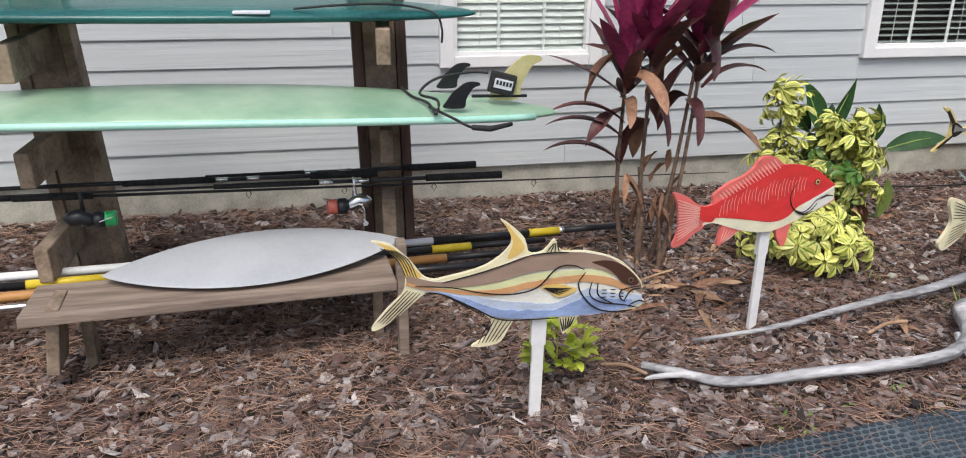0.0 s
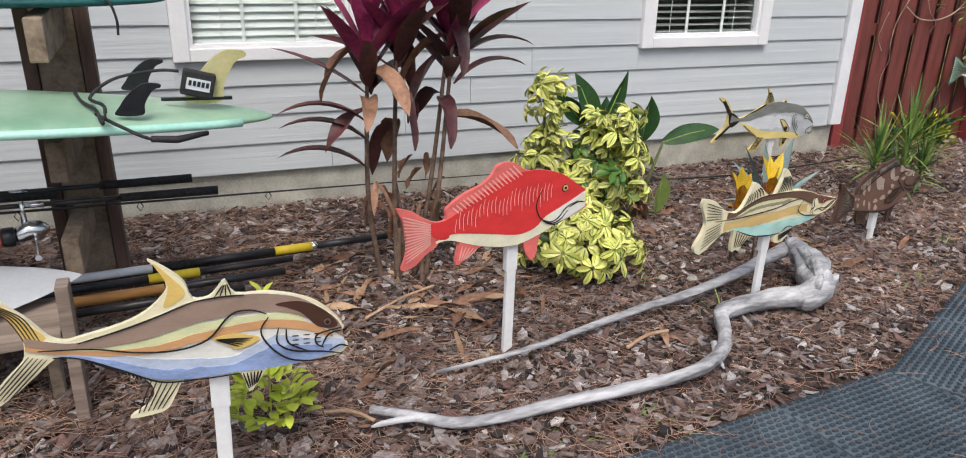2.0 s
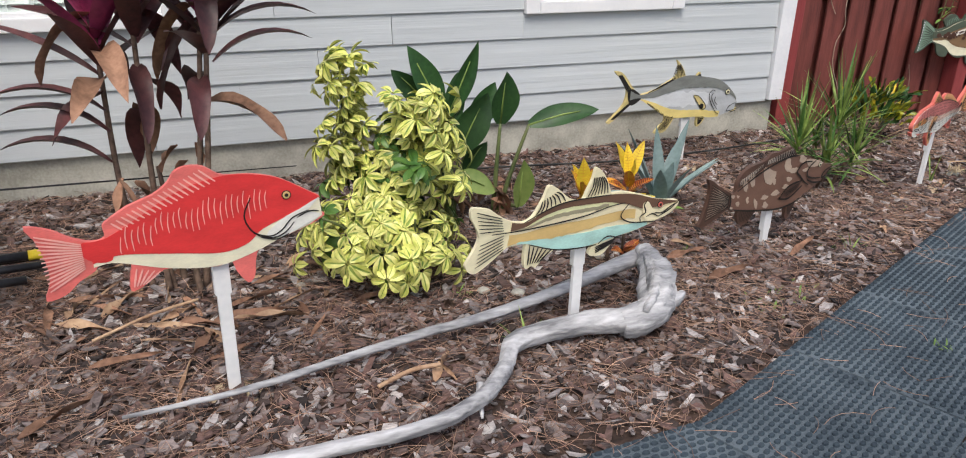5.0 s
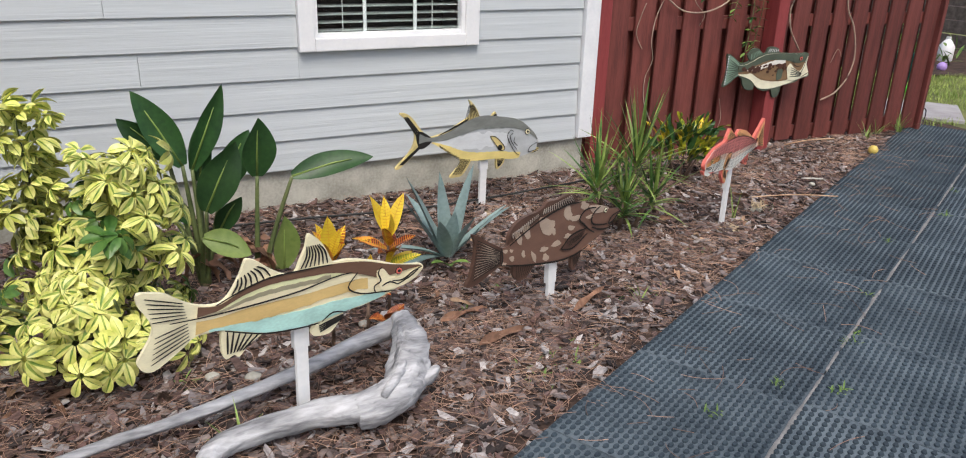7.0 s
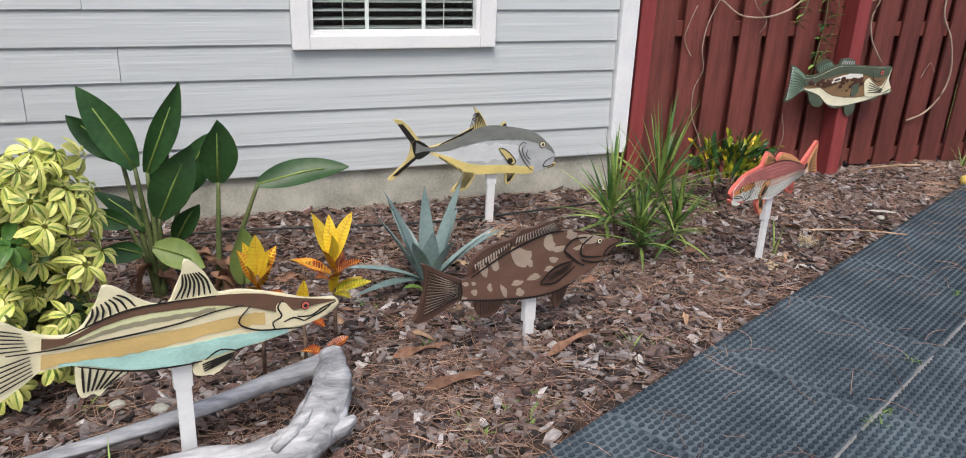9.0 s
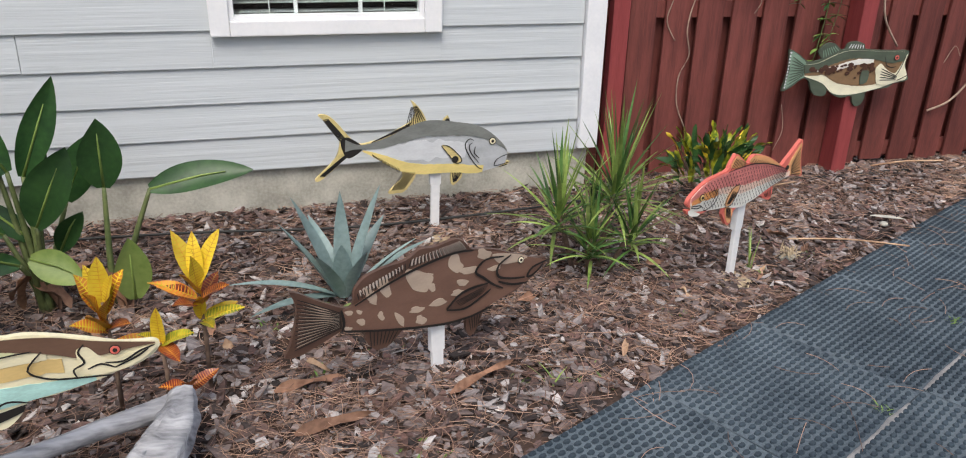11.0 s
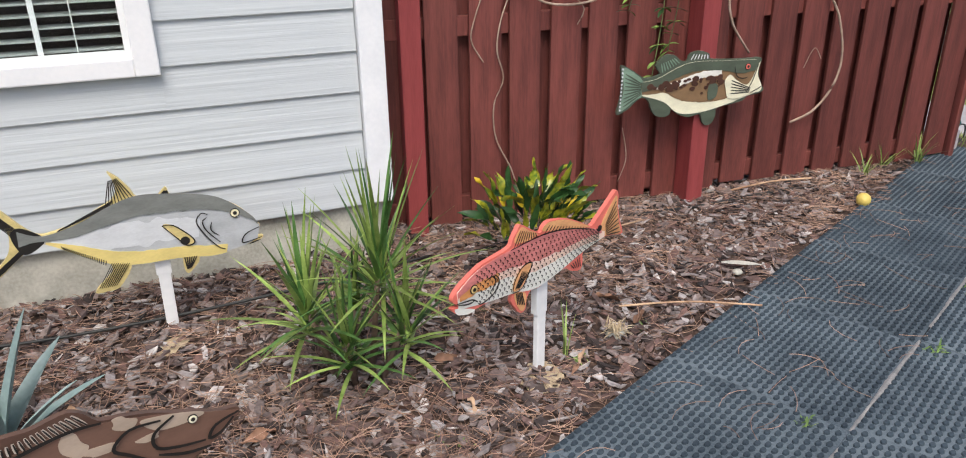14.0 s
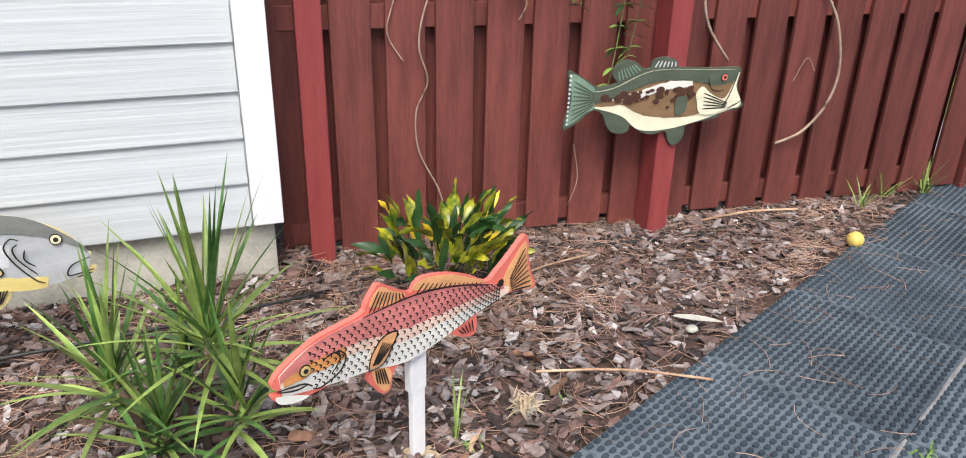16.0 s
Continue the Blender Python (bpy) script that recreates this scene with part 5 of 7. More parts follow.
def oval_board():
    s = thing("skimboard", pose(-0.07, 3.245, 0.362, 6, -0.8, 7.5), "plain grey-white oval board leaning over the bench", "board")
    part("body", board_mesh(1.19, 0.48, 0.018, rocker=0.0, nose=1.9, tail=2.0, full=0.85), M_FOAMWHITE, s, smooth=True)


green_board()
leash()
teal_board()
oval_board()

# ---- fishing gear ----
M_ROD = material("black_graphite_rod", (0.010, 0.010, 0.012), (0.03, 0.03, 0.034), scale=9, rough=0.35, bump=0.0)
M_FOAM = material("black_foam_grip", (0.010, 0.010, 0.010), (0.024, 0.024, 0.024), scale=60, rough=0.85, bump=0.3)
M_CHROME = material("bright_aluminium", (0.62, 0.63, 0.65), (0.78, 0.79, 0.8), scale=9, rough=0.25, metal=1.0, bump=0.0)
M_SPOOLG = material("green_line_spool", (0.02, 0.35, 0.10), (0.05, 0.5, 0.16), scale=40, rough=0.4, bump=0.0)
M_SPOOLR = material("red_anodised_spool", (0.35, 0.07, 0.05), (0.5, 0.13, 0.09), scale=30, rough=0.35, bump=0.0)
M_GOLDB = material("bronze_reel_metal", (0.28, 0.16, 0.05), (0.42, 0.25, 0.09), scale=20, rough=0.3, metal=0.9, bump=0.0)
M_YELLOWTAPE = material("yellow_pole_sleeve", (0.62, 0.46, 0.02), (0.75, 0.58, 0.05), scale=8, rough=0.45, bump=0.02)
M_ORANGEWOOD = material("varnished_orange_wood", (0.36, 0.16, 0.045), (0.52, 0.27, 0.09), scale=4, rough=0.4, bump=0.1, stretch=(0.6, 5, 5), fine=20)
M_WHITEPOLE = material("white_pole_paint", (0.72, 0.74, 0.76), (0.85, 0.86, 0.87), scale=6, rough=0.3, bump=0.0)


def pole(name, a, b, r, mats, label, category, r_end=None):
    """A straight pole; mats: (share from, share to, radius factor, material, part name)."""
    a, b = Vector(a), Vector(b)
    t = thing(name, Matrix.Translation(a), label, category)
    for s0, s1, f, m, nm in mats:
        g = lambda s: r + ((r_end if r_end is not None else r) - r) * s
        part(nm, tube([(b - a) * s0, (b - a) * (s0 * 0.5 + s1 * 0.5), (b - a) * s1], [g(s0) * f, g((s0 + s1) / 2) * f, g(s1) * f], 10), m, t, smooth=True)
    return t


def rods():
    specs = [((1.608, 3.618, 0.58), (-1.6, 3.72, 0.575)), ((1.522, 3.80, 0.584), (-1.6, 3.84, 0.57)), ((1.04, 3.68, 0.60), (-1.7, 3.76, 0.59))]
    for a, b in specs:
        pole("fishing_rod", a, b, 0.013, [(0, 0.11, 1.35, M_FOAM, "butt_grip"), (0.11, 0.19, 0.8, M_ROD, "reel_seat"), (0.19, 0.21, 1.0, M_CHROME, "hood"),
                                          (0.21, 0.24, 0.85, M_ROD, "seat"), (0.24, 0.26, 1.0, M_CHROME, "hood"), (0.26, 0.40, 1.2, M_FOAM, "fore_grip"), (0.40, 1.0, 0.6, M_ROD, "blank")],
             "black fishing rod laid across the rack arms", "fishing rod", 0.004)
    t = pole("fishing_rod", (-1.32, 3.535, 0.62), (2.955, 3.952, 0.43), 0.013, [(0, 0.10, 1.2, M_FOAM, "butt_grip"), (0.10, 0.20, 0.9, M_ROD, "reel_seat"), (0.20, 0.27, 1.25, M_FOAM, "fore_grip"), (0.27, 1.0, 0.7, M_ROD, "blank")],
             "black fishing rod laid across the rack arms", "fishing rod", 0.003)
    for s in (0.42, 0.52, 0.62, 0.74):
        c = Vector((4.25, 0.4, -0.18)) * s
        part("line_guide", tube([c + Vector((0, 0, 0)), c + Vector((0.012, 0, -0.02)), c + Vector((0, 0, -0.04)), c + Vector((-0.012, 0, -0.02)), c], [0.0025] * 5, 5), M_ROD, t)


def reel(x, y, z, spool, body, turn):
    r = thing("fishing_reel", pose(x, y, z, 0, 0, turn), "spinning reel hanging under a rod", "fishing reel")
    part("foot", tube([(0, 0, 0.13), (0, 0, 0.09), (0.0, 0, 0.045)], [0.009, 0.007, 0.012], 8), body, r, smooth=True)
    part("body", tube([(-0.075, 0, 0.02), (-0.05, 0, 0.015), (-0.01, 0, 0.02), (0.025, 0, 0.0), (0.04, 0, 0.0)], [0.012, 0.034, 0.036, 0.03, 0.018], 12), body, r, smooth=True)
    part("rotor", tube([(0.035, 0, 0), (0.04, 0, 0), (0.075, 0, 0), (0.08, 0, 0)], [0.028, 0.036, 0.036, 0.03], 14), M_FIN, r, smooth=True)
    part("spool", tube([(0.08, 0, 0), (0.085, 0, 0), (0.095, 0, 0), (0.12, 0, 0), (0.125, 0, 0)], [0.03, 0.036, 0.033, 0.034, 0.03], 14), spool, r, smooth=True)
    part("bail_wire", tube([(0.06, -0.036, 0), (0.11, -0.05, 0.02), (0.14, -0.02, 0.035), (0.12, 0.03, 0.03)], [0.0025] * 4, 5), M_CHROME, r)
    part("crank_handle", tube([(-0.03, 0.03, 0), (-0.03, 0.075, 0), (-0.03, 0.08, -0.05), (-0.03, 0.11, -0.055)], [0.006, 0.005, 0.005, 0.012], 7), M_CHROME, r)


rods()
reel(-0.20, 3.60, 0.475, M_SPOOLG, M_FIN, 8)
reel(0.93, 3.61, 0.475, M_SPOOLR, M_CHROME, 185)


def poles():
    end = Vector((2.429, 4.12, 0.10))
    pole("boat_pole", (-1.52, 3.415, 0.30), end, 0.019, [(0, 0.72, 1, M_WHITEPOLE, "tube"), (0.72, 0.76, 1.05, M_FOAM, "grip"), (0.76, 0.855, 1.0, M_ROD, "tube"), (0.855, 0.90, 1.12, M_YELLOWTAPE, "yellow_sleeve"), (0.90, 0.907, 1.15, M_CHROME, "collar"), (0.907, 1, 0.95, M_ROD, "tube")],
         "black and white telescopic pole with yellow sleeves", "pole")
    pole("boat_pole", (-1.52, 3.355, 0.28), (1.926, 3.952, 0.11), 0.018, [(0, 0.31, 1, M_ROD, "tube"), (0.31, 0.41, 1.1, M_YELLOWTAPE, "yellow_sleeve"), (0.41, 0.82, 1, M_ROD, "tube"), (0.82, 0.88, 1.15, M_YELLOWTAPE, "yellow_sleeve"), (0.88, 1, 0.9, M_ROD, "tube")],
         "black pole with yellow sleeves", "pole")
    pole("wooden_pole", (-1.52, 3.275, 0.27), (1.874, 3.842, 0.10), 0.022, [(0, 0.85, 1, M_ORANGEWOOD, "shaft"), (0.85, 1, 0.8, M_ROD, "tip")], "varnished orange-brown wooden pole", "pole")
    pole("boat_pole", (-1.52, 3.215, 0.25), (1.685, 3.759, 0.08), 0.016, [(0, 0.8, 1, M_CHROME, "tube"), (0.8, 1, 1.1, M_ROD, "grip")], "aluminium pole with black grip", "pole")
    pole("boat_pole", (-1.52, 3.495, 0.27), (2.083, 4.165, 0.06), 0.015, [(0, 1, 1, M_ROD, "tube")], "thin black pole lying with the others", "pole")


poles()


# ---- plants ----
def leaf_mat(name, dark, light, rough=0.4, scale=7, vary=0.25, stretch=(1, 1, 1)):
    return material(name, dark, light, scale=scale, rough=rough, bump=0.1, per_piece=vary, fine=50, stretch=stretch, dist=0.004)


L_DARKGREEN = leaf_mat("glossy_dark_leaf", (0.012, 0.042, 0.012), (0.035, 0.095, 0.024), 0.42)
L_PALEUNDER = leaf_mat("pale_leaf_underside", (0.15, 0.23, 0.05), (0.26, 0.34, 0.09), 0.5)
L_STALK = leaf_mat("green_stalk", (0.06, 0.09, 0.03), (0.16, 0.19, 0.07), 0.5)
L_SCHEF = leaf_mat("variegated_yellow_leaf", (0.46, 0.50, 0.09), (0.78, 0.74, 0.27), 0.38, scale=30, vary=0.3)
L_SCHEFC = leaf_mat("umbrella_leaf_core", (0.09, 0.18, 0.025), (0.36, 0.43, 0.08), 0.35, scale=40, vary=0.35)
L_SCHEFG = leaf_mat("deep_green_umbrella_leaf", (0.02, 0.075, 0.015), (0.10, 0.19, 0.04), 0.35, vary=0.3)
L_LIME = leaf_mat("lime_leaf", (0.30, 0.38, 0.03), (0.58, 0.62, 0.09), 0.45)
L_AGAVE = leaf_mat("blue_grey_agave", (0.15, 0.225, 0.215), (0.29, 0.385, 0.375), 0.5, scale=4)
L_CROT_Y = leaf_mat("yellow_croton_leaf", (0.62, 0.42, 0.02), (0.80, 0.62, 0.05), 0.35, scale=14)
L_CROT_O = leaf_mat("orange_croton_leaf", (0.36, 0.08, 0.015), (0.75, 0.32, 0.05), 0.35, scale=26)
L_CROT_G = leaf_mat("green_yellow_croton_leaf", (0.03, 0.10, 0.01), (0.45, 0.42, 0.03), 0.3, scale=22)
L_CROT_V = leaf_mat("amber_leaf_vein", (0.42, 0.22, 0.02), (0.62, 0.36, 0.03), 0.4, scale=20)
L_CROT_R = leaf_mat("dark_red_croton_leaf", (0.10, 0.012, 0.01), (0.30, 0.05, 0.02), 0.35, scale=20)
L_MAGENTA = leaf_mat("magenta_cordyline_leaf", (0.13, 0.012, 0.045), (0.40, 0.05, 0.15), 0.4, vary=0.35)
L_MAROON = leaf_mat("dull_maroon_leaf", (0.035, 0.014, 0.015), (0.14, 0.05, 0.05), 0.45, vary=0.35)
L_DRY = leaf_mat("dry_brown_leaf", (0.12, 0.06, 0.035), (0.34, 0.19, 0.12), 0.75, vary=0.35)
L_CANE = leaf_mat("brown_cane", (0.08, 0.05, 0.035), (0.22, 0.15, 0.11), 0.8, scale=20)
L_DRAC = leaf_mat("fresh_green_strap_leaf", (0.11, 0.18, 0.035), (0.31, 0.41, 0.11), 0.4, vary=0.4)
L_DRACB = leaf_mat("darker_strap_leaf", (0.03, 0.085, 0.02), (0.10, 0.20, 0.05), 0.4, vary=0.35)
L_WEED = leaf_mat("small_weed_leaf", (0.08, 0.16, 0.03), (0.22, 0.34, 0.08), 0.5)


def around(az, el):
    a, e = radians(az), radians(el)
    return Vector((math.cos(a) * math.cos(e), math.sin(a) * math.cos(e), math.sin(e)))


def one_leaf(name, parent, mat, *args, label="", **kw):
    return part(name, leaf(bmesh.new(), *args, **kw), mat, parent, label, smooth=True)


def schefflera():
    rng = random.Random(11)
    p = thing("umbrella_plant", Matrix.Translation((3.30, 3.711, 0)), "bushy umbrella plant with yellow and green leaves", "shrub")
    meshes = []
    for v in range(14):
        bm = bmesh.new()
        n = rng.choice((6, 7, 7, 8))
        core = rng.uniform(0.1, 0.5) if v < 9 else 0.75
        for k in range(n):
            az = 360 * k / n + rng.uniform(-14, 14)
            variegated_leaf(bm, around(az, 0) * 0.01, around(az, rng.uniform(-30, 25)), rng.uniform(0.062, 0.092), rng.uniform(0.030, 0.042), rng.uniform(0.5, 1.5), core * rng.uniform(0.6, 1.3))
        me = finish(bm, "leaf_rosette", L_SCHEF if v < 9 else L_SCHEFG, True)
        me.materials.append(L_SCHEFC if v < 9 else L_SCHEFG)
        meshes.append(me)
    left, mid = (-0.16, 0.12), (0.15, -0.06)
    stems = [((-0.06, 0.05, 0), (-0.14, 0.1, 0.5), (*left, 0.9)), ((0.02, -0.03, 0), (0.08, -0.05, 0.4), (*mid, 0.82)), ((0.1, -0.03, 0), (0.18, -0.04, 0.25), (0.29, -0.05, 0.42)),
             ((-0.05, -0.06, 0), (-0.15, -0.12, 0.22), (-0.3, -0.16, 0.34)), ((0.02, -0.06, 0), (0.06, -0.18, 0.2), (0.05, -0.26, 0.33)), ((0.0, 0.05, 0), (0.14, 0.08, 0.4), (0.2, 0.06, 0.7))]
    for q in stems:
        part("stem", tube(catmull(q, 4), [0.011 - 0.0008 * i for i in range(9)], 7), L_STALK, p, smooth=True)
    spots = []
    for _ in range(66):                       # tall slender shoot
        z, a, r = rng.uniform(0.36, 0.93), rng.uniform(0, 6.28), rng.uniform(0.03, 0.12)
        spots.append((left[0] + r * math.cos(a), left[1] + r * math.sin(a), z))
    for _ in range(98):                       # broader shoot
        z, a, r = rng.uniform(0.36, 0.80), rng.uniform(0, 6.28), rng.uniform(0.04, 0.17)
        spots.append((mid[0] + r * math.cos(a), mid[1] + r * math.sin(a), z))
    for _ in range(160):                      # wide skirt
        a, q = rng.uniform(0, 6.28), rng.random() ** 0.35
        z = rng.uniform(0.05, 0.44)
        w = 0.40 * math.sin(math.pi * min(1, 0.26 + z / 0.62))
        spots.append((-0.03 + w * q * math.cos(a), 0.8 * w * q * math.sin(a) - 0.05, z))
    for _ in range(34):                       # leaves between the shoots
        spots.append((rng.uniform(-0.12, 0.08), rng.uniform(-0.05, 0.1), rng.uniform(0.35, 0.66)))
    for x, y, z in spots:
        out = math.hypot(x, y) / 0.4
        # Inner leaves are more often deep green, which also paints in the core's shade.
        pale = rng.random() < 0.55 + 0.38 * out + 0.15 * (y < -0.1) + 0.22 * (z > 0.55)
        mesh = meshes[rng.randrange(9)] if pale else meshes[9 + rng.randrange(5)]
        tilt = 20 + 50 * min(1, out)
        az = math.degrees(math.atan2(y, x))
        m = pose(x, y, z, 0, 0, az) @ pose(0, 0, 0, 0, tilt + rng.uniform(-20, 20), 0) @ pose(0, 0, 0, 0, 0, rng.uniform(0, 360)) @ Matrix.Scale(rng.uniform(0.7, 1.1), 4)
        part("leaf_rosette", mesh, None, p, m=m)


def bird_of_paradise():
    p = thing("bird_of_paradise", Matrix.Translation((3.781, 4.23, 0)), "broad-leaved green plant with paddle leaves near the wall", "plant")
    near, far = (-0.05, -0.02, 0), (0.19, -0.02, 0)
    # clump, blade start, blade tip, width, droop, material
    blades = [(near, (-0.09, 0.0, 0.54), (-0.25, 0.0, 0.86), 0.135, 0.12, L_DARKGREEN), (near, (-0.05, 0.03, 0.51), (0.10, 0.03, 0.86), 0.11, 0.0, L_DARKGREEN),
              (near, (-0.14, 0.06, 0.56), (-0.31, 0.08, 0.74), 0.11, 0.2, L_DARKGREEN), (near, (-0.02, -0.05, 0.34), (0.12, -0.06, 0.63), 0.16, 0.1, L_DARKGREEN),
              (near, (0.07, 0.05, 0.40), (0.20, 0.06, 0.65), 0.13, 0.25, L_DARKGREEN), (far, (0.215, 0.0, 0.46), (0.23, -0.03, 0.72), 0.15, 0.35, L_DARKGREEN),
              (far, (0.37, 0.0, 0.44), (0.74, -0.02, 0.50), 0.12, 0.25, L_DARKGREEN), (near, (-0.05, -0.1, 0.24), (0.13, -0.16, 0.16), 0.12, 0.3, L_PALEUNDER),
              (far, (0.28, -0.12, 0.05), (0.29, -0.14, 0.30), 0.13, 0.05, L_PALEUNDER), (near, (-0.14, -0.02, 0.31), (-0.32, -0.03, 0.39), 0.09, 0.4, L_DARKGREEN),
              (near, (-0.06, 0.02, 0.26), (-0.25, 0.02, 0.45), 0.085, 0.3, L_DARKGREEN), (near, (-0.1, -0.06, 0.2), (-0.27, -0.12, 0.24), 0.09, 0.5, L_DARKGREEN),
              (near, (0.03, 0.0, 0.22), (0.13, -0.03, 0.38), 0.09, 0.3, L_DARKGREEN), (near, (-0.02, 0.05, 0.45), (0.02, 0.1, 0.7), 0.1, 0.1, L_DARKGREEN)]
    for k, (foot, b, tip, wd, dr, mt) in enumerate(blades):
        a, b, tip = Vector(foot) + Vector((0.015 * math.sin(k * 2.4), 0.015 * math.cos(k * 2.4), -0.01)), Vector(b), Vector(tip)
        part("stalk", tube(catmull([a, a.lerp(b, 0.5) + Vector((0, 0, 0.02)), b], 4), [0.015 - 0.0009 * i for i in range(9)], 7), L_STALK, p, smooth=True)
        way = (tip - b).normalized() + Vector((0, 0, dr * 0.5))
        one_leaf("leaf", p, mt, b, way, (tip - b).length * 1.03, wd, droop=dr, fold=0.42, n=12, shape=0.95, up=(0.35 * math.sin(k * 1.9), -0.85, 0.5), wave=0.03, twist=0.5 * math.sin(k * 2.7))
        part("midrib", tube([b, b.lerp(tip, 0.5) + Vector((0, -0.002, dr * 0.06)), b.lerp(tip, 0.75) + Vector((0, -0.002, dr * 0.045))], [0.006, 0.004, 0.002], 6), L_PALEUNDER, p, smooth=True)
    rng = random.Random(3)
    for k in range(18):
        x0 = rng.choice((-0.05, 0.19))
        one_leaf("dry_leaf", p, L_DRY, (x0 + rng.uniform(-0.05, 0.05), rng.uniform(-0.08, 0.04), rng.uniform(0.06, 0.16)), around(rng.uniform(0, 360), rng.uniform(-40, 40)), rng.uniform(0.1, 0.2), 0.05, droop=1.6, fold=0.6, n=5, wave=0.2)


def cordyline():
    rng = random.Random(7)
    p = thing("cordyline", Matrix.Translation((2.429, 3.82, 0)), "tall cordyline with magenta plumes and drooping maroon leaves", "plant")
    canes = [((-0.10, 0.02), (-0.16, 0.02, 0.45), (-0.15, 0.0, 1.14)), ((-0.04, -0.03), (-0.04, 0.0, 0.5), (-0.02, 0.0, 1.22)), ((0.06, 0.03), (0.14, 0.0, 0.5), (0.22, 0.0, 1.18)),
             ((0.10, -0.02), (0.17, -0.03, 0.5), (0.25, 0.0, 1.28)), ((0.02, 0.05), (0.0, 0.05, 0.3), (-0.02, 0.08, 0.5)), ((0.08, -0.05), (0.07, -0.05, 0.12), (0.06, -0.05, 0.22)), ((-0.02, 0.0), (-0.03, -0.02, 0.12), (-0.03, -0.03, 0.26))]
    for base, mid, top in canes:
        pts = catmull([(base[0], base[1], -0.02), mid, top], 6)
        part("cane", tube(pts, [0.014 - 0.0005 * i for i in range(13)], 8, rough=0.1, seed=len(pts)), L_CANE, p, smooth=True)
    for hx, hz, n in ((-0.15, 1.14, 18), (-0.02, 1.24, 18), (0.22, 1.2, 16), (0.26, 1.3, 20)):
        for k in range(n):
            t = k / n
            az, el = k * 137.5 + rng.uniform(-15, 15), 86 - 46 * t + rng.uniform(-8, 8)
            one_leaf("leaf", p, L_MAGENTA if t < 0.7 else L_MAROON, (hx, 0, hz - 0.36 * t + 0.08), around(az, el), rng.uniform(0.34, 0.48), rng.uniform(0.075, 0.105),
                     droop=0.12 + 0.4 * t, fold=0.3, n=8, shape=0.95, twist=rng.uniform(-0.5, 0.5))
    for k in range(18):
        c = canes[k % 4]
        z = rng.uniform(0.62, 1.1)
        q = Vector(c[1]).lerp(Vector(c[2]), min(1, max(0, (z - 0.45) / 0.55)))
        one_leaf("drooping_leaf", p, L_MAROON if rng.random() < 0.72 else L_DRY, q, around(rng.uniform(0, 360), rng.uniform(-35, 45)), rng.uniform(0.26, 0.42), rng.uniform(0.075, 0.10),
                 droop=rng.uniform(0.9, 2.2), fold=0.6, n=8, shape=0.85, wave=0.1, twist=rng.uniform(-1, 1))
    for az, z, x in ((172, 0.66, -0.17), (166, 0.78, -0.16), (178, 0.86, -0.16), (10, 1.02, 0.24), (4, 1.12, 0.25)):
        one_leaf("drooping_leaf", p, L_MAROON, (x, -0.02, z - 0.1), around(az, 45), 0.42, 0.065, droop=1.25, fold=0.5, n=9, shape=0.95)
    for k in range(22):
        one_leaf("dry_leaf", p, L_DRY, (rng.uniform(-0.16, 0.2), rng.uniform(-0.08, 0.08), rng.uniform(0.3, 0.6)), around(rng.uniform(0, 360), rng.uniform(-70, -5)), rng.uniform(0.12, 0.28), rng.uniform(0.02, 0.045),
                 droop=rng.uniform(0.6, 2), fold=0.9, n=6, wave=0.25, twist=rng.uniform(-1.5, 1.5))


def agave():
    rng = random.Random(5)
    p = thing("agave", Matrix.Translation((4.83, 4.01, 0)), "blue-grey agave rosette with pointed leaves", "plant")
    # compass turn, rise, length, width, droop
    blades = [(20, 72, 0.45, 0.075, 0.1), (150, 68, 0.43, 0.08, 0.1), (172, 60, 0.38, 0.06, 0.15), (185, 30, 0.43, 0.05, 0.45), (200, 16, 0.36, 0.055, 0.4), (-5, 42, 0.37, 0.06, 0.3),
              (-14, 50, 0.36, 0.055, 0.25), (265, 76, 0.27, 0.085, 0.1), (80, 75, 0.40, 0.07, 0.1), (110, 50, 0.36, 0.07, 0.3), (45, 48, 0.36, 0.065, 0.3), (235, 62, 0.28, 0.075, 0.2),
              (300, 64, 0.28, 0.07, 0.2)]
    for az, el, ln, wd, dr in blades:
        one_leaf("leaf", p, L_AGAVE, around(az, 0) * 0.03 + Vector((0, 0, 0.02)), around(az + rng.uniform(-4, 4), el), ln, wd, droop=dr, fold=0.5, n=10, shape=0.72, wave=0.015)
    for az in (250, 200, 300):
        one_leaf("leaf", p, L_WEED, (-0.03, -0.08, 0.0), around(az, 40), 0.13, 0.05, droop=0.6, fold=0.4, n=6)


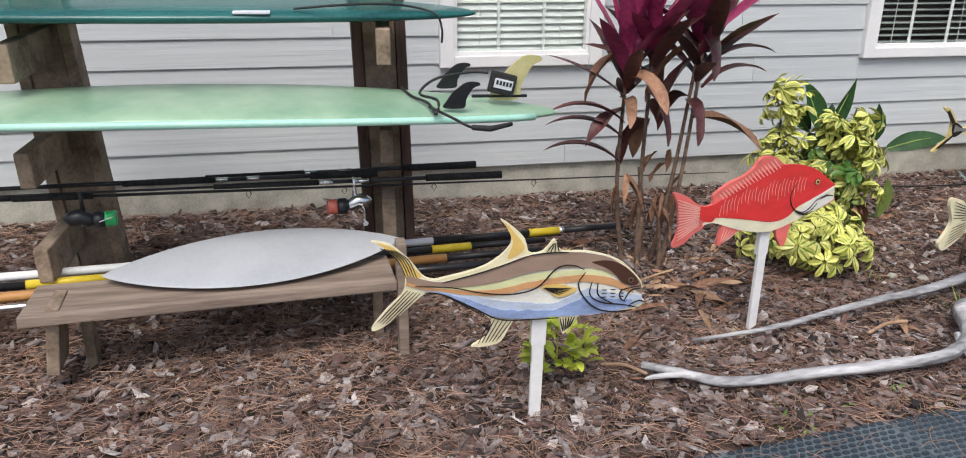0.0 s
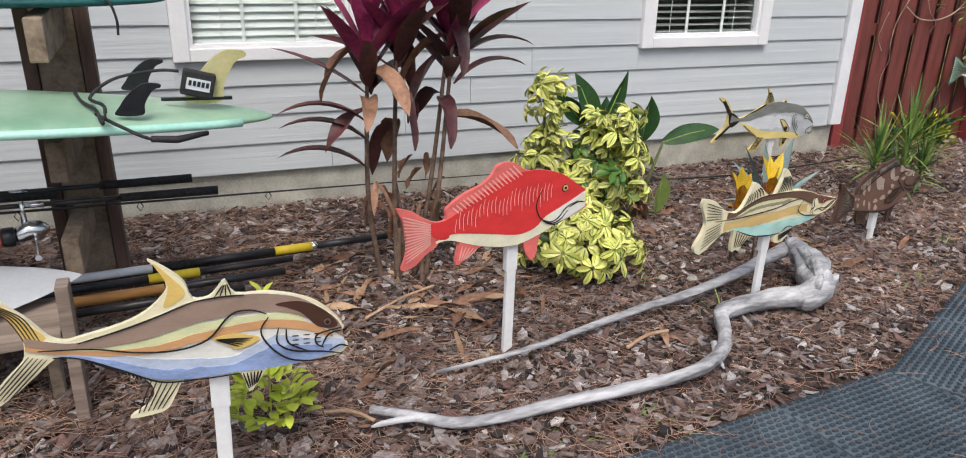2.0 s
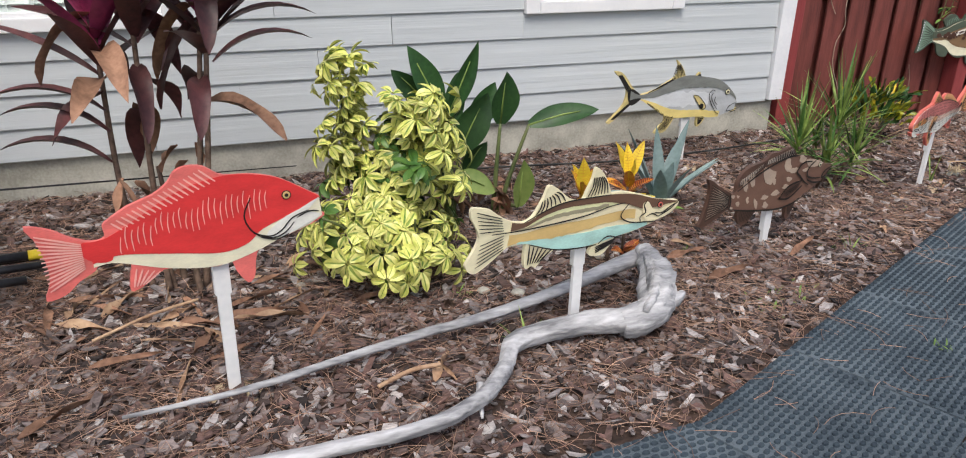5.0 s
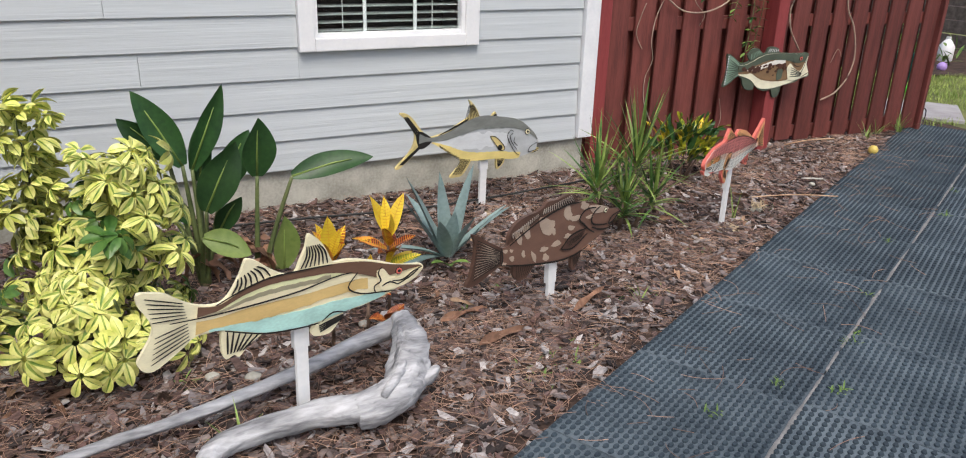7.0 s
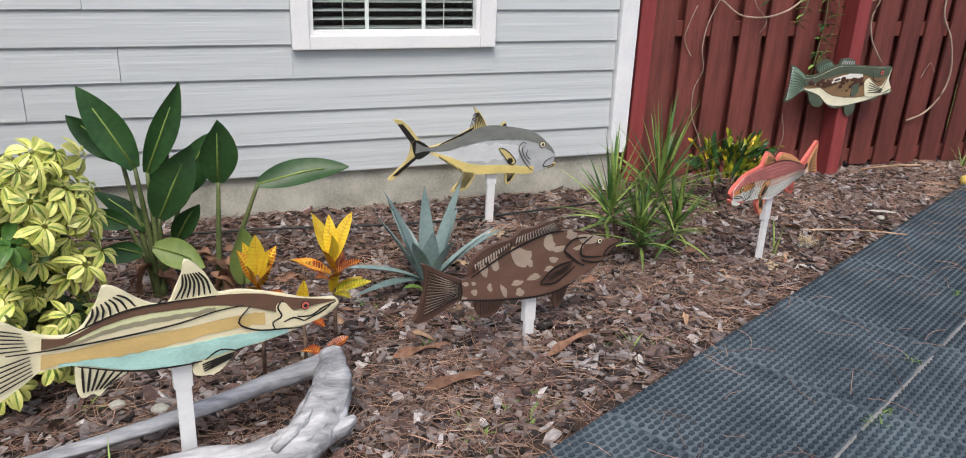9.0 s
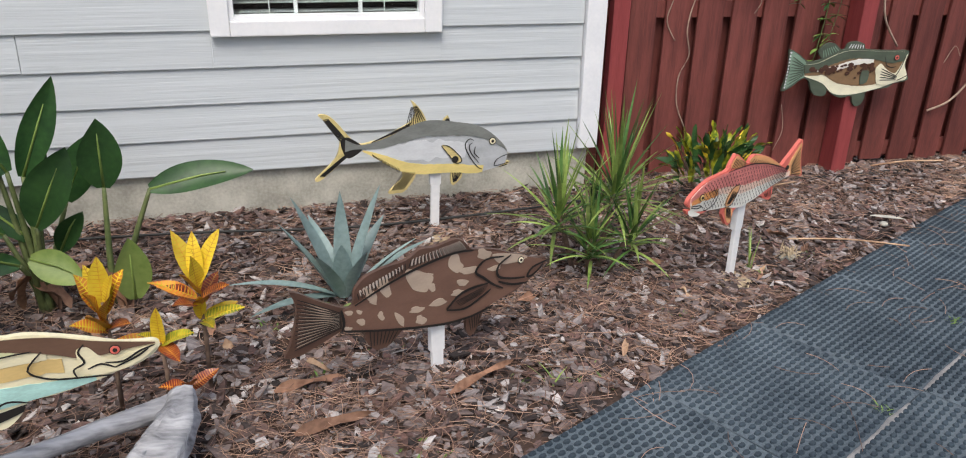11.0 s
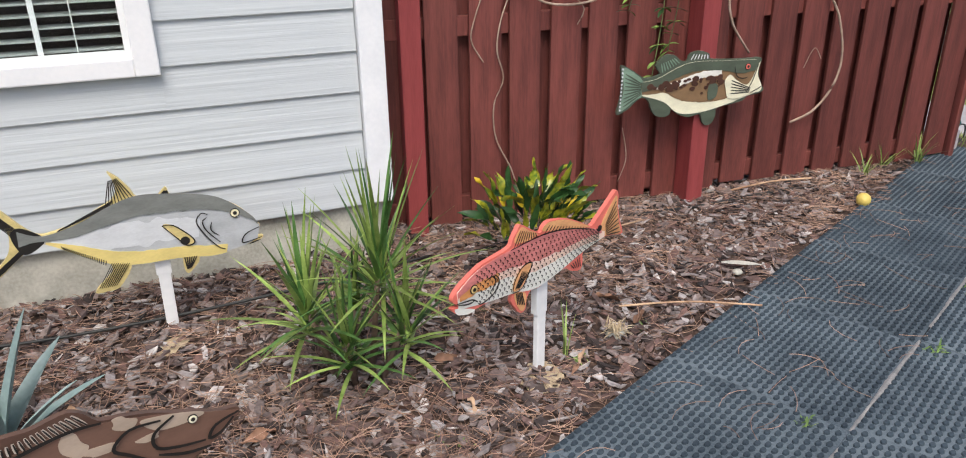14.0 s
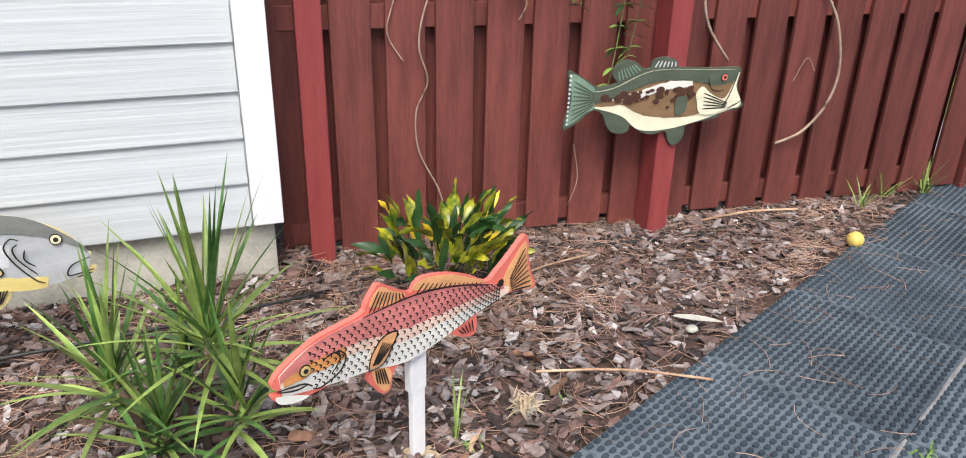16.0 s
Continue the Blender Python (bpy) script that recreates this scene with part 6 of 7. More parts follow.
def veins(parent, mat, width=0.0035):
    """Raised midrib and side veins laid on both faces of a leaf."""
    co = [v.co.copy() for v in parent.data.vertices]
    bm = bmesh.new()

    def strip(a, b, nrm, w):
        side = (b - a).cross(nrm).normalized() * w * 0.5
        for s in (1, -1):
            off = nrm * (0.0012 * s)
            bm.faces.new([bm.verts.new(q + off) for q in (a - side, a + side, b + side * 0.4, b - side * 0.4)])
    for i in range(0, len(co) - 5, 3):
        l0, c0, r0, l1, c1, r1 = co[i:i + 6]
        nl, nr = (c0 - l0).cross(c1 - c0).normalized(), (r0 - c0).cross(c1 - c0).normalized()
        strip(c0, c1, ((nl + nr) * 0.5).normalized(), width * 1.4)
        for f in (0.15, 0.65):
            m = c0.lerp(c1, f)
            strip(m, l0.lerp(l1, min(1.0, f + 0.3)), nl, width)
            strip(m, r0.lerp(r1, min(1.0, f + 0.3)), nr, width)
    part("leaf_venation", bm, mat, parent, "contrasting leaf veins")


def croton(x, y, label, leaves, stem_h, lift=0.0):
    rng = random.Random(int(x * 100))
    p = thing("croton", Matrix.Translation((x, y, 0)), label, "plant")
    part("stem", tube([(0, 0, -0.02), (0.005, 0, (stem_h + lift) * 0.5), (0, 0, stem_h + lift)], [0.008, 0.007, 0.005], 7), L_CANE, p, smooth=True)
    for mat, az, el, ln, wd, z in leaves:
        blade = one_leaf("leaf", p, mat, (0, 0, z + lift), around(az, el), ln, wd, droop=rng.uniform(0.15, 0.5), fold=0.35, n=7, shape=0.95, up=(0.0, -0.3, 0.95), wave=0.05)
        veins(blade, {L_CROT_Y: L_CROT_V, L_CROT_R: L_CROT_O}.get(mat, L_CROT_Y), 0.0024 if mat == L_CROT_Y else 0.0038)


def crotons():
    rng = random.Random(9)
    a = [(L_CROT_Y, 80, 86, 0.17, 0.065, 0.10), (L_CROT_O, 180, 70, 0.15, 0.06, 0.09), (L_CROT_O, -60, 64, 0.14, 0.06, 0.07), (L_CROT_O, -120, 66, 0.15, 0.065, 0.06), (L_CROT_O, 10, 68, 0.15, 0.06, 0.09),
         (L_CROT_Y, 140, 72, 0.14, 0.05, 0.11), (L_CROT_O, 250, 50, 0.13, 0.06, 0.04), (L_CROT_R, 320, 30, 0.11, 0.05, 0.04), (L_CROT_O, 200, 40, 0.11, 0.055, 0.03), (L_CROT_Y, -20, 74, 0.13, 0.045, 0.1)]
    croton(4.087, 3.463, "croton with yellow and orange veined leaves", a, 0.13, 0.24)
    b = [(L_CROT_Y, 150, 72, 0.19, 0.055, 0.17), (L_CROT_Y, 20, 68, 0.19, 0.055, 0.17), (L_CROT_Y, 265, 74, 0.15, 0.05, 0.15), (L_CROT_Y, 90, 80, 0.17, 0.05, 0.17), (L_CROT_O, 240, 56, 0.13, 0.055, 0.14),
         (L_CROT_R, 180, 35, 0.13, 0.05, 0.12), (L_CROT_R, 330, 40, 0.13, 0.05, 0.12), (L_CROT_R, 60, 35, 0.13, 0.05, 0.1), (L_CROT_R, 230, 35, 0.12, 0.05, 0.1), (L_CROT_O, 175, 38, 0.16, 0.05, 0.12),
         (L_CROT_R, 285, 45, 0.12, 0.05, 0.09), (L_CROT_G, 350, 22, 0.14, 0.05, 0.05), (L_CROT_G, 290, 30, 0.13, 0.045, 0.04), (L_CROT_Y, 10, 25, 0.12, 0.045, 0.05), (L_CROT_Y, 275, 66, 0.13, 0.04, 0.05)]
    croton(4.344, 3.532, "croton with bright yellow top and dark red leaves", b, 0.16, 0.19)
    c = [(L_CROT_Y, 280, 78, 0.15, 0.045, 0.02), (L_CROT_O, 190, 18, 0.14, 0.05, 0.03), (L_CROT_G, 220, 55, 0.1, 0.04, 0.02), (L_CROT_G, 340, 35, 0.12, 0.05, 0.02), (L_CROT_R, 300, 10, 0.12, 0.05, 0.02), (L_CROT_O, 170, 8, 0.12, 0.05, 0.02)]
    croton(4.226, 3.457, "small croton shoot with yellow and orange leaves", c, 0.03, 0.19)
    d = [(L_CROT_R, 200, 35, 0.1, 0.05, 0.06), (L_CROT_R, 20, 30, 0.1, 0.05, 0.06), (L_CROT_R, 280, 45, 0.09, 0.05, 0.07)]
    croton(4.295, 3.424, "tiny dark red croton shoot", d, 0.08)
    # bushy croton before the fence
    p = thing("croton", Matrix.Translation((6.80, 4.60, 0)), "low bushy croton with twisted green and yellow leaves", "plant")
    for k in range(7):
        a = rng.uniform(0, 6.28)
        part("stem", tube([(0.03 * math.cos(a), 0.03 * math.sin(a), -0.01), (0.09 * math.cos(a), 0.07 * math.sin(a), 0.12), (0.16 * math.cos(a), 0.1 * math.sin(a), 0.26)], [0.007, 0.006, 0.004], 6), L_CANE, p, smooth=True)
    for k in range(135):
        a, q = rng.uniform(0, 6.28), rng.random() ** 0.5
        x, y, z = 0.21 * q * math.cos(a), 0.13 * q * math.sin(a), 0.12 + 0.20 * rng.random()
        one_leaf("leaf", p, L_CROT_G if rng.random() < 0.5 else (L_CROT_Y if rng.random() < 0.14 else L_DARKGREEN), (x, y, z), around(math.degrees(a) + rng.uniform(-40, 40), rng.uniform(40, 88)),
                 rng.uniform(0.10, 0.165), rng.uniform(0.026, 0.04), droop=0.7, fold=0.4, n=6, shape=1.0, wave=0.2, twist=rng.uniform(-2, 2))


def dracaena():
    rng = random.Random(21)
    p = thing("strap_leaf_plant", Matrix.Translation((5.906, 4.076, 0)), "spiky green strap-leaved plant beside the wall corner", "plant")
    heads = [(-0.15, 0.02, 0.26, 42, 0.40), (0.09, 0.0, 0.36, 50, 0.47), (0.14, -0.10, 0.20, 34, 0.34), (-0.05, -0.10, 0.17, 30, 0.33), (0.02, 0.08, 0.2, 16, 0.36)]
    for hx, hy, hz, n, ln in heads:
        part("stem", tube([(hx * 0.5, hy * 0.5, -0.02), (hx * 0.8, hy * 0.8, hz * 0.6), (hx, hy, hz)], [0.012, 0.011, 0.009], 7), L_CANE, p, smooth=True)
        for k in range(n):
            t = k / n
            one_leaf("leaf", p, L_DRAC if rng.random() < 0.62 else L_DRACB, (hx + rng.uniform(-0.015, 0.015), hy + rng.uniform(-0.015, 0.015), hz - 0.10 * t), around(k * 137.5 + rng.uniform(-20, 20), 86 - 82 * t ** 1.15 + rng.uniform(-8, 8)),
                     ln * rng.uniform(0.68, 1.05) * (1 - 0.18 * t), rng.uniform(0.014, 0.021), droop=0.1 + 0.6 * t, fold=0.45, n=7, shape=0.62)


def small_plants():
    rng = random.Random(31)
    p = thing("lime_shrub", Matrix.Translation((1.654, 2.778, 0)), "small lime-yellow leafy shrub behind the stake", "shrub")
    for k in range(90):
        a, q = rng.uniform(0, 6.28), rng.random() ** 0.5
        one_leaf("leaf", p, L_LIME, (0.12 * q * math.cos(a), 0.10 * q * math.sin(a), 0.04 + 0.17 * rng.random()), around(math.degrees(a) + rng.uniform(-50, 50), rng.uniform(5, 70)),
                 rng.uniform(0.05, 0.075), rng.uniform(0.03, 0.042), droop=0.5, fold=0.25, n=5, shape=1.1)
    for x, y, h in ((1.664, 2.848, 0.50), (1.56, 2.887, 0.44)):
        p = thing("lime_sprout", Matrix.Translation((x, y, 0)), "upright lime-green sprout in the mulch", "sprout")
        part("stem", tube([(0, 0, -0.01), (0.004, 0, h * 0.5), (0, 0, h * 0.9)], [0.003, 0.003, 0.002], 5), L_LIME, p)
        for k in range(10):
            one_leaf("leaf", p, L_LIME, (0, 0, h - 0.13 + 0.011 * k), around(k * 137, 48), 0.055, 0.026, droop=0.2, fold=0.3, n=4)
    # weeds and grass tufts
    for x, y, n, r in ((2.955, 2.372, 26, 0.13), (2.555, 2.412, 18, 0.1), (4.887, 3.011, 40, 0.13), (4.709, 2.938, 22, 0.1), (3.552, 3.421, 16, 0.06), (3.303, 3.591, 18, 0.08), (5.335, 3.322, 14, 0.05), (4.936, 3.649, 16, 0.08), (6.086, 3.614, 10, 0.05),
                       (2.398, 2.33, 16, 0.09), (5.605, 3.269, 14, 0.08), (6.977, 3.931, 8, 0.05), (6.633, 3.879, 10, 0.04), (4.541, 3.895, 14, 0.06), (4.67, 3.52, 12, 0.06)):
        p = thing("weed", Matrix.Translation((x, y, ground_z(x, y))), "small green weed tuft growing in the mulch", "weed", "weeds in the mulch")
        bm = bmesh.new()
        for k in range(n):
            a, q = rng.uniform(0, 6.28), rng.random() ** 0.6 * r
            leaf(bm, (q * math.cos(a), q * math.sin(a), 0.0), around(rng.uniform(0, 360), rng.uniform(20, 75)), rng.uniform(0.02, 0.05), rng.uniform(0.007, 0.014), droop=0.6, n=3)
        part("leaves", bm, L_WEED, p, kind="stuff")
    for x, y, h, n in ((3.622, 2.951, 0.16, 5), (8.998, 4.874, 0.16, 10), (9.436, 4.903, 0.22, 14), (5.435, 3.281, 0.12, 5), (6.603, 3.901, 0.2, 4), (9.192, 4.929, 0.18, 8)):
        p = thing("grass_tuft", Matrix.Translation((x, y, ground_z(x, y))), "tuft of long grass blades at the bed's edge", "grass", "grass tufts")
        for k in range(n):
            one_leaf("blade", p, L_DRAC, (rng.uniform(-0.02, 0.02), rng.uniform(-0.02, 0.02), 0), around(rng.uniform(0, 360), rng.uniform(50, 85)), h * rng.uniform(0.7, 1.1), 0.008, droop=0.7, fold=0.4, n=6, shape=0.6)


schefflera()
bird_of_paradise()
cordyline()
agave()
crotons()
dracaena()
small_plants()


# ---- vines and clutter by the fence ----
M_VINE = material("dry_vine", (0.26, 0.18, 0.13), (0.46, 0.35, 0.27), scale=14, rough=0.8, bump=0.2)
M_HOSE = material("black_irrigation_hose", (0.012, 0.013, 0.013), (0.03, 0.032, 0.03), scale=9, rough=0.5, bump=0.0)


def vine(points, r, label="bare dry vine hanging on the red fence"):
    p = catmull([FENCE_FRAME @ Vector(q) for q in points], 6)
    v = tagged(new("vine", finish(tube(p, [r] * len(p), 6, rough=0.15, seed=3), "vine", M_VINE, True)), label, "vine", "vines on the fence")
    return v


vine([(0.619, -0.015, 0.16), (0.590, -0.015, 0.26), (0.514, -0.015, 0.42), (0.505, -0.015, 0.58), (0.552, -0.015, 0.70), (0.514, -0.035, 0.84), (0.552, -0.015, 1.0), (0.647, -0.015, 1.2)], 0.0035)
vine([(0.457, -0.015, 1.08), (0.419, -0.015, 0.98), (0.400, -0.015, 0.88), (0.457, -0.015, 0.78)], 0.003)
vine([(0.600, -0.035, 1.12), (0.743, -0.045, 1.03), (0.933, -0.045, 1.02), (1.104, -0.045, 1.08), (1.238, -0.035, 1.2)], 0.006)
vine([(0.790, -0.015, 1.3), (0.838, -0.035, 1.1), (0.933, -0.035, 1.0), (0.914, -0.015, 0.92)], 0.003)
vine([(1.858, -0.035, 0.73), (1.735, -0.045, 0.88), (1.700, -0.045, 1.02), (1.744, -0.035, 1.15), (1.735, -0.015, 1.4)], 0.006)
vine([(1.639, -0.065, 1.12), (1.753, -0.055, 1.16), (1.858, -0.035, 1.3)], 0.005)
vine([(2.190, -0.015, 0.33), (2.312, -0.035, 0.39), (2.408, -0.045, 0.52), (2.434, -0.045, 0.68), (2.382, -0.035, 0.88), (2.295, -0.015, 1.05), (2.295, -0.015, 1.3)], 0.0065)
vine([(2.225, -0.015, 0.62), (2.277, -0.015, 0.72), (2.329, -0.015, 0.66)], 0.002)
vine([(1.171, -0.015, 0.12), (1.200, -0.035, 0.25), (1.180, -0.015, 0.40)], 0.002)


def climber():
    rng = random.Random(14)
    p = thing("climbing_vine", FENCE_FRAME @ pose(1.314, -0.03, 0), "green leafy climber hanging down the fence post", "climber")
    for x0, z0, z1 in ((-0.02, 1.5, 0.62), (0.06, 1.4, 0.78), (-0.16, 1.45, 0.98), (-0.42, 1.4, 1.1)):
        pts = catmull([(x0, 0, z0), (x0 + 0.03, -0.05, (z0 + z1) / 2), (x0 - 0.02, -0.06, z1)], 6)
        part("stem", tube(pts, [0.0025] * len(pts), 5), L_STALK, p)
        n = int((z0 - z1) / 0.03)
        for k in range(n):
            t = k / n
            q = pts[min(int(t * len(pts)), len(pts) - 1)]
            for sd in (0, 180):
                one_leaf("leaf", p, L_WEED if rng.random() < 0.7 else L_DARKGREEN, q, around(sd + rng.uniform(-35, 35), rng.uniform(-30, 25)), rng.uniform(0.045, 0.07), rng.uniform(0.018, 0.026), droop=0.5, n=4, shape=1.0)


climber()

_p = catmull([(6.485, 4.767, 0.006), (7.174, 4.891, 0.004), (7.847, 4.846, 0.006), (8.417, 4.859, 0.006), (8.998, 4.794, 0.006), (9.582, 4.999, 0.006), (9.874, 5.092, 0.05), (9.971, 5.21, 0.12)], 6)
tagged(new("drip_hose", finish(tube(_p, [0.008] * len(_p), 7), "drip_hose", M_HOSE, True)), "thin black irrigation hose lying along the fence", "hose")
_p = catmull([(3.403, 4.771, 0.05), (4.196, 4.718, 0.05), (4.985, 4.627, 0.045), (5.786, 4.657, 0.05), (6.386, 4.77, 0.035)], 6)
tagged(new("drip_hose", finish(tube(_p, [0.006] * len(_p), 7), "drip_hose", M_HOSE, True)), "thin black irrigation hose lying along the house wall", "hose")


def ball(name, x, y, z, r, c, label):
    bm = bmesh.new()
    bmesh.ops.create_icosphere(bm, subdivisions=3, radius=r)
    for v in bm.verts:
        v.co *= 1 + 0.012 * noise.noise(v.co * 60)
    m = material(name + "_plastic", tuple(v * 0.85 for v in c), c, scale=30, rough=0.4, bump=0.05)
    ob = new(name, finish(bm, name, m, True))
    ob.location = (x, y, z)
    return tagged(ob, label, "ball")


ball("yellow_ball", 8.628, 4.533, 0.032, 0.036, (0.72, 0.55, 0.14), "faded yellow ball lying at the edge of the path")
ball("green_ball", 11.16, 6.05, 0.045, 0.05, (0.12, 0.62, 0.06), "bright green plastic ball on the grass")
ball("lilac_ball", 13.3, 7.42, 0.05, 0.06, (0.50, 0.33, 0.72), "lilac plastic ball on the far soil")
ball("lilac_ball", 13.08, 6.94, 0.05, 0.06, (0.50, 0.33, 0.72), "lilac plastic ball on the far soil")


# ---- yard beyond the fence ----
def yard():
    bm = bmesh.new()
    xs, ys = [9.86 + 0.25 * i for i in range(41)], [4.7 + 0.25 * i for i in range(37)]
    vs = {}
    for i, x in enumerate(xs):
        for j, y in enumerate(ys):
            vs[i, j] = bm.verts.new((x, y, -0.004 + 0.012 * noise.noise(Vector((x, y, 5)))))
    for i in range(len(xs) - 1):
        for j in range(len(ys) - 1):
            bm.faces.new((vs[i, j], vs[i + 1, j], vs[i + 1, j + 1], vs[i, j + 1]))
    lawn = structure("lawn", bm, M_LAWN, "patchy green lawn beyond the fence", True, "lawn")
    rng = np.random.default_rng(3)
    n = 14000
    bx, by = rng.uniform(9.9, 13.4, n), rng.uniform(4.9, 8.0, n)
    keep = (((bx - 13.55) / 1.7) ** 2 + ((by - 7.75) / 1.3) ** 2 > 1) & (np.hypot(bx - 10.5, by - 5.4) > 0.42)
    bx, by = bx[keep], by[keep]
    n = len(bx)
    az, h, lean = rng.uniform(0, 2 * np.pi, n), rng.uniform(0.025, 0.07, n), rng.uniform(0.1, 0.9, n)
    wx, wy = np.cos(az + 1.57) * 0.004, np.sin(az + 1.57) * 0.004
    a = np.stack([bx - wx, by - wy, np.zeros(n)], 1)
    b = np.stack([bx + wx, by + wy, np.zeros(n)], 1)
    c = np.stack([bx + np.cos(az) * h * lean, by + np.sin(az) * h * lean, h], 1)
    me = bpy.data.meshes.new("grass")
    me.from_pydata(np.stack([a, b, c], 1).reshape(-1, 3).tolist(), [], np.arange(3 * n).reshape(-1, 3).tolist())
    me.materials.append(M_GRASS)
    tagged(new("grass", me), "short green lawn grass", "grass", kind="stuff")
    slab = new("stepping_slab", finish(box(-0.42, 0.40, -0.25, 0.42, -0.02, 0.024, 0.008), "stepping_slab", M_SLAB))
    slab.matrix_world = pose(10.55, 5.36, 0, 0, 0, 37)
    tagged(slab, "pinkish grey concrete stepping slab in the grass", "slab")
    bm = bmesh.new()
    bmesh.ops.create_circle(bm, cap_ends=True, segments=40, radius=1.0)
    bmesh.ops.subdivide_edges(bm, edges=bm.edges[:], cuts=2)
    bmesh.ops.triangulate(bm, faces=bm.faces[:])
    for v in bm.verts:
        q = v.co.length
        v.co = Vector((v.co.x * 1.75, v.co.y * 1.35, 0)) * (1 + 0.12 * noise.noise(v.co * 2.5))
        v.co.z = 0.035 * (1 - q) + 0.012 + 0.015 * noise.noise(v.co * 6)
    bed = new("flower_bed", finish(bm, "flower_bed", M_SOIL, True))
    bed.location = (13.55, 7.75, 0)
    tagged(bed, "bare dark soil bed at the lawn's far edge", "flower bed", kind="structure")
    # old grey board fence far behind
    f = thing("old_fence", Matrix.Translation((15.2, 6.0, 0)), "old dark grey horizontal board fence in the distance", "fence")
    for k in range(9):
        part("board", box(-0.01, 0.015, -4.0, 6.0, 0.04 + 0.2 * k, 0.225 + 0.2 * k, 0.004), M_OLDWOOD, f)
    for k in range(5):
        part("post", box(0.02, 0.10, -4.0 + 2.45 * k, -3.91 + 2.45 * k, -0.1, 1.9, 0.005), M_OLDWOOD, f)
    # planter, jug, light
    p = thing("planter", Matrix.Translation((11.95, 6.60, 0)), "dark teal round planter with a leafy plant", "planter")
    part("pot", tube([(0, 0, 0), (0, 0, 0.02), (0, 0, 0.3), (0, 0, 0.34), (0, 0, 0.32)], [0.13, 0.14, 0.19, 0.2, 0.17], 18), M_TEAL, p, smooth=True)
    rng2 = random.Random(2)
    for k in range(40):
        one_leaf("leaf", p, L_WEED, (rng2.uniform(-0.1, 0.1), rng2.uniform(-0.1, 0.1), 0.32), around(rng2.uniform(0, 360), rng2.uniform(20, 85)), rng2.uniform(0.12, 0.28), 0.05, droop=0.7, n=5)
    s = thing("shepherd_hook", Matrix.Translation((11.78, 6.42, 0)), "thin black metal hook stake", "hook")
    part("rod", tube([(0, 0, 0), (0, 0, 0.7), (0, 0, 1.2)], [0.008] * 3, 6), M_HOSE, s)
    j = thing("plastic_jug", Matrix.Translation((13.9, 7.45, 0)), "white plastic jug standing on the soil", "jug")
    part("body", tube([(0, 0, 0), (0, 0, 0.01), (0, 0, 0.2), (0, 0, 0.25), (0, 0, 0.3)], [0.09, 0.1, 0.1, 0.07, 0.03], 12), M_VINYL, j, smooth=True)
    part("cap", tube([(0, 0, 0.3), (0, 0, 0.33)], [0.032, 0.032], 10), M_VINYL, j)
    g = thing("garden_light", Matrix.Translation((9.81, 5.03, 0)), "small green and grey garden light by the fence end", "garden light")
    part("base", box(-0.05, 0.05, -0.04, 0.04, 0, 0.13, 0.008), M_SLAB, g)
    part("head", tube([(-0.06, 0, 0.16), (-0.02, 0, 0.17), (0.05, 0, 0.165), (0.08, 0, 0.15)], [0.02, 0.035, 0.03, 0.012], 10), M_TEAL, g, smooth=True)
    part("cable", tube(catmull([(0.06, 0, 0.15), (0.13, 0, 0.14), (0.14, 0, 0.06), (0.08, 0, 0.02)], 4), [0.005] * 13, 6), M_HOSE, g)
    for x, y in ((13.2, 7.6), (13.4, 7.1), (14.3, 8.6), (14.5, 7.3)):
        w = thing("flowering_weed", Matrix.Translation((x, y, 0)), "straggly flowering weed on far soil", "weed", "far weeds")
        for k in range(14):
            one_leaf("leaf", w, L_WEED, (rng2.uniform(-0.15, 0.15), rng2.uniform(-0.15, 0.15), rng2.uniform(0, 0.3)), around(rng2.uniform(0, 360), rng2.uniform(20, 85)), rng2.uniform(0.1, 0.25), 0.04, droop=0.6, n=4)


yard()


# ---- rubber mats of the path ----
def mat_mesh(L, W):
    bm = box(0.0015, L - 0.0015, -W + 0.0015, -0.0015, 0.0, 0.009, 0.002)
    return finish(bm, "rubber_mat", M_RUBBER)


def stud_mesh(L, W, pitch=0.0335, row=0.0262):
    """Raised oval studs in staggered rows."""
    verts, faces = [], []
    nr, nc = int((W - 0.004) / row), int((L - 0.012) / pitch)
    for r in range(nr):
        for c in range(nc):
            x, y = 0.0165 + pitch * (c + 0.5 * (r % 2) * 0.9), -0.0125 - row * r
            i0 = len(verts)
            for k in range(8):
                a = 2 * math.pi * k / 8
                verts.append((x + 0.0150 * math.cos(a), y + 0.0098 * math.sin(a), 0.0085))
            for k in range(8):
                a = 2 * math.pi * k / 8
                verts.append((x + 0.0118 * math.cos(a), y + 0.0070 * math.sin(a), 0.0145))
            for k in range(8):
                faces.append((i0 + k, i0 + (k + 1) % 8, i0 + 8 + (k + 1) % 8, i0 + 8 + k))
            faces.append(tuple(range(i0 + 8, i0 + 16)))
    me = bpy.data.meshes.new("studs")
    me.from_pydata(verts, [], faces)
    me.materials.append(M_STUD)
    return me


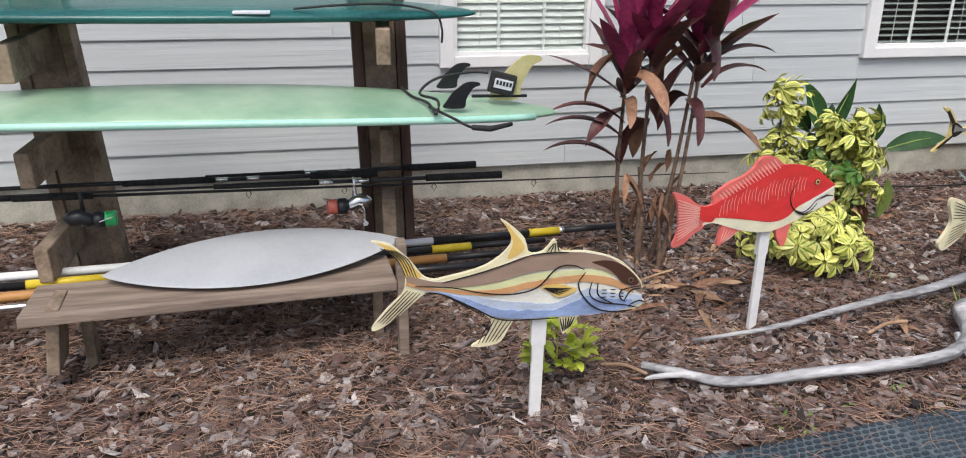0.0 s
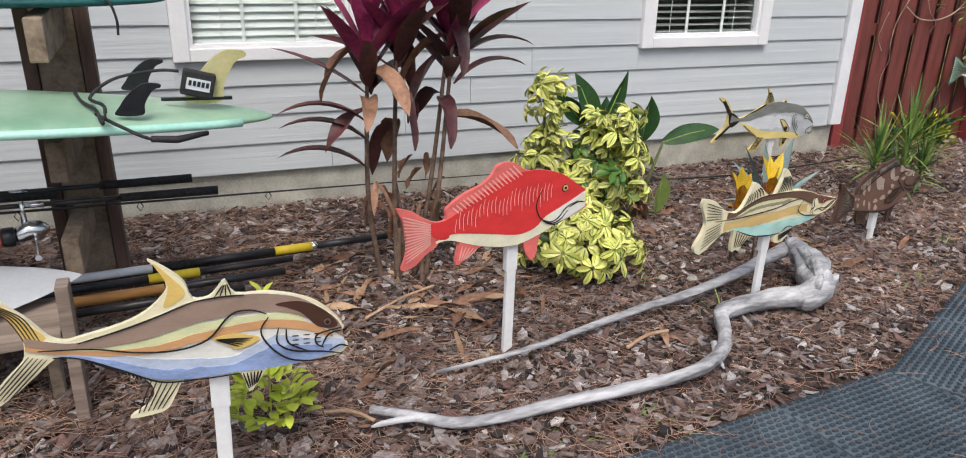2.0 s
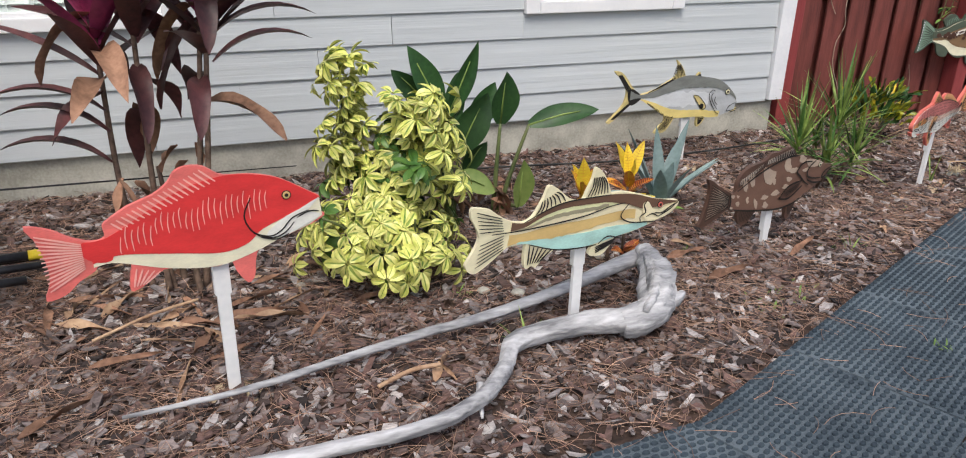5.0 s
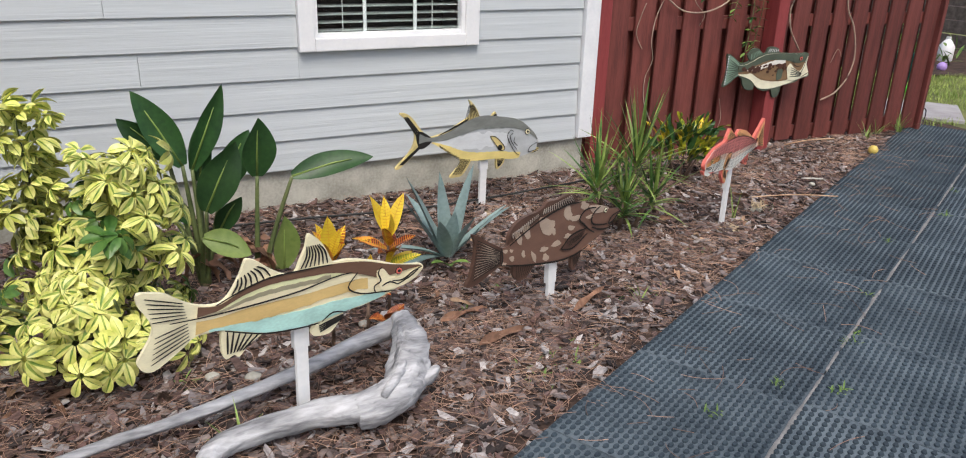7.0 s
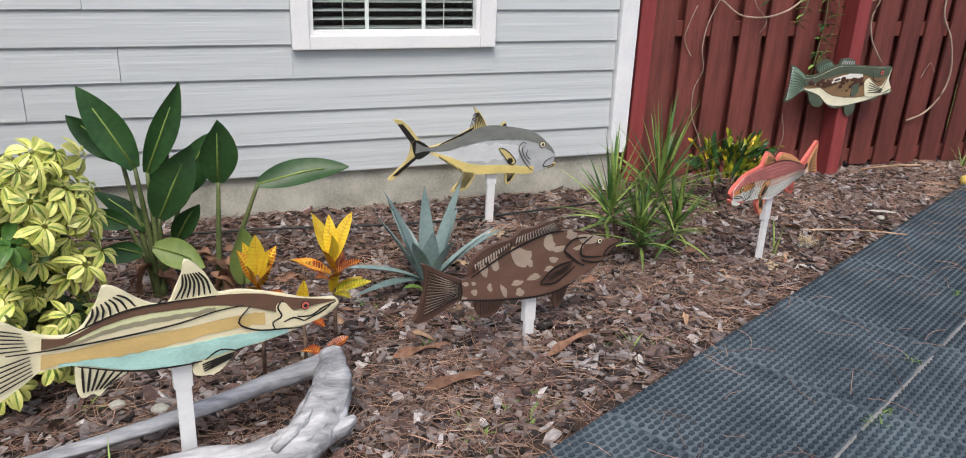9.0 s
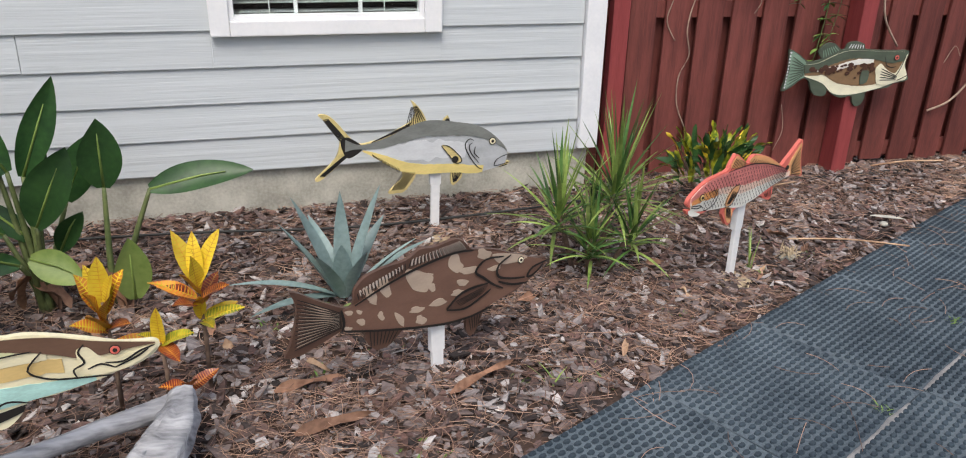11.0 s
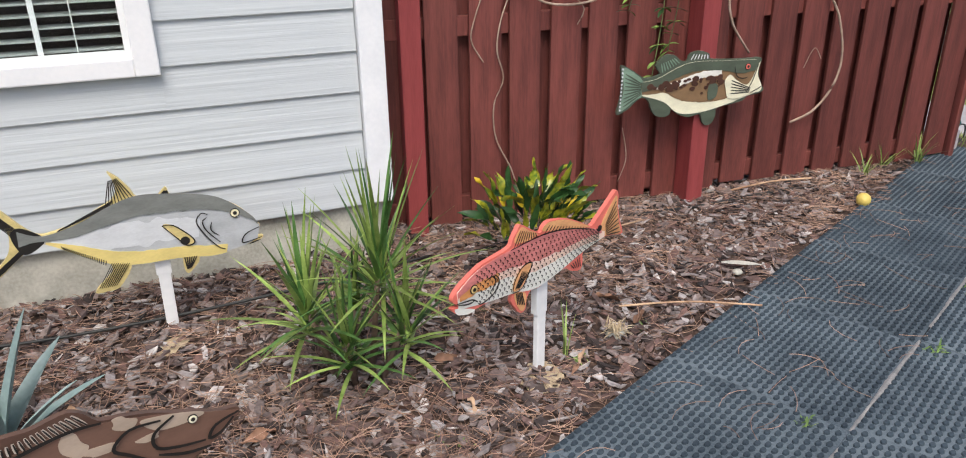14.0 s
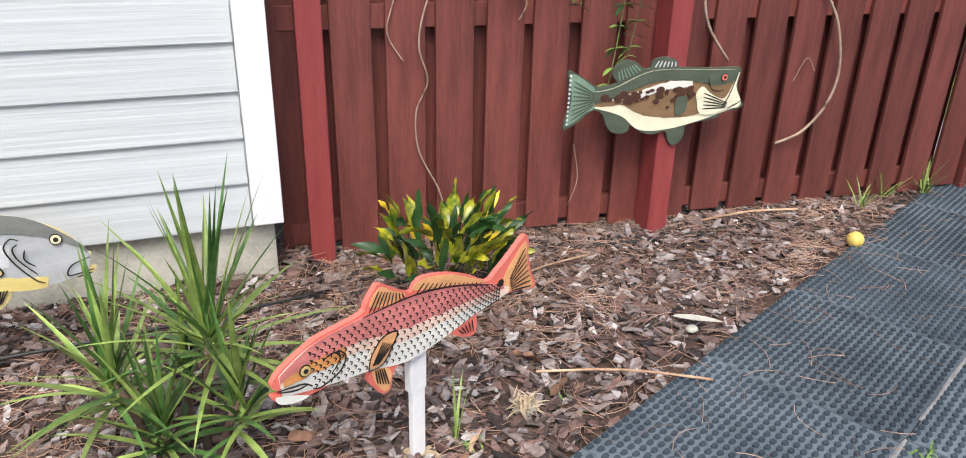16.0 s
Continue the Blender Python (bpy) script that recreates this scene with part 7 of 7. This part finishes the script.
def mats():
    L, W = 0.655, 0.612
    flat, studs = mat_mesh(L, W), stud_mesh(L, W)
    rng = random.Random(17)

    def lay(x0, y0, deg, ks, rs, z):
        e = Vector((math.cos(radians(deg)), math.sin(radians(deg)), 0))
        n = Vector((e.y, -e.x, 0))
        for r in rs:
            for k in ks:
                q = Vector((x0, y0, 0)) + e * (L * k + 0.03 * (r % 2)) + n * (W * r)
                t = thing("rubber_mat", pose(q.x, q.y, z + rng.uniform(-0.001, 0.001), rng.uniform(-0.15, 0.15), rng.uniform(-0.15, 0.15), deg + rng.uniform(-0.4, 0.4)),
                          "dusty black rubber mat with raised studs", "floor mat", "rubber mats of the path")
                part("base", flat, M_RUBBER, t)
                part("studs", studs, M_STUD, t, kind="stuff")
    lay(2.05, 2.195, 4.75, range(-4, 4), range(0, 4), -0.010)
    lay(5.13, 2.893, 25.2, range(-2, 8), range(0, 5), 0.0)


M_DUST = material("grey_sand_dust", (0.15, 0.15, 0.15), (0.30, 0.29, 0.28), scale=14, rough=0.95, bump=0.3, fine=120)


def joint_dust():
    """Pale sand that has settled along the joint between the first two rows of mats."""
    rng = random.Random(23)
    e = Vector((math.cos(radians(25.2)), math.sin(radians(25.2)), 0))
    n = Vector((e.y, -e.x, 0))
    o = Vector((5.13, 2.893, 0)) + n * 0.612
    bm, u, last = bmesh.new(), -0.6, None
    while u < 5.0:
        w = 0.006 + 0.007 * noise.noise(Vector((u * 5, 0, 1))) + rng.uniform(-0.0015, 0.0015)
        if w > 0.0035:
            c = o + e * u + n * (0.004 * noise.noise(Vector((u * 3, 4, 0))))
            row = [bm.verts.new(c + n * w + Vector((0, 0, 0.0105))), bm.verts.new(c + Vector((0, 0, 0.0155))), bm.verts.new(c - n * w + Vector((0, 0, 0.0105)))]
            if last:
                bm.faces.new((last[0], last[1], row[1], row[0]))
                bm.faces.new((last[1], last[2], row[2], row[1]))
            last = row
        else:
            last = None
        u += 0.02
    tagged(new("joint_dust", finish(bm, "joint_dust", M_DUST, True)), "pale sandy dust settled in the joint between mats", "dust", kind="stuff")


mats()
joint_dust()


# ---- mulch ----
def in_bed(x, y):
    e = mat_edge(x)
    return y > e + 0.012 and y < (4.97 if x < 6.3 else 5.27 - 0.066 * (x - 6.3))


def chip_geometry(rng):
    """One bark flake: a bent irregular slab."""
    L, W, T = rng.uniform(0.014, 0.055), rng.uniform(0.006, 0.026), rng.uniform(0.003, 0.009)
    n = 5
    ang = sorted(rng.uniform(0, 2 * math.pi) for _ in range(n))
    ang = [2 * math.pi * k / n + rng.uniform(-0.4, 0.4) for k in range(n)]
    bend = rng.uniform(-0.3, 0.3)
    top = []
    for a in ang:
        r = rng.uniform(0.75, 1.1)
        x, y = L * r * math.cos(a), W * r * math.sin(a)
        top.append((x, y, T / 2 + bend * x * x / L))
    bot = [(x * 0.95, y * 0.95, z - T) for x, y, z in top]
    v = top + bot
    f = [tuple(range(n)), tuple(range(2 * n - 1, n - 1, -1))] + [(k, n + k, n + (k + 1) % n, (k + 1) % n) for k in range(n)]
    return v, f


def mulch():
    rng = random.Random(5)
    protos = [chip_geometry(rng) for _ in range(36)]
    shared = []
    for v, f in protos[:12]:
        me = bpy.data.meshes.new("bark_chip")
        me.from_pydata(v, [], f)
        me.materials.append(M_CHIP_ONE)
        shared.append(me)
    done = 0
    while done < 300:                       # those nearest the path
        x = rng.uniform(1.2, 8.0)
        y = mat_edge(x) + rng.uniform(0.02, 0.6)
        m = pose(x, y, ground_z(x, y) + rng.uniform(0.008, 0.016), rng.uniform(-28, 28), rng.uniform(-28, 28), rng.uniform(0, 360)) @ Matrix.Scale(rng.uniform(0.8, 1.3), 4)
        part("bark_chip", shared[done % 12], None, GROUND, m=m)
        done += 1
    verts, faces = [], []
    count = 0
    arr = [(np.array(v), f) for v, f in protos]
    while count < 40000:
        x, y = rng.uniform(-1.6, 9.9), rng.uniform(2.0, 5.32)
        if not in_bed(x, y) or (x < 0 and rng.random() < 0.4):
            continue
        # thinner cover along the path's edge
        if y < mat_edge(x) + 0.10 and rng.random() < 0.6:
            continue
        v, f = arr[rng.randrange(36)]
        m = np.array(pose(x, y, ground_z(x, y) + rng.uniform(0.0, 0.018), rng.uniform(-28, 28), rng.uniform(-28, 28), rng.uniform(0, 360)))
        s = rng.uniform(0.45, 1.0) + 0.55 * rng.random() ** 3
        w = (v * s) @ m[:3, :3].T + m[:3, 3]
        i0 = len(verts)
        verts += w.tolist()
        faces += [tuple(i0 + k for k in q) for q in f]
        count += 1
    me = bpy.data.meshes.new("bark_mulch")
    me.from_pydata(verts, [], faces)
    me.materials.append(M_CHIP)
    tagged(new("bark_mulch", me), "red-brown pine bark mulch over the garden bed", "mulch", kind="stuff")


def needles():
    rng = random.Random(6)
    verts, faces = [], []

    def needle(x, y, z, az, L, bend, r, tilt):
        i0 = len(verts)
        for k in range(5):
            t = k / 4
            a = az + bend * t
            px, py = x + L * t * math.cos(a), y + L * t * math.sin(a)
            pz = z + L * t * tilt + 0.004 * math.sin(math.pi * t)
            ox, oy = -math.sin(a) * r, math.cos(a) * r
            verts.append((px + ox, py + oy, pz))
            verts.append((px, py, pz + r * 1.2))
            verts.append((px - ox, py - oy, pz))
        for k in range(4):
            b = i0 + 3 * k
            faces.append((b, b + 1, b + 4, b + 3))
            faces.append((b + 1, b + 2, b + 5, b + 4))
    n = 0
    while n < 29000:
        x, y = rng.uniform(-1.4, 9.9), rng.uniform(2.0, 5.3)
        if not in_bed(x, y):
            continue
        thick = noise.noise(Vector((x * 1.1, y * 1.1, 9))) + (0.6 if x < 2.0 else 0)
        if rng.random() > 0.55 + 0.6 * thick:
            continue
        needle(x, y, ground_z(x, y) + rng.uniform(0.012, 0.026), rng.uniform(0, 6.28), rng.uniform(0.06, 0.17), rng.uniform(-0.7, 0.7), rng.uniform(0.0007, 0.0013), rng.uniform(-0.05, 0.06))
        n += 1
    for _ in range(260):                    # stray needles on the mats
        x = rng.uniform(2.0, 9.5)
        y = mat_edge(x) - abs(rng.gauss(0, 0.45))
        needle(x, y, 0.017, rng.uniform(0, 6.28), rng.uniform(0.06, 0.18), rng.uniform(-0.8, 0.8), 0.0011, 0.0)
    me = bpy.data.meshes.new("pine_needles")
    me.from_pydata(verts, [], faces)
    me.materials.append(M_NEEDLE)
    tagged(new("pine_needles", me), "dry red-brown pine needles strewn over the mulch", "pine needles", kind="stuff")


def litter():
    """Dry leaves, sticks, cones, pebbles and sandy spots that can be picked out one by one."""
    rng = random.Random(12)
    spots = [(1.979, 2.913, 40, 0.30), (2.136, 3.266, 10, 0.26), (2.905, 3.422, 170, 0.30), (3.104, 3.472, 10, 0.24), (3.253, 2.831, 60, 0.20), (3.323, 2.811, 100, 0.14), (2.293, 3.418, -20, 0.22), (5.085, 3.275, 30, 0.3), (4.591, 3.193, 15, 0.26),
             (1.926, 2.712, -30, 0.12), (2.607, 3.573, 20, 0.3), (5.736, 3.368, 60, 0.12), (2.706, 3.273, 200, 0.2), (2.555, 3.472, 5, 0.34), (2.188, 3.516, 150, 0.28), (4.541, 3.445, 10, 0.24)]
    for _ in range(46):
        spots.append((rng.uniform(1.95, 3.3), rng.uniform(3.2, 4.2), rng.uniform(0, 360), rng.uniform(0.08, 0.3)))
    for _ in range(26):
        spots.append((rng.uniform(3.4, 7.5), rng.uniform(3.5, 4.3), rng.uniform(0, 360), rng.uniform(0.05, 0.14)))
    spots = [q for q in spots if q[1] > mat_edge(q[0]) + 0.15]
    for x, y, az, L in spots:
        bm = leaf(bmesh.new(), (0, 0, 0), around(az, 4), L, rng.uniform(0.012, 0.04), droop=0.15, fold=0.8, n=8, wave=0.3, twist=rng.uniform(-2, 2), shape=0.8)
        ob = new("dry_leaf", finish(bm, "dry_leaf", M_STRAW if rng.random() < 0.55 else L_DRY, True))
        ob.location = (x, y, ground_z(x, y) + 0.022)
        tagged(ob, "long curled dry leaf lying on the mulch", "dry leaf", "dry leaves on the mulch")
    sticks = [((6.928, 4.084, 0.02), (7.419, 3.859, 0.03), 0.004), ((2.136, 3.416, 0.02), (2.502, 3.591, 0.04), 0.006), ((3.055, 2.822, 0.02), (3.283, 2.871, 0.03), 0.008), ((1.832, 2.791, 0.02), (1.979, 2.683, 0.02), 0.007),
              ((6.977, 4.631, 0.02), (7.466, 4.758, 0.03), 0.004), ((8.132, 4.938, 0.02), (8.609, 4.874, 0.04), 0.005)]
    for a, b, r in sticks:
        mid = (Vector(a) + Vector(b)) / 2 + Vector((0.01, 0.02, 0.006))
        tagged(new("stick", finish(tube(catmull([a, mid, b], 4), [r] * 9, 6, rough=0.2), "stick", M_STRAW, True)), "thin dry stick on the mulch", "stick", "sticks")
    for x, y, s in ((1.832, 2.981, 0.035), (2.24, 3.587, 0.032), (3.622, 3.591, 0.03), (3.452, 3.331, 0.03)):
        c = thing("pine_cone", pose(x, y, ground_z(x, y) + s * 0.6, 70, 10, rng.uniform(0, 360)), "small brown pine cone on the mulch", "pine cone", "pine cones")
        bm = bmesh.new()
        for k in range(46):
            t = k / 46
            leaf(bm, around(k * 137.5, 0) * s * 0.3 + Vector((0, 0, s * (1.6 * t - 0.8))), around(k * 137.5, 25 + 30 * t), s * (0.9 - 0.55 * t), s * 0.5, droop=-0.3, fold=0.2, n=2)
        part("scales", bm, L_CANE, c)
    for x, y, r in ((3.622, 3.391, 0.022), (3.751, 3.33, 0.025), (6.839, 3.959, 0.03), (7.561, 4.175, 0.02), (4.245, 3.556, 0.02), (2.905, 3.672, 0.018)):
        bm = bmesh.new()
        bmesh.ops.create_icosphere(bm, subdivisions=2, radius=r)
        for v in bm.verts:
            v.co = Vector((v.co.x * 1.2, v.co.y, v.co.z * 0.7)) * (1 + 0.25 * noise.noise(v.co * 40 + Vector((x, y, 0))))
        ob = new("pebble", finish(bm, "pebble", M_CONCRETE, True))
        ob.location = (x, y, ground_z(x, y) + 0.018)
        tagged(ob, "pale stone lying on the mulch", "pebble", "pebbles")
    for x, y in ((2.61, 2.995), (6.465, 3.828), (5.305, 4.523)):
        bm = bmesh.new()
        bmesh.ops.create_circle(bm, cap_ends=True, segments=26, radius=0.085)
        bmesh.ops.subdivide_edges(bm, edges=bm.edges[:], cuts=2)
        for v in bm.verts:
            q = v.co.length / 0.085
            a = math.atan2(v.co.y, v.co.x)
            v.co *= 1 + 0.3 * noise.noise(Vector((math.cos(a) * 1.5, math.sin(a) * 1.5, x)))
            v.co.z = 0.030 * (1 - q) + 0.010 * noise.noise(v.co * 30)
        ob = new("sand_patch", finish(bm, "sand_patch", M_SAND, True))
        ob.location = (x, y, ground_z(x, y) + 0.004)
        tagged(ob, "pale sandy soil heaped round a stake", "sand", "sand heaps")
    bm = bmesh.new()
    leaf(bm, (0, 0, 0), around(-35, 3), 0.17, 0.04, droop=0.05, fold=0.15, n=6, shape=0.9)
    ob = new("bark_flake", finish(bm, "bark_flake", M_CONCRETE, True))
    ob.location = (7.523, 4.236, 0.025)
    tagged(ob, "large pale flake of bark on the mulch", "bark flake")
    mo = thing("moss_tuft", Matrix.Translation((6.829, 3.939, 0.01)), "pale yellow dry moss tuft", "moss")
    bm = bmesh.new()
    for k in range(60):
        leaf(bm, (rng.uniform(-0.03, 0.03), rng.uniform(-0.03, 0.03), 0.01), around(rng.uniform(0, 360), rng.uniform(0, 80)), rng.uniform(0.03, 0.06), 0.006, droop=0.8, n=3)
    part("fronds", bm, M_SAND, mo, kind="stuff")
    for x, y in ((5.435, 2.481), (5.085, 2.445), (7.78, 3.398), (8.275, 3.664), (5.585, 2.36), (6.036, 2.634), (6.386, 2.85), (7.075, 3.256), (5.936, 2.576)):
        w = thing("mat_weed", Matrix.Translation((x, y, 0.006)), "small weed growing between the rubber mats", "weed", "weeds between the mats")
        bm = bmesh.new()
        for k in range(16):
            leaf(bm, (rng.uniform(-0.03, 0.03), rng.uniform(-0.02, 0.02), 0.0), around(rng.uniform(0, 360), rng.uniform(10, 70)), rng.uniform(0.02, 0.045), 0.007, droop=0.6, n=3)
        part("leaves", bm, L_WEED, w, kind="stuff")


M_SAND = material("pale_sand", (0.34, 0.26, 0.16), (0.56, 0.46, 0.31), scale=30, rough=0.95, bump=0.4, fine=120)
litter()
mulch()
needles()
